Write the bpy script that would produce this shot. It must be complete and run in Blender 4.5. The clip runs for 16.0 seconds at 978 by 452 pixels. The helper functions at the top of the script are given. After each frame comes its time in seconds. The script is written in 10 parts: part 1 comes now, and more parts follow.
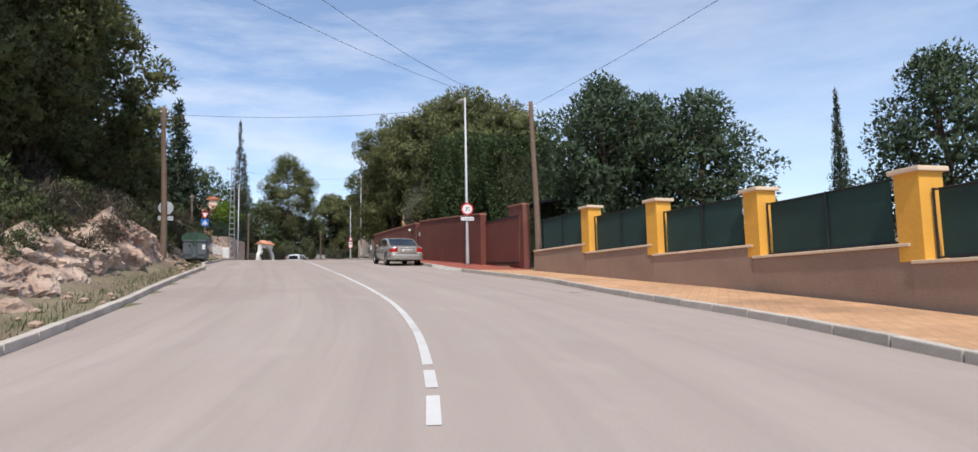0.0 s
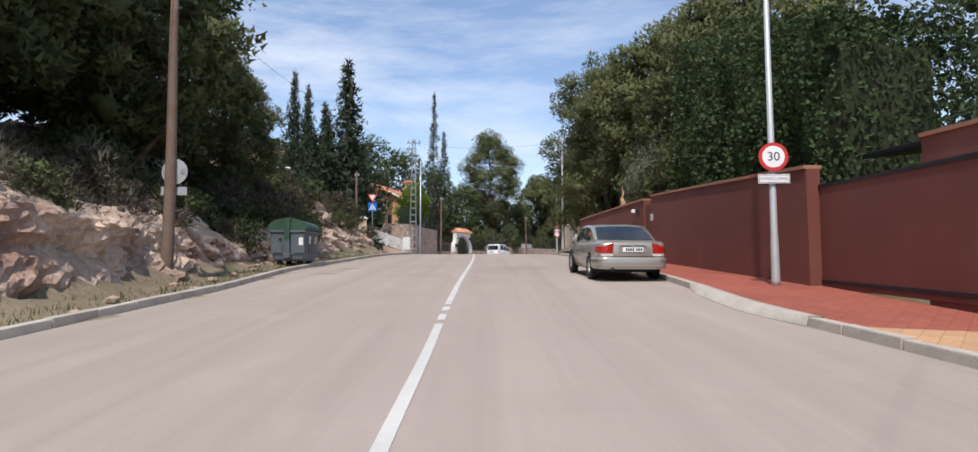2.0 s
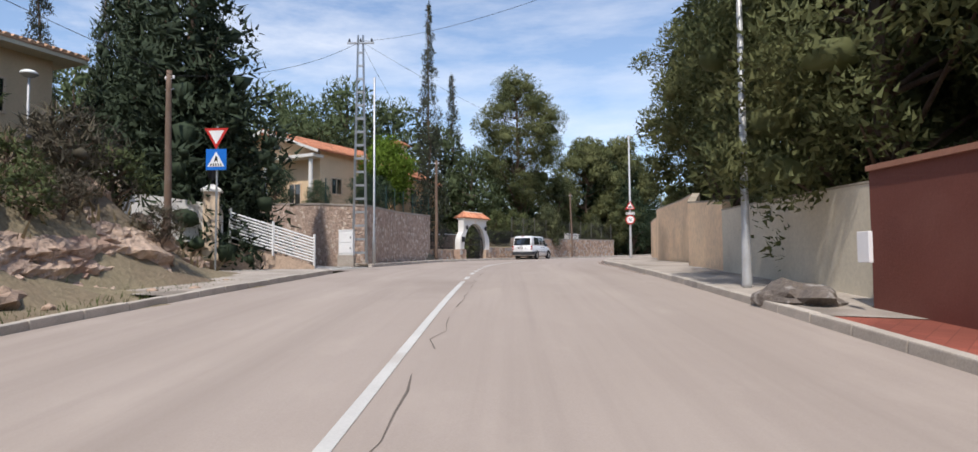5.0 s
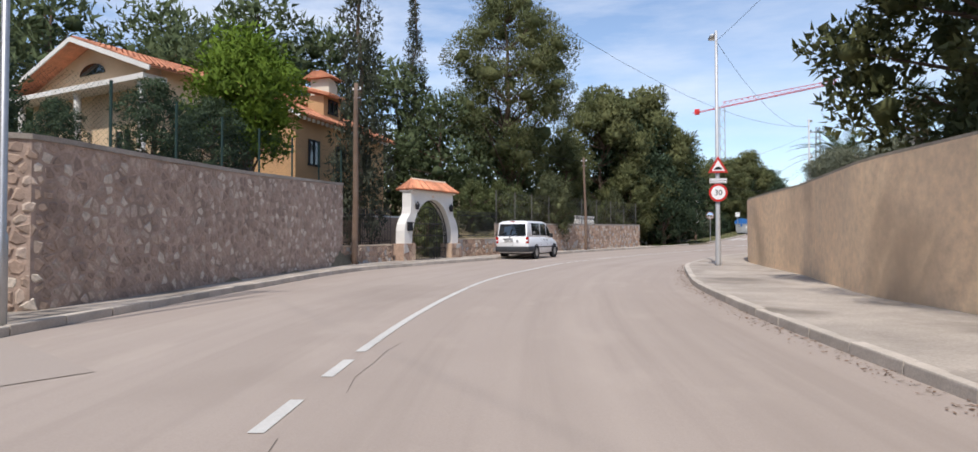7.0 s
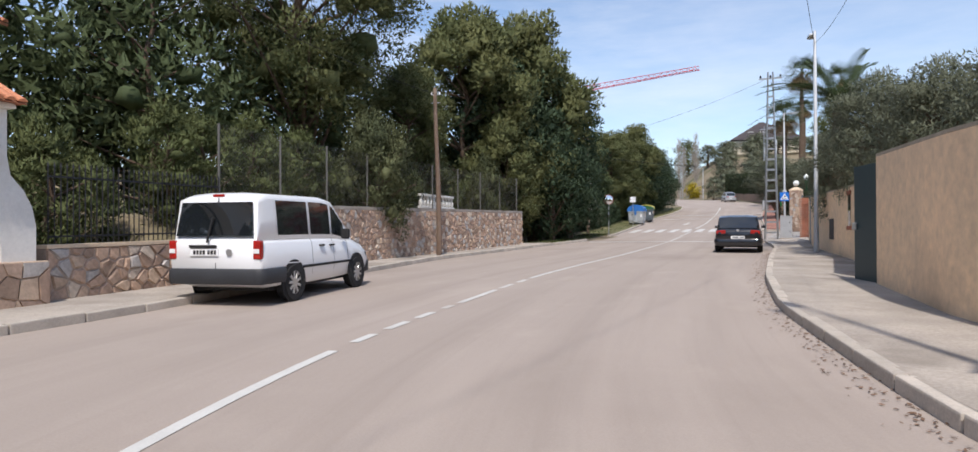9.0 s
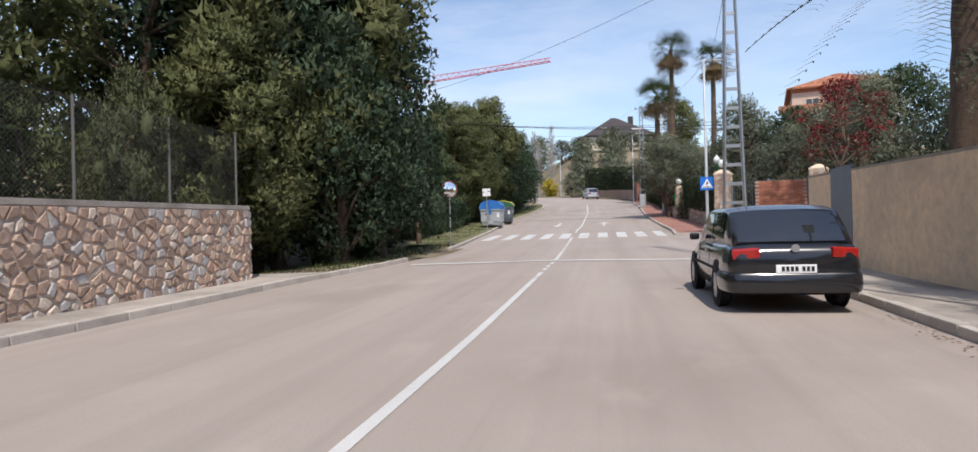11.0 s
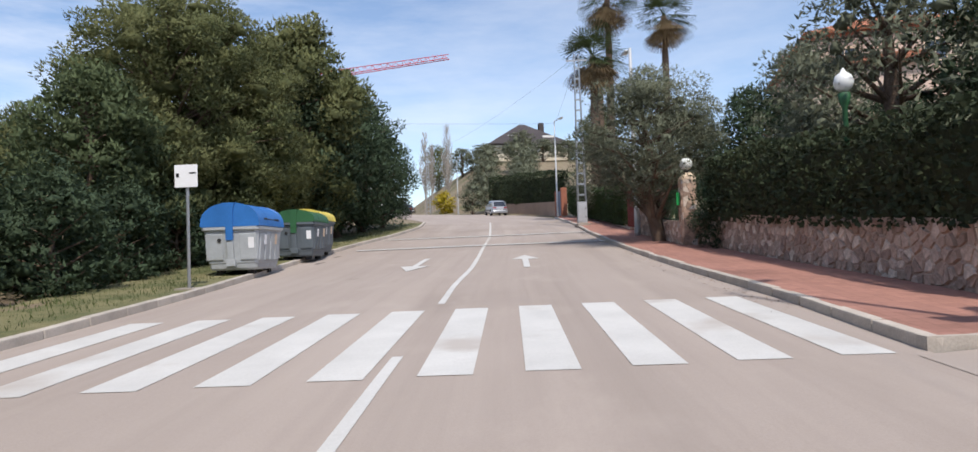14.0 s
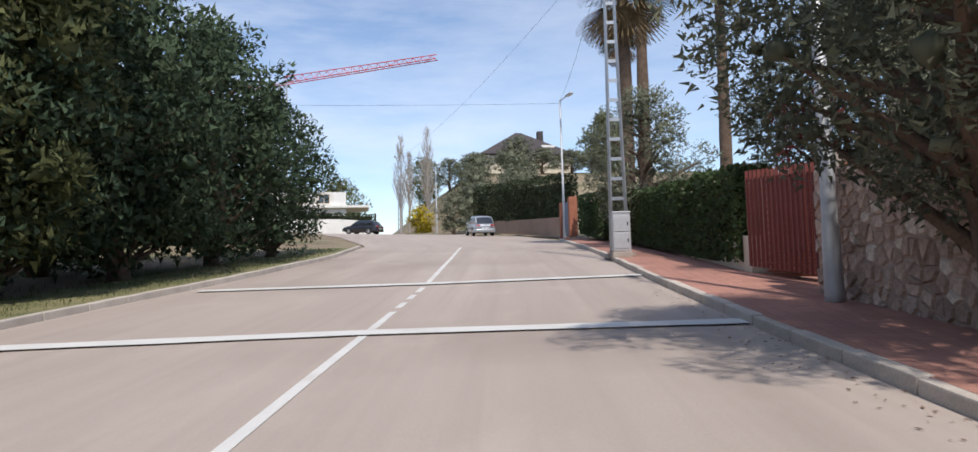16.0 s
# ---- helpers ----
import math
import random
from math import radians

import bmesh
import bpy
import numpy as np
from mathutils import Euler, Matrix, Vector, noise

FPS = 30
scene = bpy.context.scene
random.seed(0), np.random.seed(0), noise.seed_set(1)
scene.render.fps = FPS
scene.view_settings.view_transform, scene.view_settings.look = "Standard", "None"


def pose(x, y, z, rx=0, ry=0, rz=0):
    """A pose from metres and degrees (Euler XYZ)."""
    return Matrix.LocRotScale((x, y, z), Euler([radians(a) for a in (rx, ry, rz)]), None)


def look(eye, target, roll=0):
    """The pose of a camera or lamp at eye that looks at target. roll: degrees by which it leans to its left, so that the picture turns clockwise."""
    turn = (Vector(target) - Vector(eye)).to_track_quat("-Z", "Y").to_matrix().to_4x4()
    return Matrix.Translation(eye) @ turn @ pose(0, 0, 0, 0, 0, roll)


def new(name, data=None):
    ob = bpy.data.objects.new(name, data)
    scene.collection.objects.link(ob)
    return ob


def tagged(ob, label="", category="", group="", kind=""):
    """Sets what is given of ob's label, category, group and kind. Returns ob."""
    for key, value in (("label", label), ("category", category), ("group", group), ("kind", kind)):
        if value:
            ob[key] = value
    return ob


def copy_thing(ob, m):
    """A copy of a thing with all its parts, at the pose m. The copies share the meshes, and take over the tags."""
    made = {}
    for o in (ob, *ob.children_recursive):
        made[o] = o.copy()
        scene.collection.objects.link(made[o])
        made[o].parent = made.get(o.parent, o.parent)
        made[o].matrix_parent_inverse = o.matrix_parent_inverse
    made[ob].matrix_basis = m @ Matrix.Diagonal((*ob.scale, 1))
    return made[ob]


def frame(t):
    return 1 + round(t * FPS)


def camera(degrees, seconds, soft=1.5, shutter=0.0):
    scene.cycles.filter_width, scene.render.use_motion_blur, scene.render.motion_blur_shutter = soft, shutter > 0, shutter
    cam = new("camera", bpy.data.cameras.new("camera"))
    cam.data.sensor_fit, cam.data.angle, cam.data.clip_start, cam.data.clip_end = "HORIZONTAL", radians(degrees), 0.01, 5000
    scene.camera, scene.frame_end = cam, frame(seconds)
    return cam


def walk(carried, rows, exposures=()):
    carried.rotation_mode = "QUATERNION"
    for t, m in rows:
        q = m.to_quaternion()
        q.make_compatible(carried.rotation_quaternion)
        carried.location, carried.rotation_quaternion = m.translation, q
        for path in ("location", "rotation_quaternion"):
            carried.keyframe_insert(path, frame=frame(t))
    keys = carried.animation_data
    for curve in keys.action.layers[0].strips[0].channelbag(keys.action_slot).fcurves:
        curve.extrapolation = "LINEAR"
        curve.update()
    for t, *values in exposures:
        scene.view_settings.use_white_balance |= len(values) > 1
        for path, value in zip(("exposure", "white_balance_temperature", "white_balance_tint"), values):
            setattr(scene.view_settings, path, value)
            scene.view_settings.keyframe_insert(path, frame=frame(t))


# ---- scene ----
cam = camera(74.6, 16.0)
PATH = [
    (0, (-0.056, 0.187, 1.338), (-0.048, 2.177, 1.535), -1.14),
    (0.5, (-0.009, 4.107, 1.665), (-0.152, 6.093, 1.855), -0.95),
    (1, (-0.285, 8.308, 2.011), (-0.613, 10.274, 2.185), -0.61),
    (1.5, (-1.096, 12.449, 2.357), (-1.601, 14.376, 2.526), -0.41),
    (2, (-2.314, 16.917, 2.736), (-2.966, 18.801, 2.897), -0.01),
    (2.5, (-3.689, 21.236, 3.108), (-4.426, 23.088, 3.269), 0.19),
    (3, (-5.110, 25.695, 3.477), (-5.881, 27.534, 3.633), -0.43),
    (3.5, (-6.559, 29.990, 3.828), (-7.327, 31.831, 3.981), -0.84),
    (4, (-8.079, 34.537, 4.181), (-8.838, 36.383, 4.311), -0.86),
    (4.2, (-8.682, 36.439, 4.321), (-9.437, 38.286, 4.453), -0.83),
    (6.3, (-15.341, 55.959, 5.586), (-16.084, 57.815, 5.655), 0.19),
    (6.5, (-15.982, 57.951, 5.688), (-16.725, 59.807, 5.757), -0.04),
    (7, (-17.419, 62.512, 5.863), (-18.151, 64.373, 5.911), -0.09),
    (7.5, (-18.860, 67.302, 5.985), (-19.539, 69.183, 6.028), 0.29),
    (8, (-20.083, 72.094, 6.069), (-20.660, 74.009, 6.090), 0.14),
    (8.5, (-20.987, 76.909, 6.135), (-21.437, 78.858, 6.149), -0.01),
    (9, (-21.538, 81.577, 6.217), (-21.851, 83.552, 6.229), -0.28),
    (9.5, (-21.726, 86.309, 6.309), (-21.908, 88.301, 6.320), -0.52),
    (10, (-21.595, 90.970, 6.389), (-21.650, 92.969, 6.403), -0.79),
    (10.2, (-21.442, 92.743, 6.413), (-21.452, 94.743, 6.421), -0.98),
    (12.3, (-18.275, 111.438, 6.654), (-17.966, 113.414, 6.696), -1.25),
    (12.5, (-17.862, 113.136, 6.688), (-17.532, 115.108, 6.736), -1.29),
    (13, (-16.803, 117.298, 6.785), (-16.421, 119.260, 6.838), -1.78),
    (13.5, (-15.630, 121.360, 6.914), (-15.221, 123.317, 6.954), -2.06),
    (14, (-14.473, 125.646, 7.087), (-14.046, 127.599, 7.159), -2.00),
    (14.5, (-13.266, 129.722, 7.279), (-12.838, 131.674, 7.370), -2.39),
    (15, (-12.045, 133.840, 7.488), (-11.610, 135.789, 7.588), -1.95),
    (15.5, (-10.776, 137.783, 7.710), (-10.341, 139.732, 7.819), -2.01),
    (16, (-9.475, 142.156, 7.998), (-9.042, 144.104, 8.131), -1.68),
]
walk(cam, [(t, look(eye, target, roll)) for t, eye, target, roll in PATH], [(0.0, 0.32, 6650, 12), (16.0, 0.32, 6650, 12)])

# ---- world, sun ----
SUN_EL, SUN_AZ = 57.0, 174.5   # degrees; azimuth clockwise from +y
sun_way = Vector((math.sin(radians(SUN_AZ)) * math.cos(radians(SUN_EL)), math.cos(radians(SUN_AZ)) * math.cos(radians(SUN_EL)), math.sin(radians(SUN_EL))))
world = bpy.data.worlds.new("sky")
scene.world = world
world.use_nodes = True
wn, wl = world.node_tree.nodes, world.node_tree.links
wn.clear()
w_out, w_bg, w_sky = wn.new("ShaderNodeOutputWorld"), wn.new("ShaderNodeBackground"), wn.new("ShaderNodeTexSky")
w_sky.sky_type, w_sky.sun_disc = "NISHITA", False
w_sky.sun_elevation, w_sky.sun_rotation = radians(SUN_EL), radians(SUN_AZ)
w_sky.air_density, w_sky.dust_density, w_sky.ozone_density = 1.0, 0.5, 3.0
w_co, w_map, w_n1, w_n2 = wn.new("ShaderNodeTexCoord"), wn.new("ShaderNodeMapping"), wn.new("ShaderNodeTexNoise"), wn.new("ShaderNodeTexNoise")
w_map.inputs["Scale"].default_value = (1.0, 1.6, 5.0)
w_n1.inputs["Scale"].default_value, w_n1.inputs["Detail"].default_value, w_n1.inputs["Roughness"].default_value = 1.6, 8.0, 0.62
w_n2.inputs["Scale"].default_value, w_n2.inputs["Detail"].default_value = 0.7, 3.0
w_ramp, w_mul, w_mix = wn.new("ShaderNodeValToRGB"), wn.new("ShaderNodeMath"), wn.new("ShaderNodeMixRGB")
w_ramp.color_ramp.elements[0].position, w_ramp.color_ramp.elements[1].position = 0.43, 0.70
w_mul.operation = "MULTIPLY_ADD"
w_mul.inputs[1].default_value, w_mul.inputs[2].default_value = 0.62, 0.04
w_mix.inputs["Color2"].default_value = (5.6, 5.9, 6.4, 1)
wl.new(w_co.outputs["Generated"], w_map.inputs["Vector"])
wl.new(w_map.outputs["Vector"], w_n1.inputs["Vector"])
wl.new(w_co.outputs["Generated"], w_n2.inputs["Vector"])
w_add = wn.new("ShaderNodeMath")
w_add.operation = "MULTIPLY_ADD"
w_add.inputs[1].default_value = 0.5
wl.new(w_n2.outputs["Fac"], w_add.inputs[0])
wl.new(w_n1.outputs["Fac"], w_add.inputs[2])
w_sub = wn.new("ShaderNodeMath")
w_sub.operation = "SUBTRACT"
w_sub.inputs[1].default_value = 0.25
wl.new(w_add.outputs[0], w_sub.inputs[0])
wl.new(w_sub.outputs[0], w_ramp.inputs["Fac"])
w_sep, w_west, w_cov = wn.new("ShaderNodeSeparateXYZ"), wn.new("ShaderNodeMapRange"), wn.new("ShaderNodeMath")
w_west.inputs[1].default_value, w_west.inputs[2].default_value, w_west.inputs[3].default_value, w_west.inputs[4].default_value = -0.75, 0.35, 1.45, 0.45
w_cov.operation = "MULTIPLY"
wl.new(w_co.outputs["Generated"], w_sep.inputs[0])
wl.new(w_sep.outputs["X"], w_west.inputs[0])
wl.new(w_ramp.outputs["Color"], w_cov.inputs[0])
wl.new(w_west.outputs[0], w_cov.inputs[1])
wl.new(w_cov.outputs[0], w_mul.inputs[0])
wl.new(w_mul.outputs[0], w_mix.inputs["Fac"])
wl.new(w_sky.outputs["Color"], w_mix.inputs["Color1"])
wl.new(w_mix.outputs["Color"], w_bg.inputs["Color"])
w_bg.inputs["Strength"].default_value = 0.15
wl.new(w_bg.outputs["Background"], w_out.inputs["Surface"])
sun_data = bpy.data.lights.new("sun", "SUN")
sun_data.energy, sun_data.angle, sun_data.color = 3.25, radians(1.4), (1.0, 0.955, 0.89)
sun = new("sun", sun_data)
sun.matrix_world = look(sun_way * 100, (0, 0, 0))


# ---- materials ----
def rgb(c, k=1.0):
    return (min(1, c[0] * k), min(1, c[1] * k), min(1, c[2] * k), 1)


def material(name, col, rough=0.8, var=0.18, scale=1.5, fine=30.0, bump=0.15, dist=0.02, metal=0.0, other=None, piece=0.0, island=0.0, spec=0.4, coat=0.0, trans=0.0, stain=None, stain_at=0.6):
    """Colour that varies at two scales, with relief. piece, island: how far pieces differ. other: second colour; stain: a third one in patches."""
    m = bpy.data.materials.new(name)
    m.use_nodes = True
    n, l = m.node_tree.nodes, m.node_tree.links
    b = n["Principled BSDF"]
    b.inputs["Roughness"].default_value, b.inputs["Metallic"].default_value = rough, metal
    b.inputs["Specular IOR Level"].default_value = spec
    if coat:
        b.inputs["Coat Weight"].default_value, b.inputs["Coat Roughness"].default_value = coat, 0.06
    co = n.new("ShaderNodeTexCoord")
    n1, n2 = n.new("ShaderNodeTexNoise"), n.new("ShaderNodeTexNoise")
    n1.inputs["Scale"].default_value, n1.inputs["Detail"].default_value, n1.inputs["Roughness"].default_value = scale, 6, 0.6
    n2.inputs["Scale"].default_value, n2.inputs["Detail"].default_value, n2.inputs["Roughness"].default_value = fine, 4, 0.65
    for k in (n1, n2):
        l.new(co.outputs["Object"], k.inputs["Vector"])
    mix = n.new("ShaderNodeMixRGB")
    mix.inputs["Color1"].default_value = rgb(col, 1 - var)
    mix.inputs["Color2"].default_value = rgb(other or col, 1 + var)
    ramp = n.new("ShaderNodeMapRange")
    ramp.inputs[1].default_value, ramp.inputs[2].default_value = 0.3, 0.7
    l.new(n1.outputs["Fac"], ramp.inputs[0])
    l.new(ramp.outputs[0], mix.inputs["Fac"])
    grain = n.new("ShaderNodeMixRGB")
    grain.blend_type = "MULTIPLY"
    grain.inputs["Fac"].default_value = 1.0
    gr = n.new("ShaderNodeMapRange")
    gr.inputs[1].default_value, gr.inputs[2].default_value, gr.inputs[3].default_value, gr.inputs[4].default_value = 0.25, 0.75, 1 - var, 1 + var
    l.new(n2.outputs["Fac"], gr.inputs[0])
    l.new(mix.outputs["Color"], grain.inputs["Color1"])
    l.new(gr.outputs[0], grain.inputs["Color2"])
    last = grain.outputs["Color"]
    for amount, node, socket in ((piece, "ShaderNodeObjectInfo", "Random"), (island, "ShaderNodeNewGeometry", "Random Per Island")):
        if amount:
            src, mr, mu = n.new(node), n.new("ShaderNodeMapRange"), n.new("ShaderNodeMixRGB")
            mr.inputs[3].default_value, mr.inputs[4].default_value = 1 - amount, 1 + amount
            mu.blend_type = "MULTIPLY"
            mu.inputs["Fac"].default_value = 1.0
            l.new(src.outputs[socket], mr.inputs[0])
            l.new(last, mu.inputs["Color1"])
            l.new(mr.outputs[0], mu.inputs["Color2"])
            last = mu.outputs["Color"]
    if stain:
        n3, sr, sm = n.new("ShaderNodeTexNoise"), n.new("ShaderNodeMapRange"), n.new("ShaderNodeMixRGB")
        n3.inputs["Scale"].default_value, n3.inputs["Detail"].default_value = scale * 0.55, 9
        sr.inputs[1].default_value, sr.inputs[2].default_value = stain_at, stain_at + 0.14
        sm.inputs["Color2"].default_value = rgb(stain)
        l.new(co.outputs["Object"], n3.inputs["Vector"])
        l.new(n3.outputs["Fac"], sr.inputs[0])
        l.new(sr.outputs[0], sm.inputs["Fac"])
        l.new(last, sm.inputs["Color1"])
        last = sm.outputs["Color"]
    l.new(last, b.inputs["Base Color"])
    if bump:
        bu = n.new("ShaderNodeBump")
        bu.inputs["Strength"].default_value, bu.inputs["Distance"].default_value = bump, dist
        l.new(n2.outputs["Fac"], bu.inputs["Height"])
        l.new(bu.outputs["Normal"], b.inputs["Normal"])
    if trans:
        tr, ms = n.new("ShaderNodeBsdfTranslucent"), n.new("ShaderNodeMixShader")
        ms.inputs["Fac"].default_value = trans
        out = n["Material Output"]
        l.new(last, tr.inputs["Color"])
        l.new(b.outputs["BSDF"], ms.inputs[1])
        l.new(tr.outputs["BSDF"], ms.inputs[2])
        l.new(ms.outputs["Shader"], out.inputs["Surface"])
    return m


def glassy(name, col, rough=0.03):
    m = material(name, col, rough=rough, var=0.0, bump=0, spec=0.9)
    m.node_tree.nodes["Principled BSDF"].inputs["IOR"].default_value = 1.6
    return m


M = {}
M["earth"] = material("dry_earth", (0.23, 0.165, 0.115), 0.95, 0.25, 0.35, 9, 0.6, 0.08, other=(0.2, 0.17, 0.105), stain=(0.10, 0.105, 0.045), stain_at=0.52)
M["grass"] = material("short_grass", (0.10, 0.125, 0.04), 0.9, 0.3, 0.8, 18, 0.6, 0.05, other=(0.19, 0.165, 0.085))
M["road"] = material("worn_pale_asphalt", (0.365, 0.306, 0.264), 0.88, 0.07, 0.22, 55, 0.35, 0.006, other=(0.325, 0.282, 0.25), stain=(0.285, 0.245, 0.215), stain_at=0.57)


def wear_along(m, dark, light):
    """Streaks and tyre tracks that follow the road's own length (its UV: metres across, metres along)."""
    n, l = m.node_tree.nodes, m.node_tree.links
    b = n["Principled BSDF"]
    src = b.inputs["Base Color"].links[0].from_socket
    uv, sep = n.new("ShaderNodeUVMap"), n.new("ShaderNodeSeparateXYZ")
    uv.uv_map = "UVMap"
    l.new(uv.outputs["UV"], sep.inputs[0])
    last = src
    for sx, sy, col, lo, hi, amount in ((1.5, 0.035, dark, 0.5, 0.72, 0.55), (0.55, 0.05, light, 0.5, 0.75, 0.7), (3.6, 0.09, dark, 0.52, 0.75, 0.35), (0.9, 0.45, light, 0.56, 0.7, 0.4)):
        mp, no, mr, mx = n.new("ShaderNodeMapping"), n.new("ShaderNodeTexNoise"), n.new("ShaderNodeMapRange"), n.new("ShaderNodeMixRGB")
        mp.inputs["Scale"].default_value = (sx, sy, 1)
        no.inputs["Scale"].default_value, no.inputs["Detail"].default_value, no.inputs["Roughness"].default_value = 1.0, 5, 0.6
        mr.inputs[1].default_value, mr.inputs[2].default_value, mr.inputs[4].default_value = lo, hi, amount
        l.new(uv.outputs["UV"], mp.inputs["Vector"])
        l.new(mp.outputs["Vector"], no.inputs["Vector"])
        l.new(no.outputs["Fac"], mr.inputs[0])
        l.new(mr.outputs[0], mx.inputs["Fac"])
        mx.inputs["Color2"].default_value = rgb(col)
        l.new(last, mx.inputs["Color1"])
        last = mx.outputs["Color"]
    # smooth darker tyre tracks
    wv, mr, mx = n.new("ShaderNodeMath"), n.new("ShaderNodeMapRange"), n.new("ShaderNodeMixRGB")
    wv.operation = "SINE"
    sc = n.new("ShaderNodeMath")
    sc.operation = "MULTIPLY"
    sc.inputs[1].default_value = 3.6
    l.new(sep.outputs["X"], sc.inputs[0])
    l.new(sc.outputs[0], wv.inputs[0])
    mr.inputs[1].default_value, mr.inputs[2].default_value, mr.inputs[4].default_value = 0.1, 1.0, 0.16
    l.new(wv.outputs[0], mr.inputs[0])
    l.new(mr.outputs[0], mx.inputs["Fac"])
    mx.inputs["Color2"].default_value = rgb(dark)
    l.new(last, mx.inputs["Color1"])
    l.new(mx.outputs["Color"], b.inputs["Base Color"])


M["road_main"] = material("worn_main_asphalt", (0.375, 0.312, 0.268), 0.86, 0.09, 0.3, 60, 0.5, 0.006, other=(0.335, 0.282, 0.245), stain=(0.29, 0.24, 0.205), stain_at=0.58)
wear_along(M["road_main"], (0.275, 0.228, 0.195), (0.43, 0.365, 0.315))
M["paint"] = material("worn_road_paint", (0.55, 0.54, 0.51), 0.7, 0.08, 1.2, 40, 0.3, 0.004, stain=(0.44, 0.40, 0.36), stain_at=0.58)
M["kerb"] = material("concrete_kerb", (0.45, 0.40, 0.345), 0.9, 0.15, 2, 40, 0.4, 0.01, piece=0.12)
# Dark patches put both dirt and mottled tree shade into the pavement's colour.
M["concrete"] = material("pavement_concrete", (0.37, 0.325, 0.28), 0.92, 0.22, 0.9, 30, 0.7, 0.012, stain=(0.21, 0.18, 0.15), stain_at=0.53)
M["plaster"] = material("weathered_ochre_render", (0.88, 0.66, 0.44), 0.9, 0.16, 0.45, 6, 0.2, 0.01, other=(0.80, 0.57, 0.36), stain=(0.50, 0.36, 0.24), stain_at=0.55)
M["cap_stain"] = material("weathered_wall_top", (0.36, 0.31, 0.24), 0.95, 0.2, 1.5, 18, 0.5, 0.02)
M["pale_wall"] = material("pale_rendered_wall", (0.64, 0.58, 0.46), 0.9, 0.1, 0.7, 14, 0.4, 0.01, stain=(0.42, 0.36, 0.28), stain_at=0.58)
M["red_wall"] = material("oxblood_wall_paint", (0.155, 0.05, 0.035), 0.75, 0.1, 0.6, 25, 0.35, 0.01, stain=(0.19, 0.075, 0.055), stain_at=0.6)
M["red_cap"] = material("terracotta_wall_cap", (0.33, 0.16, 0.105), 0.85, 0.12, 2, 30, 0.3, 0.01)
M["brown_wall"] = material("brown_scratched_render", (0.29, 0.2, 0.15), 0.92, 0.12, 0.6, 28, 0.5, 0.012, stain=(0.37, 0.265, 0.2), stain_at=0.57)
M["yellow"] = material("yellow_ochre_paint", (0.78, 0.40, 0.065), 0.8, 0.08, 0.8, 22, 0.3, 0.008, other=(0.72, 0.36, 0.055))
M["cap"] = material("cream_stone_cap", (0.68, 0.53, 0.38), 0.85, 0.1, 2, 30, 0.3, 0.006)
M["white_wall"] = material("white_render", (0.72, 0.70, 0.66), 0.9, 0.07, 0.8, 18, 0.4, 0.01, stain=(0.55, 0.52, 0.47), stain_at=0.62)
M["orange_wall"] = material("salmon_render", (0.60, 0.33, 0.19), 0.9, 0.08, 0.8, 18, 0.3, 0.01)
M["cream_wall"] = material("cream_house_render", (0.66, 0.50, 0.33), 0.9, 0.08, 0.6, 18, 0.3, 0.01)
M["tan_wall"] = material("tan_house_render", (0.50, 0.30, 0.15), 0.9, 0.1, 0.6, 18, 0.3, 0.01)
M["mortar_grey"] = material("grey_wall_mortar", (0.43, 0.32, 0.26), 0.95, 0.22, 2.5, 22, 0.6, 0.02, stain=(0.29, 0.22, 0.18), stain_at=0.52)
M["mortar"] = material("wall_mortar", (0.42, 0.33, 0.27), 0.95, 0.15, 2, 25, 0.5, 0.02)
M["stone"] = material("warm_rubble_stone", (0.98, 0.98, 0.98), 0.9, 0.22, 3.5, 16, 0.6, 0.015, other=(1.0, 0.95, 0.9))
M["stone_grey"] = material("grey_rubble_stone", (0.98, 0.97, 0.96), 0.9, 0.26, 3.5, 16, 0.6, 0.015, other=(1.0, 0.95, 0.9))


def stone_colours(m, cols):
    """Gives each stone one of several colours."""
    n, l = m.node_tree.nodes, m.node_tree.links
    b = n["Principled BSDF"]
    src = b.inputs["Base Color"].links[0].from_socket
    ob, ge, ad, fr, ra, mu = n.new("ShaderNodeObjectInfo"), n.new("ShaderNodeNewGeometry"), n.new("ShaderNodeMath"), n.new("ShaderNodeMath"), n.new("ShaderNodeValToRGB"), n.new("ShaderNodeMixRGB")
    fr.operation, mu.blend_type = "FRACT", "MULTIPLY"
    mu.inputs["Fac"].default_value = 1.0
    l.new(ob.outputs["Random"], ad.inputs[0])
    l.new(ge.outputs["Random Per Island"], ad.inputs[1])
    l.new(ad.outputs[0], fr.inputs[0])
    l.new(fr.outputs[0], ra.inputs["Fac"])
    ra.color_ramp.interpolation = "CONSTANT"
    while len(ra.color_ramp.elements) < len(cols):
        ra.color_ramp.elements.new(0.5)
    for k, c in enumerate(cols):
        ra.color_ramp.elements[k].position = k / len(cols)
        ra.color_ramp.elements[k].color = rgb(c)
    l.new(src, mu.inputs["Color1"])
    l.new(ra.outputs["Color"], mu.inputs["Color2"])
    l.new(mu.outputs["Color"], b.inputs["Base Color"])
    return m


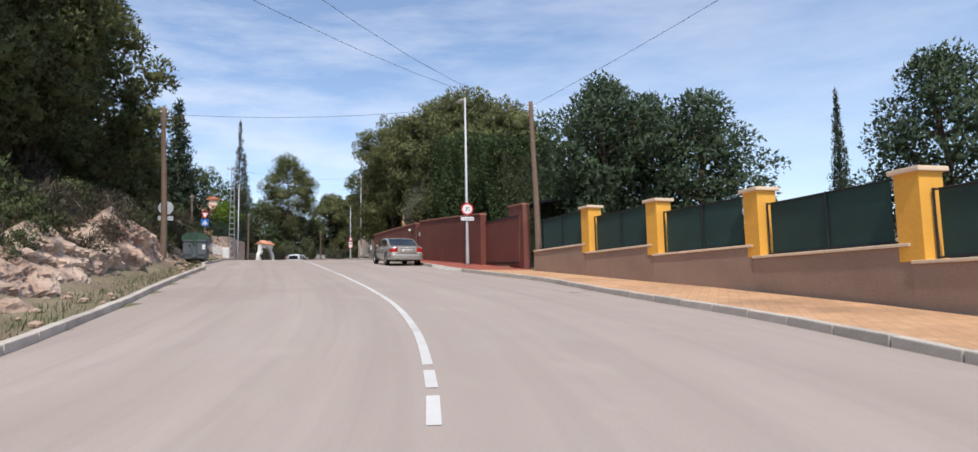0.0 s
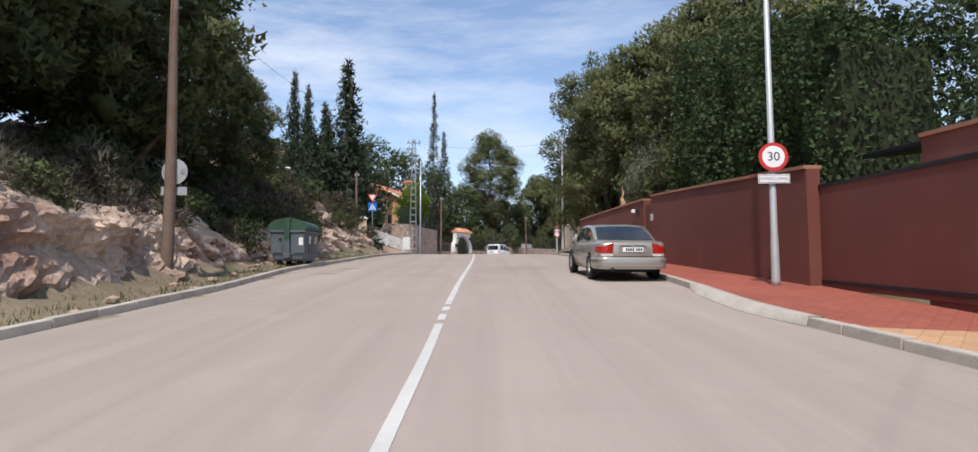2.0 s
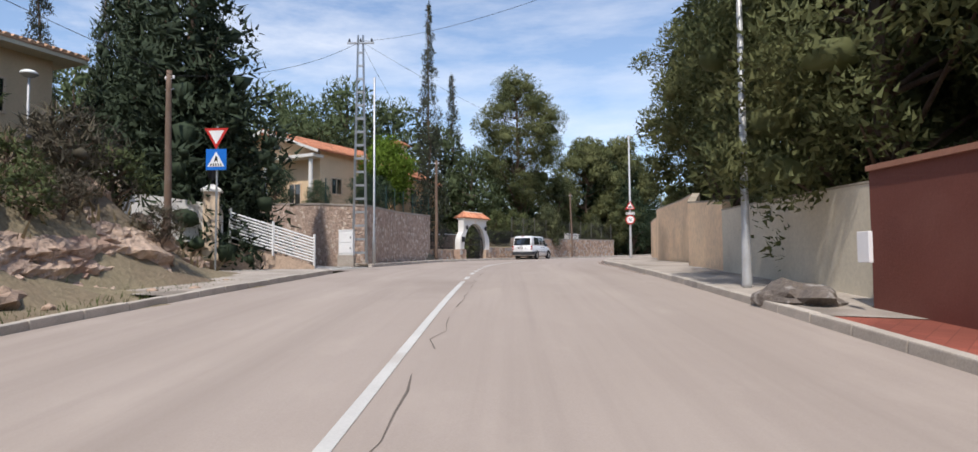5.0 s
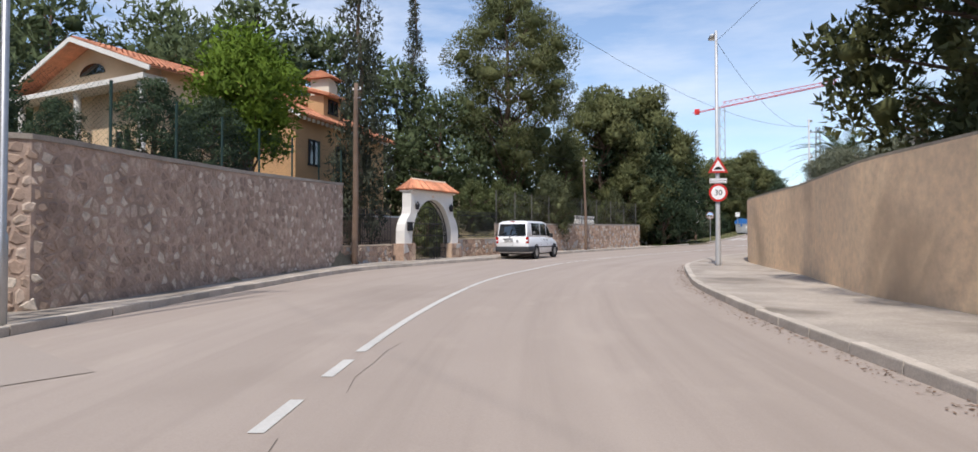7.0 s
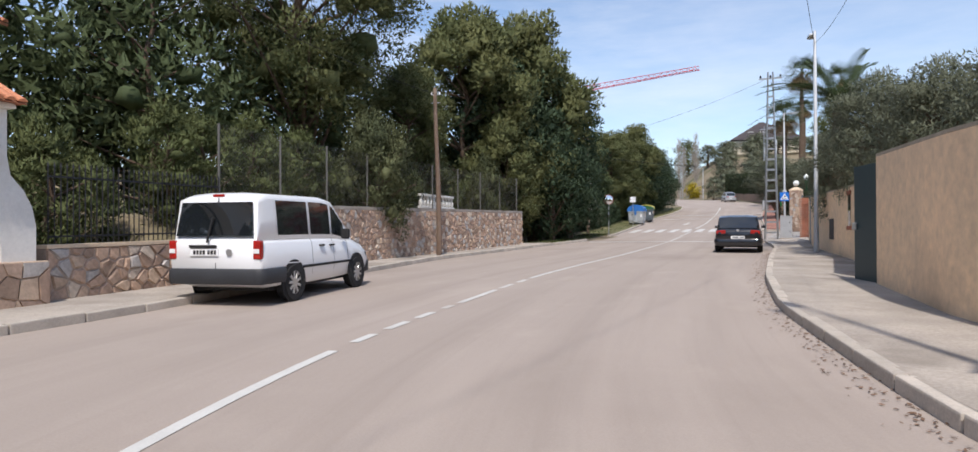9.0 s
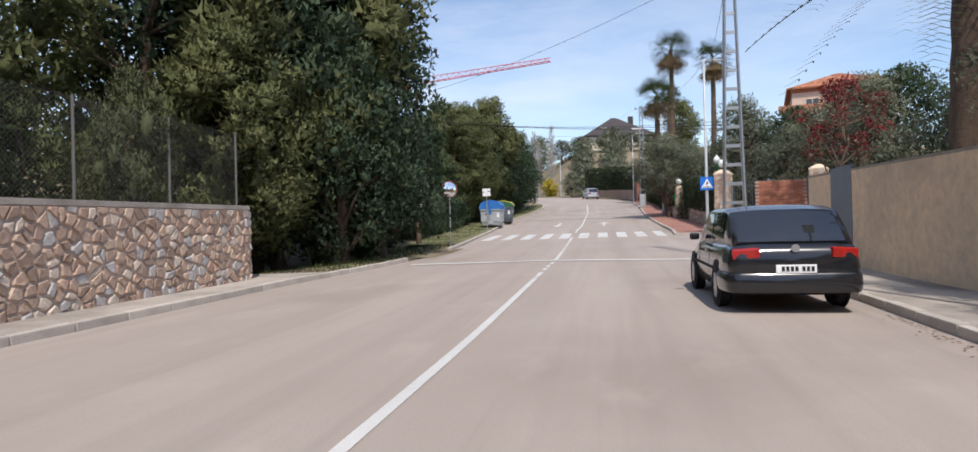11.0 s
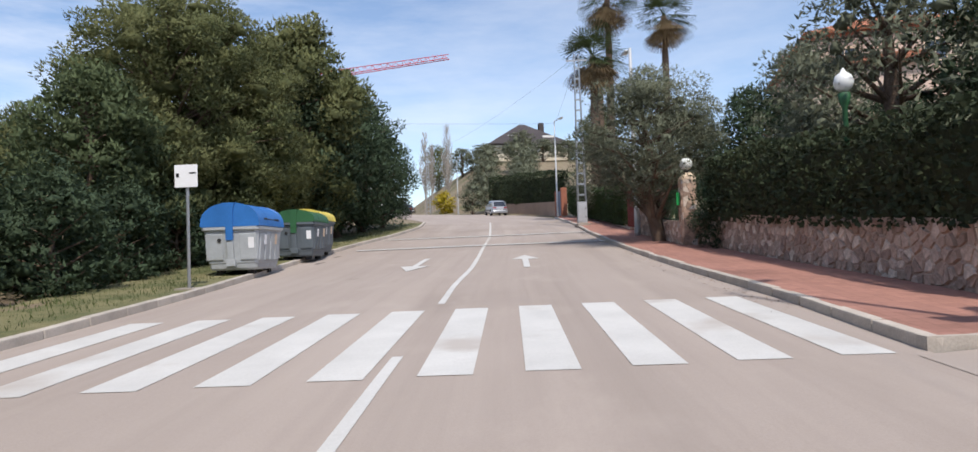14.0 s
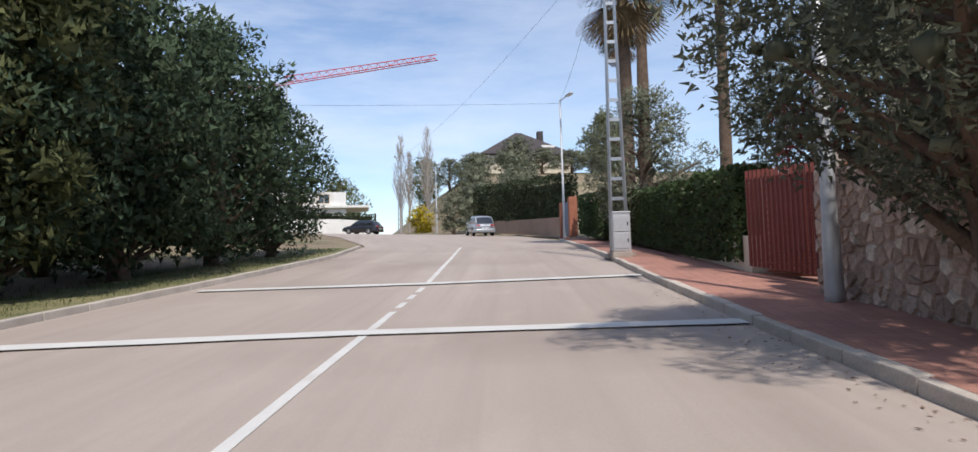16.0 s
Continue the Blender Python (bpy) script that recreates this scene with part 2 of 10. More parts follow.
stone_colours(M["stone"], ((0.46, 0.32, 0.24), (0.58, 0.43, 0.32), (0.52, 0.37, 0.28), (0.64, 0.53, 0.43), (0.50, 0.46, 0.43), (0.34, 0.24, 0.18), (0.55, 0.38, 0.28), (0.42, 0.29, 0.22)))
stone_colours(M["stone_grey"], ((0.46, 0.34, 0.27), (0.58, 0.45, 0.36), (0.36, 0.265, 0.215), (0.51, 0.375, 0.295), (0.72, 0.62, 0.52), (0.50, 0.40, 0.33), (0.41, 0.305, 0.24), (0.62, 0.495, 0.41), (0.48, 0.35, 0.275)))
# Darker patches stand for shaded crevices, put into the rock's colour.
M["rock"] = material("pinkish_limestone_rock", (0.47, 0.34, 0.26), 0.95, 0.28, 1.0, 9, 0.9, 0.08, other=(0.42, 0.30, 0.22), stain=(0.2, 0.145, 0.11), stain_at=0.53)
M["tile_roof"] = material("terracotta_roof_tile", (0.46, 0.19, 0.105), 0.85, 0.25, 2, 25, 0.3, 0.01, piece=0.3, island=0.3)
M["tile_pale"] = material("weathered_pale_roof_tile", (0.56, 0.35, 0.23), 0.85, 0.2, 2, 25, 0.3, 0.01, piece=0.25, island=0.25)
M["slate"] = material("dark_slate_roof", (0.055, 0.045, 0.045), 0.7, 0.2, 0.5, 8, 0.3, 0.02)
M["brick"] = material("red_brick", (0.30, 0.115, 0.07), 0.9, 0.18, 3, 40, 0.4, 0.008, piece=0.2, island=0.2)
M["metal"] = material("galvanised_steel", (0.42, 0.43, 0.44), 0.42, 0.1, 3, 40, 0.1, 0.003, metal=0.75)
M["pole_paint"] = material("grey_painted_pole", (0.46, 0.47, 0.48), 0.5, 0.08, 3, 40, 0.1, 0.003, metal=0.3)
M["wire_grey"] = material("dull_fence_wire", (0.12, 0.115, 0.105), 0.7, 0.1, 3, 40, 0.0)
M["iron"] = material("dark_iron", (0.035, 0.035, 0.04), 0.55, 0.2, 4, 40, 0.2, 0.003, metal=0.6)
M["grey_paint"] = material("grey_gate_paint", (0.17, 0.185, 0.205), 0.5, 0.1, 2, 40, 0.1, 0.003)
M["pole_wood"] = material("weathered_pole_wood", (0.20, 0.125, 0.085), 0.9, 0.25, 3, 30, 0.6, 0.01, other=(0.15, 0.11, 0.085))
M["bark"] = material("tree_bark", (0.125, 0.085, 0.06), 0.95, 0.3, 3, 25, 0.8, 0.03)
M["green_mesh"] = material("green_screen_cloth", (0.016, 0.045, 0.04), 0.75, 0.2, 1.0, 60, 0.4, 0.004)
M["bin_grey"] = material("grey_bin_plastic", (0.105, 0.125, 0.14), 0.55, 0.15, 2, 35, 0.2, 0.004)
M["bin_pale"] = material("pale_grey_bin_plastic", (0.38, 0.40, 0.41), 0.55, 0.12, 2, 35, 0.2, 0.004, stain=(0.25, 0.24, 0.23), stain_at=0.62)
M["lid_dull"] = material("dull_green_bin_lid", (0.032, 0.072, 0.046), 0.55, 0.15, 2, 30, 0.2, 0.004)
M["lid_green"] = material("green_bin_lid", (0.03, 0.11, 0.045), 0.5, 0.12, 2, 30, 0.2, 0.004)
M["lid_blue"] = material("blue_bin_lid", (0.03, 0.15, 0.42), 0.45, 0.12, 2, 30, 0.2, 0.004)
M["lid_yellow"] = material("yellow_bin_lid", (0.62, 0.50, 0.10), 0.5, 0.12, 2, 30, 0.2, 0.004)
M["rubber"] = material("black_rubber", (0.02, 0.02, 0.021), 0.85, 0.2, 5, 40, 0.2, 0.003)
M["white_plastic"] = material("white_paint", (0.78, 0.78, 0.77), 0.5, 0.05, 2, 30, 0.1, 0.003)
M["sign_white"] = material("white_sign_face", (0.82, 0.82, 0.82), 0.4, 0.03, 3, 40, 0.0)
M["sign_red"] = material("red_sign_face", (0.55, 0.035, 0.03), 0.4, 0.05, 3, 40, 0.0)
M["sign_blue"] = material("blue_sign_face", (0.01, 0.16, 0.60), 0.4, 0.05, 3, 40, 0.0)
M["sign_black"] = material("black_sign_ink", (0.012, 0.012, 0.014), 0.5, 0.05, 3, 40, 0.0)
M["sign_back"] = material("grey_sign_back", (0.45, 0.46, 0.46), 0.45, 0.08, 3, 40, 0.0, metal=0.4)
M["glass"] = glassy("dark_window_glass", (0.012, 0.015, 0.018))
M["lamp_glass"] = material("opal_lamp_glass", (0.82, 0.83, 0.80), 0.25, 0.03, 3, 30, 0.0)
M["cable"] = material("black_cable", (0.012, 0.012, 0.013), 0.7, 0.1, 3, 30, 0.0)
M["crane_red"] = material("red_crane_paint", (0.6, 0.03, 0.03), 0.5, 0.1, 0.3, 3, 0.0)
M["dry_leaf"] = material("fallen_dry_leaves", (0.16, 0.095, 0.06), 0.9, 0.3, 5, 40, 0.2, 0.003, island=0.4)


def tiles_material(name, col, joint, size, rough=0.85):
    """Square paving with joints in relief, worn at two scales."""
    m = material(name, col, rough, 0.14, 0.5, 25, 0.2, 0.004, stain=tuple(c * 0.62 for c in col), stain_at=0.58)
    n, l = m.node_tree.nodes, m.node_tree.links
    b = n["Principled BSDF"]
    src = b.inputs["Base Color"].links[0].from_socket
    br, co, mp = n.new("ShaderNodeTexBrick"), n.new("ShaderNodeTexCoord"), n.new("ShaderNodeMapping")
    mp.inputs["Rotation"].default_value = (0, 0, radians(20))
    br.offset, br.inputs["Scale"].default_value = 0.0, 1.0
    br.inputs["Brick Width"].default_value, br.inputs["Row Height"].default_value, br.inputs["Mortar Size"].default_value = size, size, size * 0.025
    br.inputs["Color1"].default_value, br.inputs["Color2"].default_value, br.inputs["Mortar"].default_value = (1, 1, 1, 1), (0.82, 0.82, 0.82, 1), (joint, joint, joint, 1)
    mu, bu = n.new("ShaderNodeMixRGB"), n.new("ShaderNodeBump")
    mu.blend_type = "MULTIPLY"
    mu.inputs["Fac"].default_value = 1
    bu.inputs["Strength"].default_value, bu.inputs["Distance"].default_value = 0.4, 0.006
    l.new(co.outputs["Object"], mp.inputs["Vector"])
    l.new(mp.outputs["Vector"], br.inputs["Vector"])
    l.new(src, mu.inputs["Color1"])
    l.new(br.outputs["Color"], mu.inputs["Color2"])
    l.new(mu.outputs["Color"], b.inputs["Base Color"])
    l.new(br.outputs["Color"], bu.inputs["Height"])
    l.new(bu.outputs["Normal"], b.inputs["Normal"])
    return m


M["tile_orange"] = tiles_material("orange_paving_tile", (0.56, 0.33, 0.18), 0.6, 0.2)
M["tile_red"] = tiles_material("red_paving_tile", (0.36, 0.10, 0.065), 0.6, 0.2)
M["tile_brick"] = tiles_material("faded_red_paving", (0.38, 0.19, 0.145), 0.6, 0.2)


def leaf(name, col, var=0.3, trans=0.25, other=None):
    return material(name, col, 0.75, var * 0.6, 0.45, 3.0, 0, island=var * 0.6, trans=trans, spec=0.15, other=other)


M["pine"] = leaf("pine_needles", (0.122, 0.150, 0.068), 0.26, 0.38, (0.165, 0.170, 0.074))
M["pine_dark"] = leaf("dark_pine_needles", (0.098, 0.128, 0.062), 0.25, 0.35)
M["cypress"] = leaf("cypress_foliage", (0.042, 0.060, 0.036), 0.4, 0.15)
M["cypress_dry"] = leaf("dull_cypress_foliage", (0.066, 0.074, 0.05), 0.4, 0.15)
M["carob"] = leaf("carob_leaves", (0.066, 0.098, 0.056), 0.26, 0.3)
M["olive"] = leaf("olive_leaves", (0.175, 0.19, 0.13), 0.26, 0.32)
M["lemon"] = leaf("bright_green_leaves", (0.12, 0.19, 0.025), 0.35, 0.3)
M["ivy"] = leaf("ivy_leaves", (0.058, 0.088, 0.036), 0.3, 0.25)
M["hedge"] = leaf("clipped_hedge_leaves", (0.048, 0.062, 0.032), 0.4, 0.15)
M["juniper"] = leaf("dark_juniper_foliage", (0.088, 0.108, 0.055), 0.5, 0.15, (0.12, 0.125, 0.06))
M["thuja"] = leaf("thuja_foliage", (0.115, 0.135, 0.055), 0.35, 0.2)
M["dry_shrub"] = leaf("dry_scrub_twigs", (0.105, 0.093, 0.068), 0.4, 0.15)
M["scrub"] = leaf("green_scrub_leaves", (0.090, 0.112, 0.048), 0.45, 0.2)
M["palm"] = leaf("palm_fronds", (0.07, 0.095, 0.04), 0.35, 0.2)
M["palm_dry"] = leaf("dry_palm_skirt", (0.22, 0.155, 0.085), 0.3, 0.1)
M["bloom"] = leaf("bougainvillea_bracts", (0.20, 0.035, 0.035), 0.4, 0.3)
M["yellow_bush"] = leaf("yellow_blossom", (0.46, 0.36, 0.03), 0.35, 0.3)
M["orange_bush"] = leaf("orange_leaves", (0.45, 0.16, 0.04), 0.4, 0.3)
M["blade"] = leaf("grass_blades", (0.085, 0.11, 0.04), 0.5, 0.3)
M["twig"] = material("bare_grey_twigs", (0.34, 0.30, 0.26), 0.9, 0.2, 3, 20, 0.3, 0.01)

# ---- the plan: road axis with heights, kerb lines ----
AXIS = np.array([(2.0, -40, -3.2), (0.8, -12, -1.05), (-0.1, 0, -0.05), (-0.5, 8, 0.62), (-2.0, 15.8, 1.26), (-4.4, 23.5, 1.93), (-7, 31, 2.54), (-9.5, 38.6, 3.12), (-12, 46.2, 3.63), (-14.5, 53.8, 4.11),
                 (-17, 61.4, 4.48), (-19.3, 69.1, 4.66), (-20.9, 76.9, 4.75), (-21.6, 84.8, 4.91), (-21.2, 92.8, 5.05), (-20, 100.7, 5.13), (-18.7, 108.6, 5.23), (-17, 116.4, 5.37), (-14.9, 124.1, 5.63)])
AXIS = np.concatenate([AXIS, [(-12.6, 131.8, 6.01), (-10.3, 139.3, 6.41), (-8, 147, 6.98), (-5, 157, 7.85), (-2.3, 168, 8.75), (-1.5, 178, 9.5), (-2.5, 190, 10.5), (-5, 203, 11.5), (-12, 216, 12.4), (-30, 226, 13.0), (-60, 232, 13.4)]])
LEFT = np.array([(-30, -3.5), (0, -4.9), (7.6, -5.7), (13, -7.3), (22, -10.3), (28.2, -12.3), (34.6, -15.2), (41.7, -17.4), (48.6, -19.9), (57.5, -22.3), (61, -23.5), (67, -25.9), (73.2, -27.8), (78.8, -29.3), (81.5, -29.7), (85.5, -29.1), (90, -28.2),
                 (97.5, -27.5), (104, -26.9), (110, -25.4), (115.3, -24.1), (121, -21.9), (127, -20.1), (134.2, -18.7), (139.5, -17.6), (148, -15.9), (154, -14.2), (160, -12), (168, -9.8), (176, -8.5), (190, -10), (215, -14)])
RIGHT = np.array([(-30, 7), (0, 5.7), (6.7, 4.9), (10.8, 4.3), (14.9, 3.1), (20.8, 1.7), (28, -1.75), (33.4, -3.2), (43.7, -7), (49.5, -8.9), (53, -10.3), (63.6, -14.3), (67.6, -15.5), (73, -17.2), (78.5, -18.5), (83.7, -19.1), (86, -19.3), (91.4, -18.85),
                  (96.3, -17.8), (103, -16), (112, -13.4), (118.4, -12.2), (121.7, -11.3), (130.3, -9.4), (134, -8.2), (148, -5), (154, -3.5), (163, -1), (180, 3.2), (192, 3.6), (205, 1), (220, -9)])
LINE = np.array([(-30, 0.6), (0, -0.17), (5.4, -0.48), (6.5, -0.62), (9, -0.97), (12, -1.6), (14.2, -2.18), (18, -3.38), (21, -4.44), (23, -5.12), (26.5, -6.39), (32, -8.32), (38.7, -10.61), (42.3, -11.87), (46.5, -13.36), (54, -16.15), (58, -17.62), (61.9, -19.03),
                 (66.3, -20.55), (68, -21.15), (70.6, -21.98), (73, -22.65), (75, -23.15), (78, -23.8), (81, -24.18), (82.8, -24.19), (84.4, -24.21), (86, -24.29), (87.5, -24.23), (88.7, -24.14), (90.4, -23.89), (92.7, -23.52), (94.5, -23.27), (97, -22.85), (98.4, -22.55), (101.8, -21.75),
                 (107.6, -20.22), (113, -18.88), (118, -17.61), (119.3, -17.21), (122, -16.55), (126, -15.57), (130, -14.57), (131.7, -14.18), (136.4, -12.95), (138.5, -12.46), (140, -12.03), (142, -11.42), (146.3, -10.31), (148, -9.9), (150.5, -9.24), (155.5, -7.92), (164, -6), (173, -4.01)])


def smooth_line(table):
    y = np.arange(table[0, 0], table[-1, 0], 0.5)
    x = np.interp(y, table[:, 0], table[:, 1])
    k = np.hanning(9)[1:-1]
    pad = len(k) // 2
    xp = np.r_[2 * x[0] - x[pad:0:-1], x, 2 * x[-1] - x[-2:-pad - 2:-1]]
    return y, np.convolve(xp, k / k.sum(), "valid")


LY, LX = smooth_line(LEFT)
RY, RX = smooth_line(RIGHT)
CY, CX = smooth_line(LINE)


def left(y):
    return np.interp(y, LY, LX)


def right(y):
    return np.interp(y, RY, RX)


def centre(y):
    return np.interp(y, CY, CX)


def dense_axis():
    s = np.r_[0, np.cumsum(np.hypot(*np.diff(AXIS[:, :2], axis=0).T))]
    t = np.arange(0, s[-1], 1.0)
    a = np.stack([np.interp(t, s, AXIS[:, k]) for k in range(3)], 1)
    k = np.hanning(15)[1:-1]
    k /= k.sum()
    p = len(k) // 2
    return np.stack([np.convolve(np.r_[2 * c[0] - c[p:0:-1], c, 2 * c[-1] - c[-2:-p - 2:-1]], k, "valid") for c in a.T], 1)


DA = dense_axis()


def road_z(x, y):
    """The road's height at or beside (x, y): that of the nearest place on its axis."""
    x, y = np.atleast_1d(np.asarray(x, float)), np.atleast_1d(np.asarray(y, float))
    out = np.empty(len(x))
    for i in range(0, len(x), 4000):
        d = (x[i:i + 4000, None] - DA[None, :, 0]) ** 2 + (y[i:i + 4000, None] - DA[None, :, 1]) ** 2
        j = d.argmin(1)
        a, b = DA[np.maximum(j - 1, 0)], DA[np.minimum(j + 1, len(DA) - 1)]
        v = b[:, :2] - a[:, :2]
        u = ((x[i:i + 4000] - a[:, 0]) * v[:, 0] + (y[i:i + 4000] - a[:, 1]) * v[:, 1]) / (v ** 2).sum(1)
        u = np.clip(u, 0, 1)
        out[i:i + 4000] = a[:, 2] + u * (b[:, 2] - a[:, 2])
    return out


def rz(x, y):
    return float(road_z(x, y)[0])


def ease(v, a, b):
    t = np.clip((v - a) / (b - a), 0, 1)
    return t * t * (3 - 2 * t)


def side_z(u):
    """Height of the left side street, u metres from the main road."""
    return 4.63 + 0.012 * max(0.0, u) + 0.06 * max(0.0, u - 6)


def street_z(x, y):
    """The side street's surface: it leaves the main road's height smoothly."""
    u = -(x + 25.3) * 0.945 + (y - 64.3) * 0.326
    f = float(ease(np.array(u), -0.3, 2.5))
    return (rz(x, y) + 0.008) * (1 - f) + side_z(u) * f


def ground(x, y):
    """Height of the natural ground sheet."""
    x, y = np.atleast_1d(np.asarray(x, float)), np.atleast_1d(np.asarray(y, float))
    base = road_z(x, y)
    dl, dr = (left(y) - x) * 0.94, (x - right(y)) * 0.94
    inside = (dl < 0.05) & (dr < 0.05)
    rough = np.array([noise.noise(Vector((a * 0.45, b * 0.45, 3.1))) + 0.5 * noise.noise(Vector((a * 1.3, b * 1.3, 7.7))) if -60 < a < 30 and -30 < b < 240 else 0 for a, b in zip(x, y)])
    # left bank with its rock step, then the hillside
    k = 1 - ease(y - 0.33 * np.clip(dl - 4.5, 0, 13), 53.5, 60)
    step = 1.25 + 0.35 * np.sin(y * 0.31) + 0.25 * np.sin(y * 0.83 + 1)
    step = step + 0.6 * ease(y, 44, 48) * (1 - ease(y, 55, 58))
    bank = 0.1 + ease(dl, 1.5, 3.2) * step + np.clip(dl - 2.6, 0, 12) * 0.42 + np.clip(dl - 14.6, 0, 60) * 0.08 + rough * 0.32 * ease(dl, 1.2, 3)
    # garden behind the tall stone wall, then behind the low one, then the wood's edge
    us, ws = -(x + 25.3) * 0.945 + (y - 64.3) * 0.326, -(x + 25.3) * 0.33 - (y - 64.3) * 0.945
    g1 = ease(-ws, 4.3, 4.7) * ease(y, 68, 68.5) * (1 - ease(y, 82.4, 83.0)) * ease(dl, 1.5, 2.2) * 2.55
    g2 = ease(y, 94, 95) * (1 - ease(y, 115.3, 116.2)) * ease(dl, 1.9, 2.4) * 1.35
    far_left = 0.06 + np.clip(dl - 3, 0, 40) * 0.05 + rough * 0.1 * ease(dl, 0.8, 2)
    wood = -0.6 * ease(dl, 1.5, 5) * ease(y, 117, 121) * (1 - ease(y, 129, 134))
    lside = k * bank + (1 - k) * np.maximum(far_left, 0) + g1 + g2 + wood
    rside = 0.04 + np.clip(dr - 3, 0, 60) * 0.02 + rough * 0.06
    z = base + np.where(dl > 0, lside, np.where(dr > 0, rside, -0.1))
    street = (us > -1.5) & (us < 40) & (ws > -4.2) & (ws < 3.7) & (dl > 0)
    fs = ease(us, -0.3, 2.5)
    z = np.where(street, (base - 0.03) * (1 - fs) + (4.57 + 0.012 * np.clip(us, 0, 99) + 0.06 * np.clip(us - 6, 0, 99)) * fs, z)
    z = z - 0.06 * ease(dl, -0.1, 0.0) * (1 - ease(dl, 0.3, 0.6)) - np.where((dr > 0) & (dr < 3.2), 0.12, 0)
    hill = ease(y, 205, 262) * ease(x, -6, 16) * 13 + ease(np.hypot(x, y - 120), 260, 900) * 12
    z = z + np.where(inside, 0, hill)
    return z


def gz(x, y):
    return float(ground(x, y)[0])


# ---- mesh helpers ----
def link_mesh(name, me, mat, parent=None, label=""):
    me.materials.append(mat)
    ob = new(name, me)
    if parent is not None:
        ob.parent = parent
    if label:
        tagged(ob, label)
    return ob


def part(name, bm, mat, parent=None, label="", smooth=False):
    me = bpy.data.meshes.new(name)
    bmesh.ops.recalc_face_normals(bm, faces=bm.faces)
    bm.to_mesh(me)
    bm.free()
    if smooth:
        me.shade_smooth()
    return link_mesh(name, me, mat, parent, label)


def thing(name, label, category, x=0.0, y=0.0, z=0.0, turn=0.0, group="", kind=""):
    ob = new(name)
    ob.empty_display_size = 0.2
    ob.matrix_basis = pose(x, y, z, 0, 0, turn)
    return tagged(ob, label, category, group, kind)


def box(bm, size, at=(0, 0, 0), turn=(0, 0, 0), bevel=0.0):
    r = bmesh.ops.create_cube(bm, size=1.0, matrix=Matrix.LocRotScale(at, Euler([radians(a) for a in turn]), size))
    if bevel:
        edges = list({e for v in r["verts"] for e in v.link_edges})
        bmesh.ops.bevel(bm, geom=edges, offset=bevel, segments=2, profile=0.6, affect="EDGES")
    return bm


def rod(bm, a, b, r0, r1=None, n=8, caps=True):
    a, b = Vector(a), Vector(b)
    q = (b - a).to_track_quat("Z", "Y").to_matrix().to_4x4()
    bmesh.ops.create_cone(bm, cap_ends=caps, segments=n, radius1=r0, radius2=r0 if r1 is None else r1, depth=(b - a).length, matrix=Matrix.Translation((a + b) / 2) @ q)
    return bm


def lathe(bm, profile, n=20, at=(0, 0, 0)):
    """Turns (radius, height) pairs about z."""
    rings = []
    for r, h in profile:
        rings.append([bm.verts.new((at[0] + r * math.cos(2 * math.pi * k / n), at[1] + r * math.sin(2 * math.pi * k / n), at[2] + h)) for k in range(n)])
    for p, q in zip(rings, rings[1:]):
        for k in range(n):
            bm.faces.new((p[k], p[(k + 1) % n], q[(k + 1) % n], q[k]))
    bm.faces.new(rings[0][::-1])
    bm.faces.new(rings[-1])
    return bm


def prism(bm, outline, depth, m=Matrix.Identity(4)):
    """A flat outline of (x, z) pairs, given depth along y about 0."""
    f = [bm.verts.new(m @ Vector((x, -depth / 2, z))) for x, z in outline]
    b = [bm.verts.new(m @ Vector((x, depth / 2, z))) for x, z in outline]
    bm.faces.new(f)
    bm.faces.new(b[::-1])
    for k in range(len(f)):
        j = (k + 1) % len(f)
        bm.faces.new((f[j], f[k], b[k], b[j]))
    return bm


def loft(bm, rings, closed=True, caps=True):
    vs = [[bm.verts.new(p) for p in r] for r in rings]
    for p, q in zip(vs, vs[1:]):
        m = len(p)
        for k in range(m if closed else m - 1):
            j = (k + 1) % m
            bm.faces.new((p[k], p[j], q[j], q[k]))
    if caps and closed:
        bm.faces.new(vs[0][::-1])
        bm.faces.new(vs[-1])
    return vs


def sheet(name, rows, mat, label="", kind="structure", smooth=True):
    """A surface from rows of points."""
    h, w = len(rows), len(rows[0])
    verts = [p for r in rows for p in r]
    faces = [(i * w + j, i * w + j + 1, (i + 1) * w + j + 1, (i + 1) * w + j) for i in range(h - 1) for j in range(w - 1)]
    me = bpy.data.meshes.new(name)
    me.from_pydata(verts, [], faces)
    if smooth:
        me.shade_smooth()
    ob = link_mesh(name, me, mat)
    return tagged(ob, label, "", "", kind)


def normals_of(pts):
    """For points of a line, the unit way to its left."""
    p = np.array(pts, float)[:, :2]
    d = np.gradient(p, axis=0)
    d /= np.linalg.norm(d, axis=1)[:, None]
    return np.stack([-d[:, 1], d[:, 0]], 1)


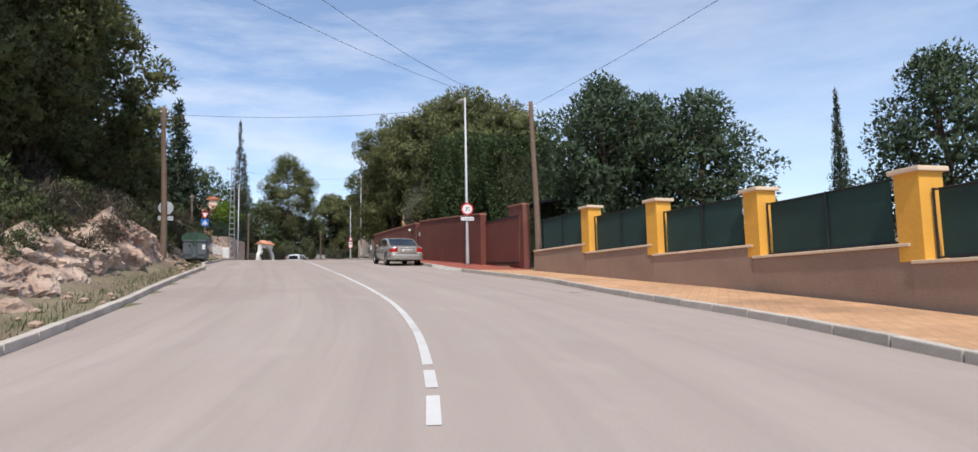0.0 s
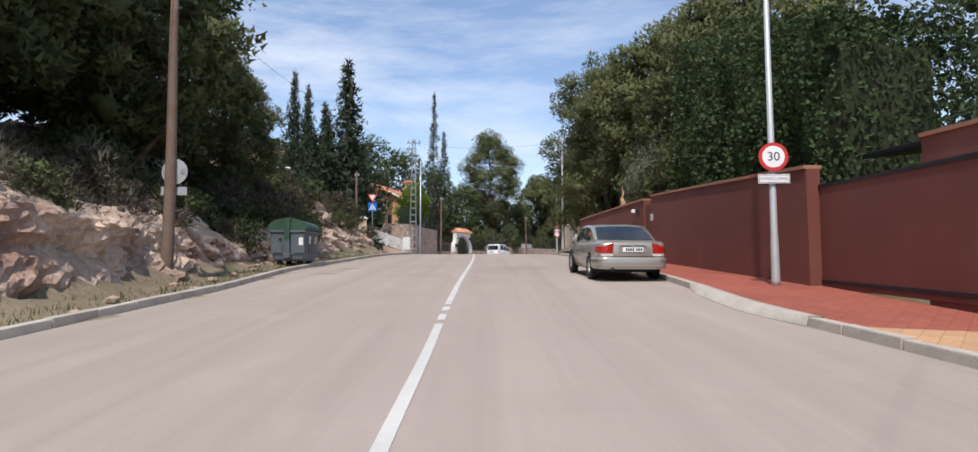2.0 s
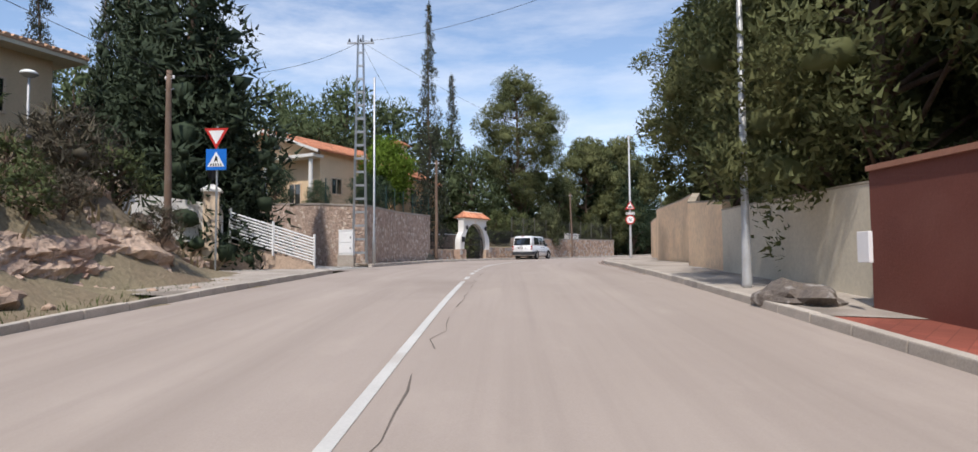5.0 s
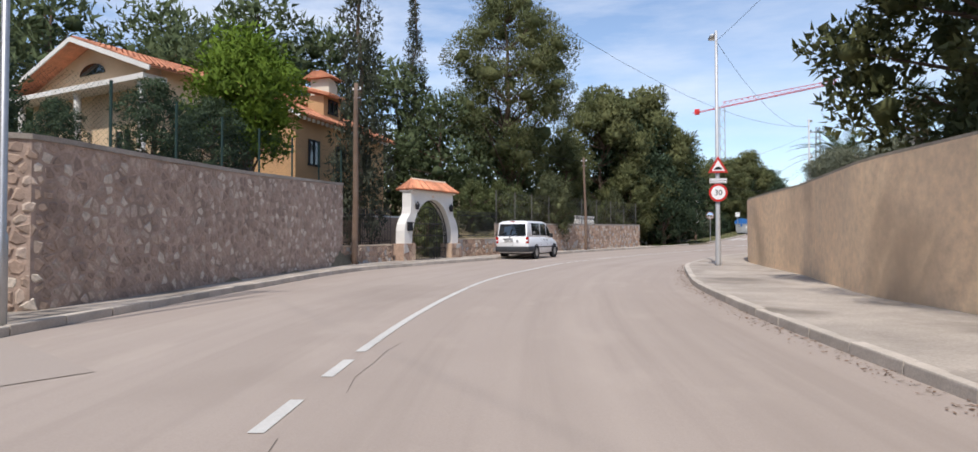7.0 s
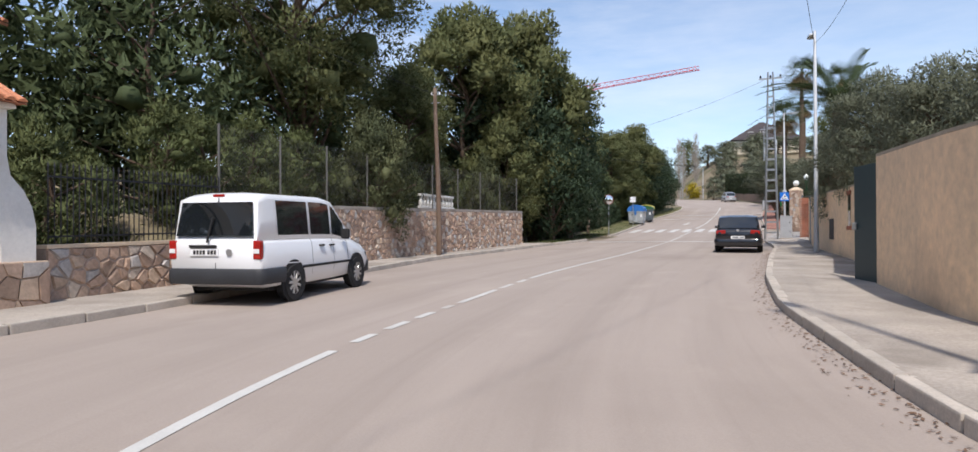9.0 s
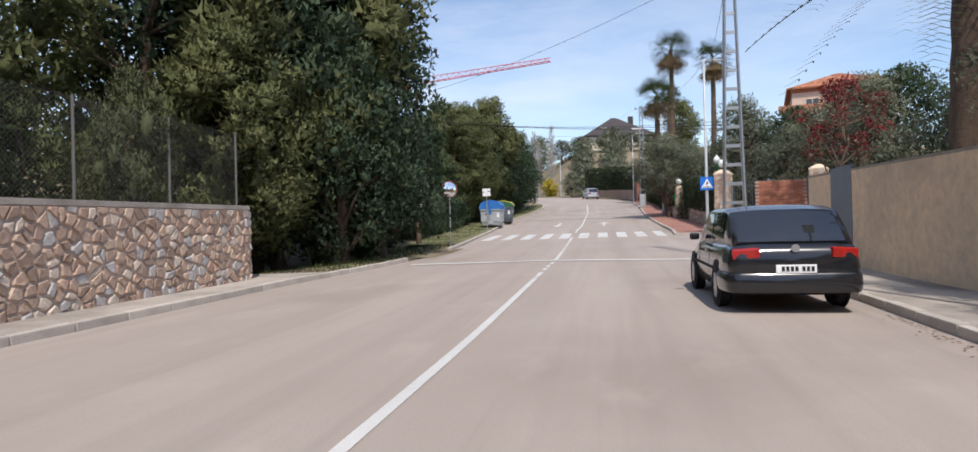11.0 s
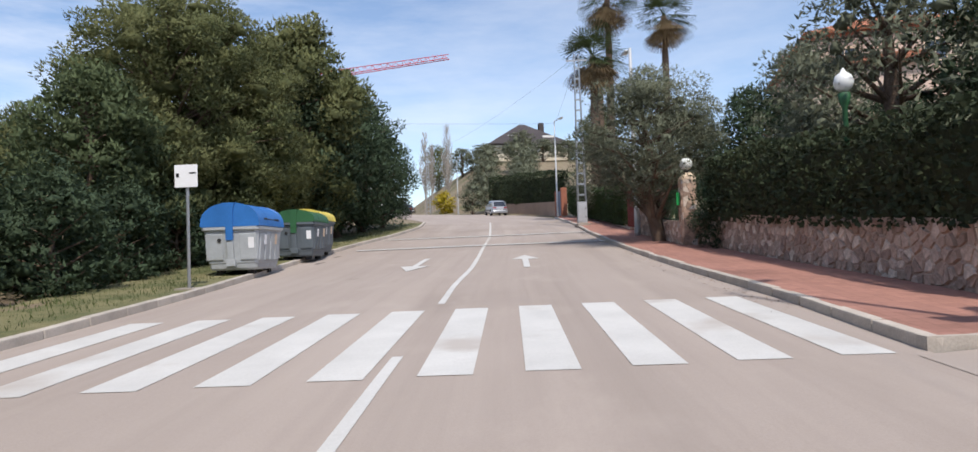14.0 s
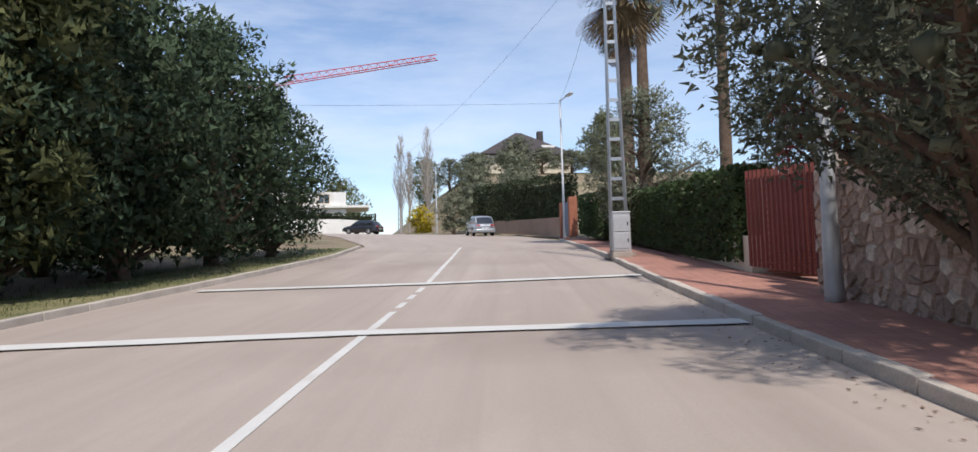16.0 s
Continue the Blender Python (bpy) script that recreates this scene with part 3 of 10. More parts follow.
def wall_line(name, pts, thick, mat, parent=None, label="", away=1.0, cap=None, cap_out=0.04, cap_h=0.07):
    """An upright wall along points (x, y, foot, top). It is thick to the left of its way (away 1) or right (-1)."""
    nn = normals_of(pts) * away
    bm = bmesh.new()
    rings = []
    for (x, y, lo, hi), (nx, ny) in zip(pts, nn):
        rings.append([(x, y, lo), (x, y, hi), (x + nx * thick, y + ny * thick, hi), (x + nx * thick, y + ny * thick, lo)])
    loft(bm, rings)
    ob = part(name, bm, mat, parent, label, smooth=True)
    ob.data.set_sharp_from_angle(angle=0.6)
    if cap is not None:
        bm = bmesh.new()
        rings = []
        for (x, y, lo, hi), (nx, ny) in zip(pts, nn):
            a, b = -cap_out, thick + cap_out
            rings.append([(x + nx * a, y + ny * a, hi + 0.003), (x + nx * a, y + ny * a, hi + cap_h), (x + nx * b, y + ny * b, hi + cap_h), (x + nx * b, y + ny * b, hi + 0.003)])
        loft(bm, rings)
        part("coping", bm, cap, ob)
    return ob


def along(pts, step):
    """Points at even steps on a broken line of (x, y, ...)."""
    p = np.array(pts, float)
    s = np.r_[0, np.cumsum(np.hypot(*np.diff(p[:, :2], axis=0).T))]
    t = np.linspace(0, s[-1], max(2, int(round(s[-1] / step)) + 1))
    return np.stack([np.interp(t, s, p[:, k]) for k in range(p.shape[1])], 1)


# ---- ground, road, pavements ----
def build_ground():
    xs = np.r_[[-2500, -1200, -600, -300, -180, -120, -90, -75], np.arange(-66, 30, 0.9), [33, 38, 45, 55, 70, 95, 130, 200, 320, 600, 1200, 2500]]
    ys = np.r_[[-1500, -700, -350, -180, -100, -60, -40], np.arange(-28, 236, 0.9), [240, 248, 258, 270, 285, 305, 340, 400, 500, 700, 1100, 1800, 3000]]
    gx, gy = np.meshgrid(xs, ys)
    z = ground(gx.ravel(), gy.ravel()).reshape(gx.shape)
    rows = [[(gx[i, j], gy[i, j], z[i, j]) for j in range(gx.shape[1])] for i in range(gx.shape[0])]
    return sheet("ground", rows, M["earth"], "dry stony earth with patches of grass")


def build_road():
    rows = []
    for y in np.arange(-28, 214, 1.0):
        l, r = float(left(y)), float(right(y))
        # the cross-section leans with the road, square to its way
        cols = []
        for k in np.linspace(0, 1, 9):
            x = l + (r - l) * k
            cols.append((x, y))
        rows.append(cols)
    flat = np.array([c for r in rows for c in r])
    z = road_z(flat[:, 0], flat[:, 1])
    it = iter(z)
    ob = sheet("road", [[(x, y, float(next(it))) for x, y in r] for r in rows], M["road_main"], "worn pale grey asphalt road")
    uv = ob.data.uv_layers.new(name="UVMap")
    co = np.empty(len(ob.data.vertices) * 3)
    ob.data.vertices.foreach_get("co", co)
    co = co.reshape(-1, 3)
    idx = np.empty(len(ob.data.loops), int)
    ob.data.loops.foreach_get("vertex_index", idx)
    across = co[:, 0] - centre(co[:, 1])
    uv.data.foreach_set("uv", np.stack([across, co[:, 1]], 1)[idx].astype(np.float32).ravel())
    return ob


build_ground()
build_road()


def strip(name, y0, y1, inner, outer, lift, mat, label, step=1.0):
    """A paved strip between two lines x(y), lifted above the road."""
    rows = []
    for y in np.linspace(y0, y1, max(2, int((y1 - y0) / step) + 1)):
        a, b = float(inner(y)), float(outer(y))
        rows.append([(a + (b - a) * k, y) for k in np.linspace(0, 1, 4)])
    flat = np.array([c for r in rows for c in r])
    it = iter(road_z(flat[:, 0], flat[:, 1]))
    return sheet(name, [[(x, y, float(next(it)) + lift) for x, y in r] for r in rows], mat, label)


KERB = 0.13
strip("pavement_orange", -28, 25.9, lambda y: right(y) + 0.1, lambda y: right(y) + 2.75, KERB, M["tile_orange"], "pavement of worn orange tiles")
strip("pavement_red", 25.9, 53.2, lambda y: right(y) + 0.1, lambda y: right(y) + 2.9, KERB - 0.01, M["tile_red"], "pavement of oxblood red tiles")
M["pale_concrete"] = material("pale_cast_concrete", (0.44, 0.40, 0.35), 0.92, 0.14, 1.6, 30, 0.5, 0.01, stain=(0.36, 0.31, 0.27), stain_at=0.56)
ramp_rows = []
for y in np.linspace(26.6, 31.7, 14):
    edge = 0.14 * min(1.0, 4 * (y - 26.6) / 5.1, 4 * (31.7 - y) / 5.1) + 0.04
    ramp_rows.append([(float(right(y)) + o, y, rz(float(right(y)) + o, y) + up) for o, up in ((-edge, 0.006), (-0.02, KERB + 0.016), (0.17, KERB + 0.018), (0.19, KERB - 0.06))])
sheet("kerb_ramp", ramp_rows, M["pale_concrete"], "pale concrete ramp over the kerb before the gate")
strip("pavement_concrete", 53.2, 119.4, lambda y: right(y) + 0.1, lambda y: right(y) + 2.9, KERB, M["concrete"], "worn grey concrete pavement")
strip("pavement_faded", 130.6, 178, lambda y: right(y) + 0.1, lambda y: right(y) + 3.2, KERB, M["tile_brick"], "pavement of faded red tiles")
strip("pavement_bend", 67.4, 117, lambda y: left(y) - 2.3, lambda y: left(y) - 0.1, KERB, M["concrete"], "pale concrete pavement under the stone walls")
strip("pavement_corner", 52.5, 61.2, lambda y: left(y) - 4.2, lambda y: left(y) - 0.1, KERB, M["concrete"], "concrete pavement at the street corner")
strip("verge", 129.2, 173, lambda y: left(y) - 3.0, lambda y: left(y) - 0.1, KERB - 0.02, M["grass"], "strip of short grass beside the kerb")
strip("side_street", 119.3, 130.5, lambda y: right(y) - 0.2, lambda y: right(y) + 9, 0.006, M["road"], "pale asphalt side street")


# ---- walls along the road ----
def pts_on(y0, y1, side, off, lo, hi, step=1.5):
    """Points of a wall beside a kerb line: its foot lies lo above the road, its top hi."""
    out = []
    for y in np.linspace(y0, y1, max(2, int(abs(y1 - y0) / step) + 1)):
        k = (y - y0) / (y1 - y0)
        x = float(side(y)) + off
        b = rz(x, y)
        h = hi if not isinstance(hi, tuple) else hi[0] + (hi[1] - hi[0]) * k
        out.append((x, y, b + lo, b + h))
    return out


def yellow_wall():
    """Brown plinth that steps with the road, yellow pillars, green screens between them."""
    line = [(9.6, -14), (8.2, 7.2), (7.3, 11.0), (6.25, 14.9), (4.85, 18.4), (3.5, 21.9), (2.0, 25.4)]
    for k, ((x0, y0), (x1, y1)) in enumerate(zip(line, line[1:])):
        n = 3 if k == 0 else 1
        for j in range(n):
            a = (x0 + (x1 - x0) * j / n, y0 + (y1 - y0) * j / n)
            b = (x0 + (x1 - x0) * (j + 1) / n, y0 + (y1 - y0) * (j + 1) / n)
            bay(a, b, k < len(line) - 2)


def pillar(w, u, z):
    bm = bmesh.new()
    box(bm, (0.5, 0.5, 1.5), (u - 0.02, 0, z + 0.79), bevel=0.012)
    pil = part("pillar", bm, M["yellow"], w, "yellow ochre painted pillar")
    bm = bmesh.new()
    box(bm, (0.64, 0.64, 0.09), (u - 0.02, 0, z + 1.58), bevel=0.02)
    part("pillar_cap", bm, M["cap"], pil)


def bay(a, b, post=True):
    za, zb = rz(*a), rz(*b)
    way = Vector((b[0] - a[0], b[1] - a[1], 0))
    length = way.length
    turn = math.degrees(math.atan2(way.y, way.x))
    top = zb + 0.86
    w = thing("garden_wall_bay", "brown rendered plinth wall with green screen and yellow pillar", "wall", a[0], a[1], za, turn, "bays of the yellow garden wall", "structure")
    bm = bmesh.new()
    box(bm, (length, 0.46, top - za + 0.3), (length / 2, 0.0, (top - za - 0.3) / 2))
    part("plinth", bm, M["brown_wall"], w)
    bm = bmesh.new()
    box(bm, (length - 0.004, 0.54, 0.06), (length / 2, 0.0, top - za + 0.033), bevel=0.012)
    part("coping", bm, M["cap"], w)
    if post:
        pillar(w, length, top - za)
    inner = length - 0.62
    bm = bmesh.new()
    box(bm, (inner - 0.3, 0.02, 1.12), (0.25 + inner / 2 + 0.12, 0.0, top - za + 0.66))
    part("screen", bm, M["green_mesh"], w, "dark green screening cloth")
    bm = bmesh.new()
    for z in (0.1, 1.22):
        rod(bm, (0.25, 0.03, top - za + z), (inner + 0.3, 0.03, top - za + z), 0.018, n=6)
    for u in np.linspace(0.27, inner + 0.3, 3):
        rod(bm, (u, 0.03, top - za + 0.06), (u, 0.03, top - za + 1.25), 0.022, n=6)
    part("rail", bm, M["iron"], w)
    bm = bmesh.new()
    for k in range(4):
        box(bm, (0.012, 0.012, 1.1), (0.29 + k * 0.045, 0.02, top - za + 0.66))
    for k in range(20):
        box(bm, (0.16, 0.012, 0.012), (0.36, 0.02, top - za + 0.15 + k * 0.056))
    part("lattice", bm, M["cap"], w, "tan lattice strip")


yellow_wall()

# oxblood wall in stretches, with a sliding gate and a doorway
red_a = [(0.95, 28.9, rz(0.95, 28.9) - 0.2, 5.0), (1.5, 27.2, rz(1.5, 27.2) - 0.2, 4.9)]
tagged(wall_line("wall_red_gatepost", red_a, 0.3, M["red_wall"], None, "oxblood painted gate post wall", 1, M["red_cap"]), kind="structure")


def red_wall(name, y0, y1, x0, x1, hi0, hi1, label):
    pts = []
    for k in np.linspace(0, 1, max(2, int((y1 - y0) / 1.5))):
        x, y = x0 + (x1 - x0) * k, y0 + (y1 - y0) * k
        b = rz(x, y)
        pts.append((x, y, b - 0.1, b + hi0 + (hi1 - hi0) * k))
    return tagged(wall_line(name, pts, 0.3, M["red_wall"], None, label, -1, M["red_cap"], 0.05, 0.08), kind="structure")


red_wall("wall_red_corner", 32.0, 42.3, -0.35, -4.45, 2.62, 2.62, "oxblood painted garden wall with a terracotta coping")
red_wall("wall_red_long", 43.5, 54.2, -4.85, -9.55, 2.55, 2.05, "long oxblood garden wall with a terracotta coping")

# pale walls after it, then the weathered ochre wall round the bend
tagged(wall_line("wall_pale", pts_on(54.3, 62, right, 1.9 + 0.0, -0.1, (2.0, 1.75)), 0.25, M["pale_wall"], None, "pale rendered wall with rain streaks", -1, M["cap_stain"], 0.01, 0.04), kind="structure")
bend = [(right(y) + w, y, rz(right(y) + w, y) - 0.1, rz(right(y) + w, y) + h) for y, w, h in ((62.1, 1.95, 2.0), (66, 2.0, 2.2), (69.2, 2.95, 2.75), (72, 3.1, 2.7), (76, 2.6, 2.6), (81.5, 2.9, 2.5), (84.5, 2.55, 2.45), (87.5, 2.0, 2.4), (90, 1.75, 2.38), (94.25, 1.85, 2.45))]
bend = along(bend, 1.0)
tagged(wall_line("wall_ochre_bend", bend, 0.25, M["plaster"], None, "weathered ochre rendered wall that follows the bend", -1, M["cap_stain"], 0.005, 0.05), kind="structure")
low = along([(right(y) + w, y, rz(right(y) + w, y) - 0.1, rz(right(y) + w, y) + 2.28) for y, w in ((95.35, 1.9), (101.3, 2.4), (106.4, 1.95), (111, 1.6), (117.2, 2.1))], 1.0)
tagged(wall_line("wall_ochre_garden", low, 0.25, M["plaster"], None, "ochre rendered garden wall with small openings", -1, M["cap_stain"], 0.005, 0.05), kind="structure")


# ---- stone walls built of separate stones ----
def cells(width, height, size, seed):
    """Irregular stones that fill a rectangle: each the part of it nearest to its seed."""
    rnd = random.Random(seed)
    nx, ny = max(1, int(width / size)), max(1, int(height / (size * 0.85)))
    seeds = []
    for j in range(ny):
        for i in range(nx):
            seeds.append(((i + 0.5 + (0.25 if j % 2 else -0.25) + rnd.uniform(-0.46, 0.46)) * width / nx, (j + 0.5 + rnd.uniform(-0.46, 0.46)) * height / ny))
    out = []
    for a, (sx, sy) in enumerate(seeds):
        poly = [(max(0, sx - size * 1.6), max(0, sy - size * 1.6)), (min(width, sx + size * 1.6), max(0, sy - size * 1.6)), (min(width, sx + size * 1.6), min(height, sy + size * 1.6)), (max(0, sx - size * 1.6), min(height, sy + size * 1.6))]
        for b, (ox, oy) in enumerate(seeds):
            if a == b or abs(ox - sx) > size * 3 or abs(oy - sy) > size * 3:
                continue
            mx, my, dx, dy = (sx + ox) / 2, (sy + oy) / 2, ox - sx, oy - sy
            res = []
            for k in range(len(poly)):
                p, q = poly[k], poly[(k + 1) % len(poly)]
                sp, sq = (p[0] - mx) * dx + (p[1] - my) * dy, (q[0] - mx) * dx + (q[1] - my) * dy
                if sp <= 0:
                    res.append(p)
                if sp * sq < 0:
                    t = sp / (sp - sq)
                    res.append((p[0] + t * (q[0] - p[0]), p[1] + t * (q[1] - p[1])))
            poly = res
            if len(poly) < 3:
                break
        if len(poly) >= 3:
            cx, cy = sum(p[0] for p in poly) / len(poly), sum(p[1] for p in poly) / len(poly)
            out.append((cx, cy, poly))
    return out


def stones_on(wall, pts, size, mat, seed, keep=300, near=None, joint=0.022, proud=0.035):
    """Rubble stones on the face of a wall given by points (x, y, foot, top). The first keep stones within near are parts, the rest one mesh."""
    rnd = random.Random(seed)
    p = np.array(pts, float)
    s = np.r_[0, np.cumsum(np.hypot(*np.diff(p[:, :2], axis=0).T))]
    full = float((p[:, 3] - p[:, 2]).max())
    nn = normals_of(pts)
    rest_v, rest_f, made = [], [], 0
    for cx, cy, poly in cells(float(s[-1]), full, size, seed):
        k = lambda u, c: float(np.interp(u, s, c))  # noqa: E731
        hi = k(cx, p[:, 3]) - k(cx, p[:, 2])
        if cy > hi - 0.03:
            continue
        cx0, cy0, foot = k(cx, p[:, 0]), k(cx, p[:, 1]), k(cx, p[:, 2])
        n = Vector((-k(cx, nn[:, 0]), -k(cx, nn[:, 1]), 0)).normalized()
        u = Vector((-n.y, n.x, 0))
        if u.x * (p[-1, 0] - p[0, 0]) + u.y * (p[-1, 1] - p[0, 1]) < 0:
            u = -u
        d = proud * rnd.uniform(0.5, 1.35)
        ring0, ring1 = [], []
        for x, y in poly:
            y = min(y, hi)
            r = math.hypot(x - cx, y - cy) + 1e-6
            f0, f1 = max(0.3, 1 - joint * 0.5 / r), max(0.2, 1 - (joint * 0.5 + 0.03) / r)
            ring0.append(u * ((x - cx) * f0) + Vector((0, 0, (y - cy) * f0)) - n * 0.01)
            ring1.append(u * ((x - cx) * f1) + Vector((0, 0, (y - cy) * f1)) + n * d * rnd.uniform(0.8, 1.15))
        vs = ring0 + ring1
        m = len(ring0)
        fs = [tuple(range(m, 2 * m))] + [(i, (i + 1) % m, m + (i + 1) % m, m + i) for i in range(m)]
        centre_at = Vector((cx0, cy0, foot + cy))
        if made < keep and (near is None or near[0] <= cx <= near[1]):
            me = bpy.data.meshes.new("stone")
            me.from_pydata([tuple(v) for v in vs], [], fs)
            ob = link_mesh("stone", me, mat, wall)
            ob.location = centre_at
            made += 1
        else:
            o = len(rest_v)
            rest_v += [tuple(v + centre_at) for v in vs]
            rest_f += [tuple(i + o for i in f) for f in fs]
    if rest_v:
        me = bpy.data.meshes.new("stones")
        me.from_pydata(rest_v, [], rest_f)
        tagged(link_mesh("stones", me, mat, wall), "", "", "", "stuff")


tall_pts = along([(-36.5, 71.6, 4.6, 8.05), (-31, 69.7, 4.6, 7.7), (-28.0, 68.7, 4.6, 7.45), (-27.55, 69.2, 4.6, 7.45), (-28.3, 72, 4.65, 7.5), (-29.6, 76, 4.7, 7.65), (-31.2, 82.7, 4.75, 7.95)], 0.5)
tall_wall = tagged(wall_line("wall_stone_tall", [tuple(q) for q in tall_pts], 0.35, M["mortar_grey"], None, "tall retaining wall of grey-brown rubble stone", 1, M["concrete"], 0.03, 0.09), kind="structure")
low_pts = along([(-29.35, 94.6, 4.9, 6.75), (-28.8, 99.8, 5.0, 6.85), (-28.25, 102.8, 5.0, 6.9), (-26.9, 108.5, 5.1, 7.0), (-25.1, 115.6, 5.2, 7.1), (-25.6, 116.6, 5.2, 7.1), (-29.5, 118.2, 5.2, 7.0)], 0.5)
low_wall = tagged(wall_line("wall_stone_low", [tuple(q) for q in low_pts], 0.4, M["mortar"], None, "low garden wall of warm rubble stone", 1, M["concrete"], 0.02, 0.1), kind="structure")
fore_pts = along([(-31.25, 82.8, 4.75, 5.65), (-30.95, 85.9, 4.8, 5.7)], 0.5)
fore_wall = tagged(wall_line("wall_stone_rail", [tuple(q) for q in fore_pts], 0.3, M["mortar"], None, "knee-high stone wall under an iron railing", 1, M["cap"], 0.03, 0.06), kind="structure")
aft_pts = along([(-30.0, 90.45, 4.85, 5.95), (-29.4, 94.5, 4.9, 6.0)], 0.5)
aft_wall = tagged(wall_line("wall_stone_hedge", [tuple(q) for q in aft_pts], 0.3, M["mortar"], None, "low stone wall under an iron railing", 1, M["cap"], 0.03, 0.06), kind="structure")
villa_pts = along([(right(y) + 2.35, y, rz(right(y) + 2.35, y) - 0.05, rz(right(y) + 2.35, y) + 1.08) for y in (130.6, 135, 140, 144.4)], 0.5)
villa_wall = tagged(wall_line("wall_stone_villa", [tuple(q) for q in villa_pts], 0.35, M["mortar"], None, "low shaded stone wall below a dark hedge", -1, M["mortar"], 0.02, 0.05), kind="structure")
post_pts = along([(right(y) + 1.75, y, rz(right(y) + 1.75, y) - 0.05, rz(right(y) + 1.75, y) + h) for y, h in ((144.6, 0.85), (146.9, 0.85), (147.3, 1.95), (150.4, 1.95))], 0.4)
post_wall = tagged(wall_line("wall_stone_shade", [tuple(q) for q in post_pts], 0.35, M["mortar_grey"], None, "shaded rubble stone wall under overhanging trees", -1), kind="structure")


# ---- trees ----
def tri_mesh(name, v, core_v, core_f, mat, nor):
    """Blades of three corners each, shaded softly like the tuft they grow on, and the solid inner lumps behind them."""
    me = bpy.data.meshes.new(name)
    n, c = len(v) // 3, len(core_v)
    tri = v.reshape(-1, 3, 3)
    face = np.cross(tri[:, 1] - tri[:, 0], tri[:, 2] - tri[:, 0])
    back = (face * nor).sum(1) < 0
    tri[back] = tri[back][:, [1, 0, 2]]
    v = tri.reshape(-1, 3)
    me.vertices.add(3 * n + c)
    me.vertices.foreach_set("co", np.concatenate([v, core_v.reshape(-1, 3)]).astype(np.float32).ravel())
    idx = np.concatenate([np.arange(3 * n), core_f.ravel() + 3 * n]).astype(np.int32)
    me.loops.add(len(idx))
    me.loops.foreach_set("vertex_index", idx)
    me.polygons.add(len(idx) // 3)
    me.polygons.foreach_set("loop_start", np.arange(0, len(idx), 3, dtype=np.int32))
    me.update(calc_edges=True)
    me.materials.append(mat)
    me.shade_smooth()
    soft = np.zeros((3 * n + c, 3))
    soft[:3 * n] = np.repeat(nor, 3, axis=0)
    me.normals_split_custom_set_from_vertices(soft.tolist())
    return me


def blade_mesh(name, v, mat):
    me = bpy.data.meshes.new(name)
    n = len(v) // 4
    me.vertices.add(4 * n)
    me.vertices.foreach_set("co", v.astype(np.float32).ravel())
    me.loops.add(4 * n)
    me.loops.foreach_set("vertex_index", np.arange(4 * n, dtype=np.int32))
    me.polygons.add(n)
    me.polygons.foreach_set("loop_start", np.arange(0, 4 * n, 4, dtype=np.int32))
    me.update(calc_edges=True)
    me.materials.append(mat)
    return me


def unit_lump():
    bm = bmesh.new()
    bmesh.ops.create_icosphere(bm, subdivisions=1, radius=1.0)
    v = np.array([tuple(p.co) for p in bm.verts])
    f = np.array([[p.index for p in q.verts] for q in bm.faces])
    bm.free()
    return v, f


LUMP_V, LUMP_F = unit_lump()


def foliage(rnd, clumps, size, stretch, up, core=0.6, wild=0.7, big=0.0, heart=None):
    """Needle or leaf blades on clumps of (centre, radii, number), each clump with a solid inner lump. Also each blade's soft normal."""
    allv, alln, cv, cf, o = [], [], [], [], 0
    for c, r, n in clumps:
        d = rnd.normal(size=(n, 3))
        d[:, 2] += 0.25
        d /= np.linalg.norm(d, axis=1)[:, None]
        rad = 0.42 + 0.64 * rnd.random((n, 1)) ** 0.6
        p = np.array(c) + d * rad * np.array(r)
        way = d * 0.8 + rnd.normal(size=(n, 3)) * wild
        way[:, 2] += up
        way /= np.linalg.norm(way, axis=1)[:, None]
        side = np.cross(way, rnd.normal(size=(n, 3)))
        side /= np.linalg.norm(side, axis=1)[:, None] + 1e-9
        ln = size * rnd.uniform(0.55, 1.45, (n, 1))
        wd = ln / stretch
        allv.append(np.stack([p - side * wd * 0.5, p + side * wd * 0.5, p + way * ln], 1).reshape(-1, 3))
        out = np.array(c) - np.array(heart if heart is not None else c)
        out = out / (np.linalg.norm(out) + 1e-9)
        s = d + out * 0.35 + rnd.normal(size=(n, 3)) * 0.28
        alln.append(s / np.linalg.norm(s, axis=1)[:, None])
        if core and r[0] > big:
            k = core * 0.7 * (1 + 0.25 * rnd.normal(size=(len(LUMP_V), 1)))
            cv.append(np.array(c) + LUMP_V * k * np.array(r))
            cf.append(LUMP_F + o)
            o += len(LUMP_V)
    if not cv:
        return np.concatenate(allv), np.zeros((0, 3)), np.zeros((0, 3), int), np.concatenate(alln)
    return np.concatenate(allv), np.concatenate(cv), np.concatenate(cf), np.concatenate(alln)


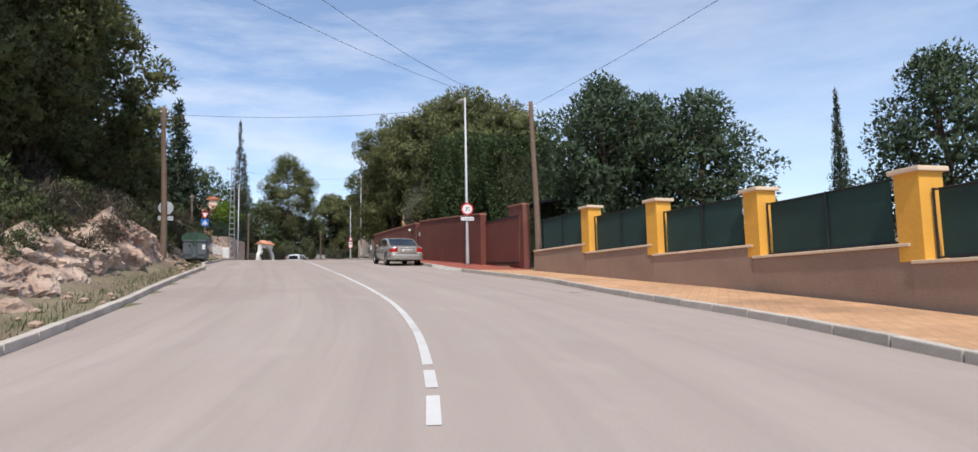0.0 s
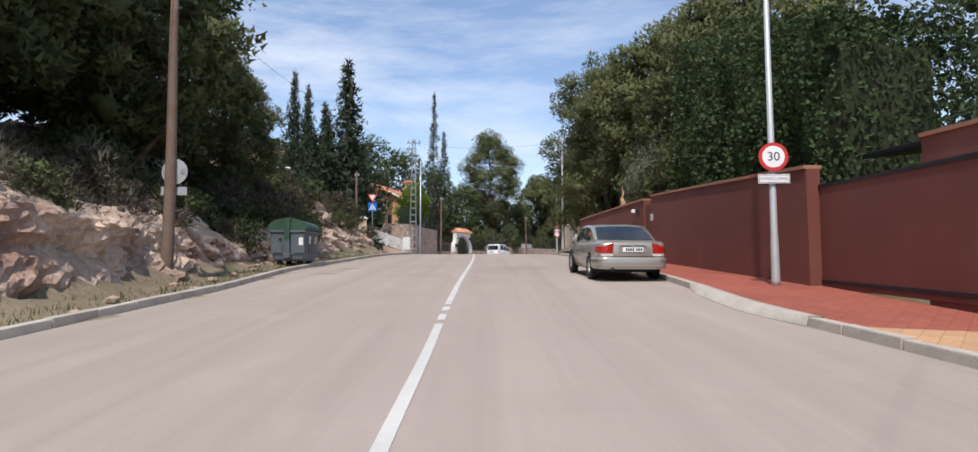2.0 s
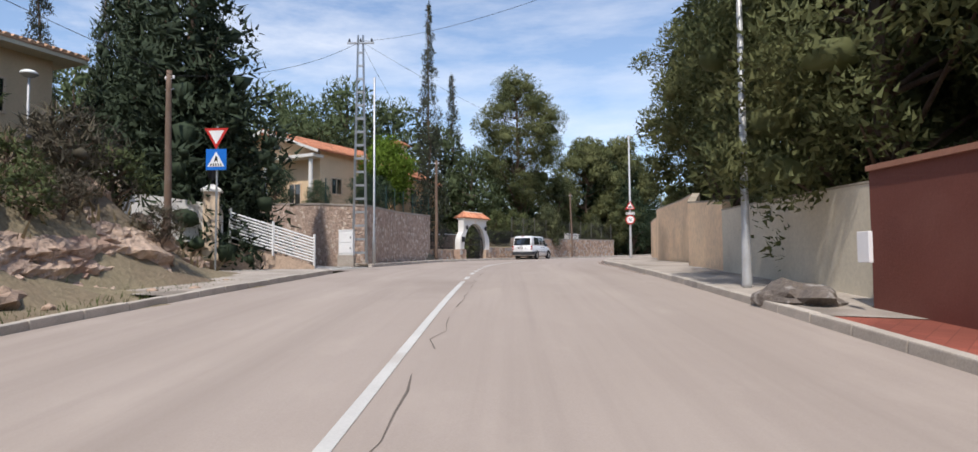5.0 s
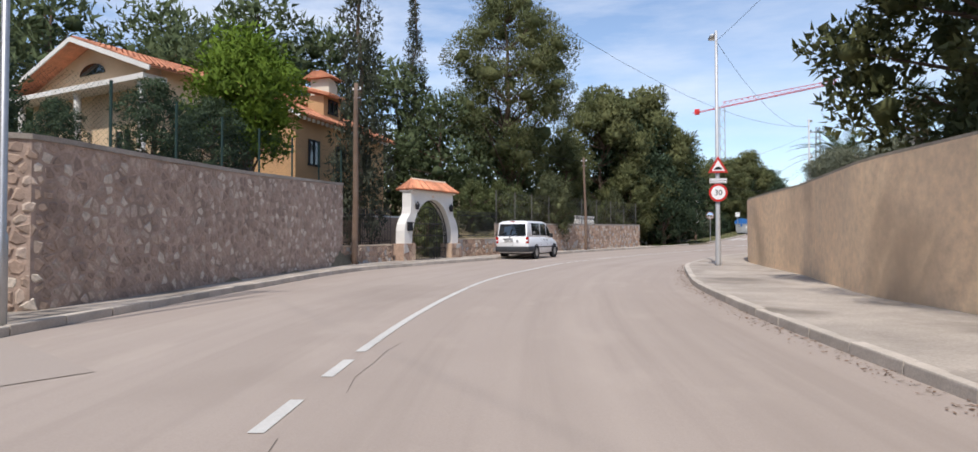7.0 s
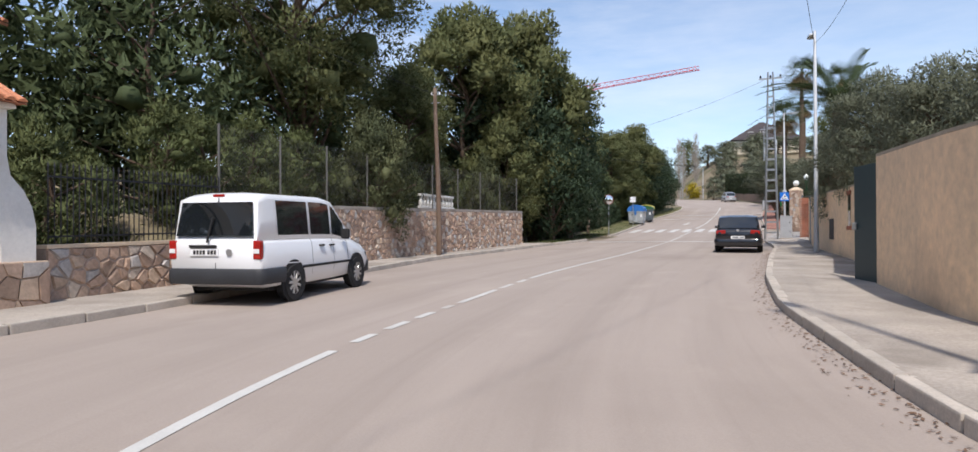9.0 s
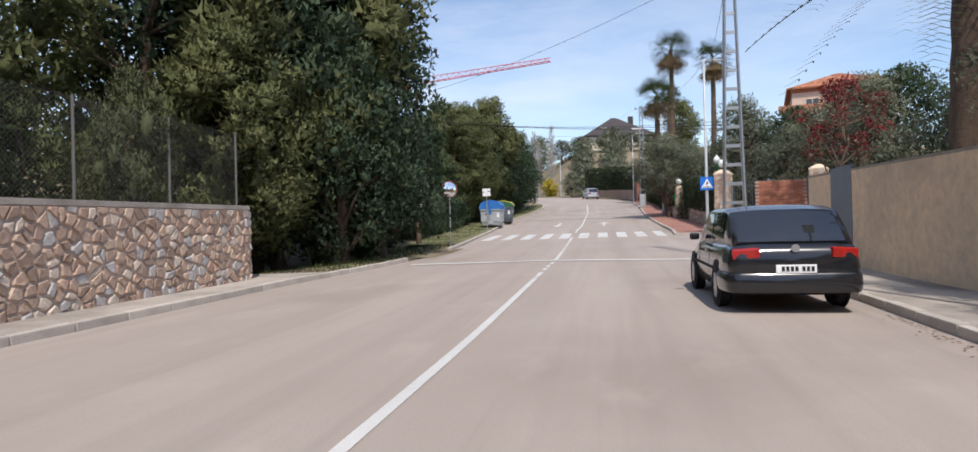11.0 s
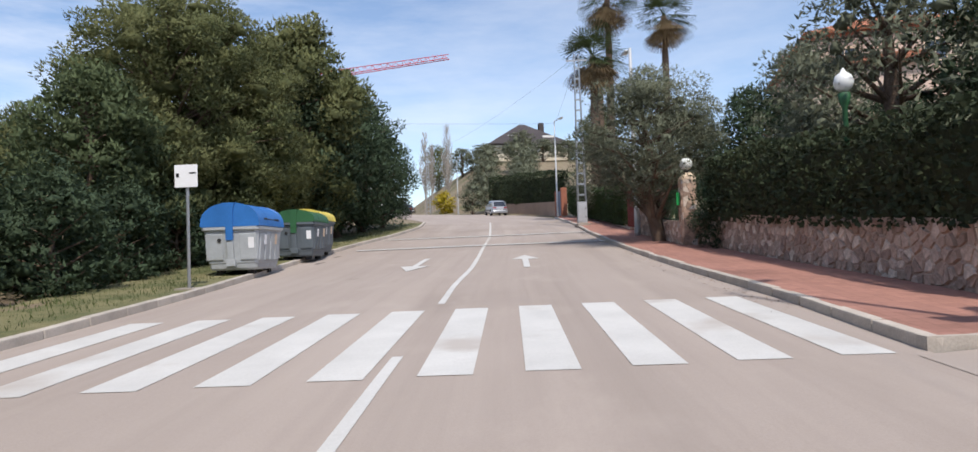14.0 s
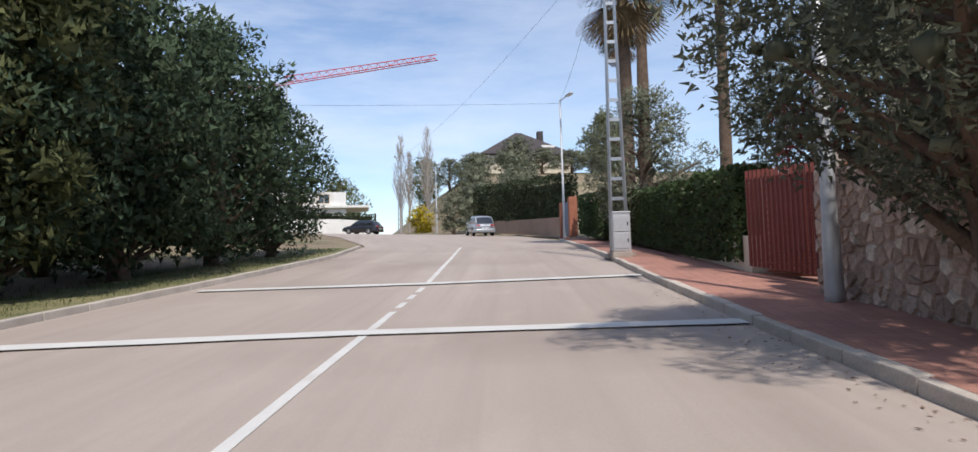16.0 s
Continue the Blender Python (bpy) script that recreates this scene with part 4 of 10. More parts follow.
def tree(name, seed, height, clear, spread, leafmat, label, blade=0.32, leaves=9000, shape="round", clump=1.1, limbs=26, trunk=0.22, lean=0.0, stretch=2.2, up=0.15, sub=3, core=0.6, barkmat=None):
    """A tree at the origin, spread and height to its outermost leaves: a tapered trunk, limbs that end in leafy clumps."""
    rnd = np.random.default_rng(seed)
    t = thing(name, label, "tree")
    tb = bmesh.new()
    topz = height - clump * 0.7
    top = Vector((lean, 0, topz))
    steps = 9
    bend = [Vector((0.14 * rnd.normal(), 0.14 * rnd.normal(), 0)) for _ in range(steps + 1)]
    axis = [Vector((0, 0, -0.4)).lerp(top, (k / steps)) + (bend[k] if k else Vector()) * min(1, height / 8) for k in range(steps + 1)]
    rings = []
    for k, c in enumerate(axis):
        r = trunk * (1.35 if k == 0 else 1.0) * (1 - 0.9 * k / steps) + 0.015
        rings.append([c + Vector((r * math.cos(a), r * math.sin(a), 0)) for a in np.linspace(0, 2 * math.pi, 9)[:-1]])
    loft(tb, rings)
    clumps = []
    for k in range(limbs):
        f = (k + rnd.random()) / limbs
        h = clear + (topz - clear) * f
        if shape == "round":
            w = math.sqrt(max(0.05, 1 - (2 * f - 0.85) ** 2 * 0.8))
        elif shape == "pine":
            w = (0.66 + 0.4 * math.sin(math.pi * min(1, f * 1.05)) ** 0.8) * (1.0 if f < 0.72 else 1.0 - 1.15 * (f - 0.72))
        elif shape == "cone":
            w = 1.0 - 0.97 * f ** 1.25
        else:
            w = (0.65 + 0.5 * math.sin(math.pi * f * 0.9)) * (1 if f < 0.8 else 0.55)
        small = 1.0 if shape != "cone" else (1.15 - 0.75 * f)
        s = clump * small * rnd.uniform(0.65, 1.3)
        w = max(0.0, spread * w - s * 0.8) * (rnd.uniform(0.35, 1.0) ** 0.6)
        a = k * 2.39996 + rnd.uniform(-0.5, 0.5)
        at = axis[min(steps, max(1, int(f * steps * 0.9 + steps * clear / height * 0.5)))]
        c = Vector((math.cos(a) * w + lean * f, math.sin(a) * w, h))
        if shape != "cone":
            rod(tb, (at.x, at.y, min(at.z, h - 0.2 * w)), c, trunk * 0.3 * (1 - 0.6 * f) + 0.02, 0.015, 5, False)
        flat = rnd.uniform(0.65, 1.0) if shape != "cone" else rnd.uniform(0.9, 1.5)
        clumps.append((tuple(c), (s * 0.8, s * 0.8, s * 0.8 * flat), 0))
        for _ in range(sub):
            q = rnd.normal(size=3)
            q /= np.linalg.norm(q)
            e = s * rnd.uniform(0.3, 0.55)
            clumps.append((tuple(np.array(c) + q * np.array((s, s, s * flat)) * 0.72), (e, e, e * rnd.uniform(0.6, 1.0)), 0))
    if shape == "cone":
        for k in range(limbs // 3):
            f = (k + 0.5) / (limbs // 3)
            e = max(0.05, spread * (1 - 0.97 * f) * 0.55)
            clumps.append(((lean * f, 0, clear + (topz - clear) * f), (e, e, (height - clear) / limbs * 4.2), 0))
    area = np.array([r[0] * r[1] for _, r, _ in clumps])
    num = np.maximum(12, (leaves * area / area.sum()).astype(int))
    clumps = [(c, r, int(n)) for (c, r, _), n in zip(clumps, num)]
    part("trunk", tb, barkmat or M["bark"], t, smooth=True)
    v, cv, cf, nor = foliage(rnd, clumps, blade, stretch, up, core, 0.7, clump * 0.62 if shape != "cone" else 0.0, (lean * 0.5, 0, clear + (height - clear) * 0.4))
    crown = new("crown", tri_mesh("crown", v, cv, cf, leafmat, nor))
    crown.parent = t
    return t


def put(proto, x, y, size=1.0, turn=0.0, z=None, sink=0.15, tall=1.0):
    m = pose(x, y, (gz(x, y) if z is None else z) - sink, 0, 0, turn) @ Matrix.Diagonal((size, size, size * tall, 1))
    if not proto.get("placed"):
        proto["placed"] = 1
        proto.matrix_basis = m
        return proto
    return copy_thing_plain(proto, m)


def copy_thing_plain(proto, m):
    keep = proto.matrix_basis.copy()
    proto.matrix_basis = Matrix.Identity(4)
    c = copy_thing(proto, m)
    proto.matrix_basis = keep
    return c


pine_a = tree("pine_tree", 1, 12.5, 2.4, 4.2, M["pine"], "tall green Aleppo pine with a dense crown", 0.27, 17000, "pine", 1.35, 44, 0.24, 0, 2.1, 0.4, 4, 0.55)
pine_b = tree("pine_tree", 2, 12.0, 1.8, 4.6, M["pine"], "broad green Aleppo pine with an uneven crown", 0.27, 17000, "pine", 1.4, 42, 0.25, 0.6, 2.1, 0.4, 4, 0.55)
pine_c = tree("pine_tree", 3, 12.5, 0.9, 4.2, M["pine_dark"], "dark dense pine with low branches", 0.28, 17000, "pine", 1.35, 46, 0.24, -0.4, 2.1, 0.4, 4, 0.55)
fine_pine = tree("pine_tree", 21, 12.5, 2.0, 4.4, M["pine"], "green Aleppo pine with soft lobes of needles", 0.225, 28000, "pine", 1.3, 48, 0.24, 0.2, 1.9, 0.4, 4, 0.6)
near_pine = tree("pine_tree", 23, 12.5, 1.4, 4.4, M["pine"], "green Aleppo pine with fine needles at the wood's edge", 0.15, 60000, "pine", 1.25, 52, 0.24, 0.2, 2.2, 0.4, 5, 0.6)
roadside_pine = tree("pine_tree", 24, 11.5, 4.9, 4.0, M["pine"], "Aleppo pine leaning over the rendered wall", 0.15, 42000, "pine", 1.2, 44, 0.22, -0.3, 2.2, 0.4, 5, 0.6)
tall_pine = tree("pine_tree", 25, 16.6, 4.6, 4.9, M["pine"], "tall Aleppo pine with a rounded crown above the garden wall", 0.16, 62000, "pine", 1.5, 54, 0.26, 0.2, 2.2, 0.4, 5, 0.6)
far_pine = tree("pine_tree", 12, 12.0, 1.0, 4.6, M["pine"], "distant green pine with a rounded crown", 0.5, 3800, "pine", 2.0, 20, 0.24, 0, 2.4, 0.4, 3, 0.35)
far_dark = tree("pine_tree", 17, 12.0, 0.6, 4.8, M["pine_dark"], "dark pine on the hill behind the villa", 0.42, 5400, "pine", 2.0, 24, 0.24, 0, 2.6, 0.4, 3, 0.35)
cypress = tree("cypress_tree", 4, 12, 0.2, 2.9, M["cypress"], "dark narrow cypress with a pointed top", 0.26, 10500, "cone", 0.85, 70, 0.18, 0.2, 3.2, 0.35, 2, 0.5)
thin_cypress = tree("cypress_tree", 5, 14, 1.0, 2.5, M["cypress_dry"], "thin grey-green cypress with see-through branches", 0.22, 9000, "cone", 0.6, 54, 0.16, 0.1, 3.0, -0.1, 3, 0.2)
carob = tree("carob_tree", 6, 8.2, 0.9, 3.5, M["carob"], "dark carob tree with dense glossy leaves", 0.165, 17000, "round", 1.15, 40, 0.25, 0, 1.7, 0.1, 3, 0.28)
olive = tree("olive_tree", 7, 6.6, 1.4, 2.9, M["olive"], "grey-green olive tree with a gnarled trunk", 0.14, 13000, "round", 0.95, 40, 0.26, 0.3, 2.8, 0.2, 3, 0.3)
far_olive = tree("olive_tree", 13, 6.6, 1.0, 3.0, M["olive"], "distant grey-green olive tree", 0.32, 2600, "round", 1.0, 22, 0.22, 0.2, 2.6, 0.2, 2)
lemon = tree("fruit_tree", 8, 5.6, 1.5, 2.3, M["lemon"], "bright green leafy garden tree", 0.17, 12000, "round", 1.0, 30, 0.13, 0, 2.2, 0.1, 3, 0.5)
thuja = tree("conifer_shrub", 9, 3.6, 0.1, 1.2, M["thuja"], "upright green conifer hedge shrub", 0.115, 9000, "upright", 0.55, 26, 0.08, 0, 3.4, 0.8, 3)
juniper = tree("conifer_shrub", 14, 3.6, 0.2, 2.3, M["juniper"], "broad dark juniper bush leaning over the wall", 0.10, 24000, "round", 0.75, 34, 0.1, 0, 2.4, 0.3, 3)
scrub = tree("shrub", 10, 1.5, 0.1, 0.95, M["scrub"], "low green scrub bush on the bank", 0.11, 1300, "round", 0.4, 12, 0.04, 0, 2.6, 0.3, 2, 0.45)
dry = tree("shrub", 11, 1.35, 0.05, 1.0, M["dry_shrub"], "dry grey-brown scrub bush on the bank", 0.2, 1300, "round", 0.4, 12, 0.03, 0, 9, 0.5, 2, 0.4)

fine_olive = tree("olive_tree", 15, 6.6, 2.0, 2.9, M["olive"], "grey-green olive tree leaning over the pavement", 0.1, 36000, "round", 0.9, 46, 0.28, -0.6, 2.5, 0.1, 3, 0.25)
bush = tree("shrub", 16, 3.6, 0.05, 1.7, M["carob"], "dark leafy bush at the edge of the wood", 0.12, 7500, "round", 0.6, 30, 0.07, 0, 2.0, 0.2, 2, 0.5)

R = random.Random(5)
# left hillside pines
for x, y, s, p in ((-20.3, 27.2, 1.1, fine_pine), (-21.8, 33.5, 1.1, fine_pine), (-22.8, 40.0, 0.56, fine_pine), (-25.5, 23, 1.2, pine_c), (-27, 31, 1.2, pine_a), (-27.5, 39.5, 1.0, pine_c), (-17.6, 20.2, 0.9, fine_pine), (-16.4, 14.2, 0.85, pine_b), (-18.8, 24.2, 0.95, fine_pine), (-23.6, 29.4, 1.15, pine_c), (-22, 17, 1.1, pine_a), (-31, 27, 1.3, far_dark), (-33, 36, 1.2, far_dark), (-36, 44, 0.9, far_dark)):
    put(p, x, y, s, R.uniform(0, 360))
put(fine_olive, -29.3, 48.1, 0.88, 140)
for x, y, s in ((-27.6, 50.2, 1.5), (-28.9, 51.6, 1.3), (-26.9, 48.3, 1.2), (-25.6, 46.4, 1.3), (-26.2, 44.6, 1.5), (-29.6, 53.6, 1.2)):
    put(scrub, x, y, s, x * 40)
# cypresses by the side street
for x, y, s, tl in ((-29.4, 61.2, 1.5, 0.9), (-31.4, 61.4, 0.9, 1.1), (-32.6, 62.2, 0.9, 1.2), (-28.3, 60.6, 0.85, 0.85), (-34.4, 62.5, 0.9, 1.36), (-36.4, 63.3, 0.9, 1.5), (-32.9, 61.4, 0.86, 1.0), (-29.6, 61.6, 0.88, 0.95)):
    put(cypress, x, y, s, R.uniform(0, 360), tall=tl)
put(thin_cypress, -46.0, 66, 0.75, 10, tall=1.75)
put(thin_cypress, -43.2, 67.6, 0.7, 100, tall=1.5)
for x, y, s, p in ((-55, 88, 1.3, far_dark), (-48, 97, 1.35, far_dark), (-60, 78, 1.25, far_dark), (-52, 103, 1.25, far_dark), (-43.6, 74.8, 0.95, pine_c), (-63, 92, 1.3, far_dark), (-51, 93, 1.2, far_dark), (-45, 101, 1.25, far_dark), (-57, 98, 1.4, far_dark), (-40.5, 103, 1.05, far_dark), (-47.5, 92, 1.1, far_dark), (-66, 84, 1.3, far_dark)):
    put(p, x, y, s, R.uniform(0, 360))
put(lemon, -32.3, 78.9, 1.02, 10)
put(thin_cypress, -34.4, 88.6, 0.85, 0, tall=1.75)
put(thin_cypress, -39.1, 103.0, 1.05, 130, tall=1.2)
put(tall_pine, -32.4, 104.8, 1.06, 200)
# Six carobs: their darker leaves put the wood's shaded foliage into colour.
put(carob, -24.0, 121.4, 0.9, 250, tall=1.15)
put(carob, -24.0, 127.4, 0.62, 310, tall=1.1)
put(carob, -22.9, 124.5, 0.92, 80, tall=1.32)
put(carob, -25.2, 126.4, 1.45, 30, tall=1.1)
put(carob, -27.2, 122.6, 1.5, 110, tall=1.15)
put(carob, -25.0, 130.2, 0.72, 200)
put(fine_pine, -26.0, 122.4, 1.15, 40, tall=1.05)
put(fine_pine, -29.0, 119.4, 1.1, 120, tall=1.08)
for x, y, s, p in ((-33.5, 106, 0.75, far_dark), (-31.5, 123.5, 0.9, far_dark), (-26.4, 118.6, 0.62, fine_pine), (-38, 112, 0.85, far_dark), (-28, 128, 0.95, far_dark), (-26.6, 133, 0.7, far_dark), (-33, 113, 0.7, far_dark), (-30, 110.5, 0.6, fine_pine), (-36, 101, 0.8, far_dark)):
    put(p, x, y, s, R.uniform(0, 360))
put(near_pine, -20.4, 149.2, 0.98, 70, tall=0.8)
put(near_pine, -21.6, 152.4, 0.85, 170, tall=0.82)
put(near_pine, -19.4, 150.8, 0.88, 270, tall=0.9)
put(fine_pine, -16.8, 156.5, 0.86, 15)
for x, y, s, p in ((-23.4, 140.4, 0.42, pine_c), (-24.5, 137, 0.5, pine_b), (-21.2, 145.0, 0.5, pine_c), (-25, 149.5, 0.42, pine_a), (-17.9, 154.6, 0.6, pine_b), (-20.5, 157, 0.62, pine_a), (-18.6, 151.0, 0.42, pine_c)):
    put(p, x, y, s, R.uniform(0, 360))
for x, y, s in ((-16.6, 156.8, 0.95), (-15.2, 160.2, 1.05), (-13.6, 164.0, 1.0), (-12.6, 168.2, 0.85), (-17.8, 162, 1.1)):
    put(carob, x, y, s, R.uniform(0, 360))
for x, y, s, tl in ((-21.8, 135.6, 0.6, 0.9), (-23.2, 132.4, 0.6, 0.9)):
    put(olive, x, y, s, R.uniform(0, 360), tall=tl)
# undergrowth at the wood's edge
for x, y, s in ((-21.6, 138.2, 0.42), (-20.7, 141.2, 0.45), (-20.3, 144.0, 0.42), (-22.8, 141.8, 0.5), (-19.6, 147.0, 0.4), (-24.6, 143.5, 0.6), (-18.4, 150.4, 0.35), (-25.5, 139.5, 0.6), (-22.2, 134.4, 0.32), (-18.9, 152.6, 0.42)):
    put(bush, x, y, s * 2.2, R.uniform(0, 360), tall=0.85)
# hedge shrubs behind the low stone wall and railing
for y in np.arange(91.2, 116, 1.35):
    x = float(left(y)) - 3.2 - R.uniform(0, 0.8) - (0.7 if y < 95 else 0)
    put(thuja, x, y, R.uniform(0.75, 1.12) * (0.95 if y < 95 else 0.8), R.uniform(0, 360))
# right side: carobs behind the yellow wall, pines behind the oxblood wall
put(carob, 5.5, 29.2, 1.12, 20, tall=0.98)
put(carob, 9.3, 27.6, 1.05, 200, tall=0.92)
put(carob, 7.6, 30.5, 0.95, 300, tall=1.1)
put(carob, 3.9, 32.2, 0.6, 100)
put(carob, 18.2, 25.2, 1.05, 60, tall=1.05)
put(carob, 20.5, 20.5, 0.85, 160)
put(cypress, 22.8, 41, 0.45, 0, tall=2.1)
for x, y, s, p in ((1.6, 45.5, 0.92, pine_a), (-1.6, 50.2, 1.08, fine_pine), (-4.4, 55.4, 1.12, fine_pine), (-8.4, 58.4, 1.08, near_pine), (-7.6, 63.0, 1.1, fine_pine), (-8.6, 66.2, 0.85, pine_a), (-12.0, 71.0, 0.98, roadside_pine), (3.5, 55, 1.1, far_dark), (-1, 63, 1.1, far_dark), (7, 42, 0.9, far_dark), (-6.5, 75, 0.8, far_dark)):
    put(p, x, y, s, R.uniform(0, 360))
put(fine_pine, -12.7, 76.4, 0.8, 60, sink=-0.9)
put(olive, -5.1, 50.6, 0.72, 50, tall=1.45)
for x, y, s in ((-12.5, 99.4, 0.72), (-12.2, 103.4, 0.8), (-12.0, 107.0, 0.7)):
    put(fine_olive, x, y, s, R.uniform(0, 360), tall=1.15)
for x, y, s in ((-11.6, 91.5, 0.75), (-12.4, 96.5, 0.8), (-10.8, 101.5, 0.9), (-10.2, 106.4, 0.88), (-9.2, 111.2, 0.8), (-8.0, 98, 1.0)):
    put(olive, x, y, s, R.uniform(0, 360))
put(fine_olive, -3.75, 146.55, 1.06, 30, tall=0.92)
put(carob, 0.9, 147.6, 0.72, 40)
put(carob, -3.6, 142.7, 0.35, 75, tall=1.1)
put(fine_olive, 0.5, 152.6, 0.9, 30)
for x, y, s in ((-1.4, 138.4, 1.22), (-0.6, 129.3, 1.15), (1.6, 134.2, 1.2), (-2.5, 140.5, 0.62), (1.8, 165, 1.0), (-2.6, 132.2, 0.85), (2.5, 146, 1.12)):
    put(olive, x, y, s, R.uniform(0, 360))
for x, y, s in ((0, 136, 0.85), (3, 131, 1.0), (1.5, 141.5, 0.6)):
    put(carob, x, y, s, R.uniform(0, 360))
# bank scrub
for k in range(150):
    y = R.uniform(2, 56)
    d = R.choice((R.uniform(2.1, 4.5), R.uniform(3, 8)))
    if 43.5 < y < 57 and d < 3.6 or 9 < y < 37 and (d < 3.3 or k % 2 and d < 6):
        continue
    x = float(left(y)) - d
    put(R.choice((dry, dry, scrub)), x, y, R.uniform(0.6, 1.5), R.uniform(0, 360))


# ---- kerbs ----
def kerb(name, y0, y1, side, sign, label):
    """Kerb stones of one metre along a kerb line. sign: 1 where the pavement lies at larger x."""
    owner = tagged(new(name), label, "", "", "structure")
    ys = [y0]
    while ys[-1] < y1:
        y = ys[-1]
        sl = (float(side(y + 0.5)) - float(side(y))) / 0.5
        ys.append(y + 1.0 / math.hypot(1, sl))
    bm = bmesh.new()
    box(bm, (0.16, 0.985, 0.30), (0, 0, -0.01), bevel=0.02)
    me = bpy.data.meshes.new("kerb_stone")
    bm.to_mesh(me)
    bm.free()
    me.materials.append(M["kerb"])
    rnd = random.Random(len(name))
    for a, b in zip(ys, ys[1:]):
        xa, xb = float(side(a)), float(side(b))
        za, zb = rz(xa, a), rz(xb, b)
        d = Vector((xb - xa, b - a, zb - za))
        ob = new("kerb_stone", me)
        ob.parent = owner
        ob.matrix_basis = pose((xa + xb) / 2 + sign * 0.075, (a + b) / 2, (za + zb) / 2 - 0.005 + rnd.uniform(-0.008, 0.006), math.degrees(math.asin(d.z / d.length)) + rnd.uniform(-0.5, 0.5), 0, math.degrees(math.atan2(-d.x, d.y)) + rnd.uniform(-0.4, 0.4))


# ---- road markings ----
def ribbon(name, pts, width, label="white painted road line", lift=0.006, mat=None, wave=0.0):
    p = along(pts, 0.6)
    n = normals_of(p)
    rows = []
    for k, ((x, y), (nx, ny)) in enumerate(zip(p[:, :2], n)):
        w = width / 2 + wave * noise.noise(Vector((x * 3, y * 3, 0)))
        rows.append([(x + nx * w, y + ny * w), (x - nx * w, y - ny * w)])
    flat = np.array([c for r in rows for c in r])
    it = iter(road_z(flat[:, 0], flat[:, 1]))
    return sheet(name, [[(x, y, float(next(it)) + lift) for x, y in r] for r in rows], mat or M["paint"], label)


for a, b in ((-8, 3.4), (4.95, 5.82), (6.11, 6.87), (7.15, 25.25), (25.6, 26.2), (26.6, 27.1), (27.4, 58.5), (59.2, 60.2), (61.3, 62.32), (62.98, 63.75), (64.41, 65.24), (65.92, 66.7), (67.45, 68.18), (68.6, 87.93), (88.4, 88.92), (89.27, 89.87), (90.2, 90.75), (91.16, 91.52), (91.84, 93.86), (94.22, 95.0), (95.45, 96.1), (96.5, 116.2),
             (116.8, 117.4), (117.75, 118.24), (118.72, 119.32), (120.2, 123.75), (124.12, 124.74), (125.12, 125.67), (126.15, 126.74), (127.09, 127.68), (128.04, 128.49), (128.9, 132.3), (136.1, 152.2), (152.6, 153.2), (153.6, 154.2), (154.6, 155.4), (155.9, 172)):
    ys = np.linspace(a, b, max(2, int((b - a) / 0.8) + 1))
    ribbon("centre_line", [(float(centre(y)), y) for y in ys], 0.115, "white painted centre line")


def zebra(name, near_a, near_b, way, length, number, width, lift=0.006):
    for k in range(number):
        f = k / (number - 1)
        x, y = near_a[0] + (near_b[0] - near_a[0]) * f, near_a[1] + (near_b[1] - near_a[1]) * f
        ribbon(name, [(x, y), (x + way[0] * length, y + way[1] * length)], width, "broad white zebra crossing stripe", lift)


zebra("zebra_stripe", (-18.47, 132.15), (-9.84, 130.7), (0.245, 0.97), 4.15, 10, 0.5)

zebra("zebra_stripe_right", (-11.0, 122.7), (-8.7, 128.4), (0.97, -0.24), 4.6, 7, 0.42, 0.022)
ribbon("rumble_line", [(-21.6, 120.13), (-17.12, 119.92), (-12.42, 118.39)], 0.38, "raised white rumble line across the road", 0.012, wave=0.05)
ribbon("rumble_line", [(-14.2, 151.3), (-9.23, 150.43), (-4.53, 149.25)], 0.36, "raised white rumble line across the road", 0.025, wave=0.04)
ribbon("rumble_line", [(-12.6, 157.1), (-7.87, 155.96), (-3.1, 155.25)], 0.36, "raised white rumble line across the road", 0.025, wave=0.04)


def arrow(tip, tail, label, head=1.4, half=0.4, stem=0.085):
    t, b = Vector(tip), Vector(tail)
    w = (t - b).normalized()
    s = Vector((w.y, -w.x))
    neck = t - w * head
    outline = [t, neck + s * half, neck + s * stem, b + s * stem, b - s * stem, neck - s * stem, neck - s * half]
    bm = bmesh.new()
    bm.faces.new([bm.verts.new((p.x, p.y, rz(p.x, p.y) + 0.012)) for p in outline])
    bmesh.ops.triangulate(bm, faces=bm.faces)
    tagged(part("road_arrow", bm, M["paint"]), label, kind="structure")


arrow((-9.04, 145.4), (-9.99, 141.7), "white painted arrow pointing ahead")
arrow((-13.05, 142.4), (-12.05, 146.05), "white painted arrow for the oncoming lane")


# cracks, oil stains and leaf litter on the road
def blotch(name, x, y, a, b, turn, mat, seed, label, kind="structure"):
    rnd = random.Random(seed)
    bm = bmesh.new()
    vs = []
    for k in range(18):
        t = 2 * math.pi * k / 18
        r = rnd.uniform(0.6, 1.1)
        px, py = a * r * math.cos(t), b * r * math.sin(t)
        c, s = math.cos(radians(turn)), math.sin(radians(turn))
        X, Y = x + px * c - py * s, y + px * s + py * c
        vs.append(bm.verts.new((X, Y, rz(X, Y) + 0.004)))
    bm.faces.new(vs)
    tagged(part(name, bm, mat), label, kind=kind)


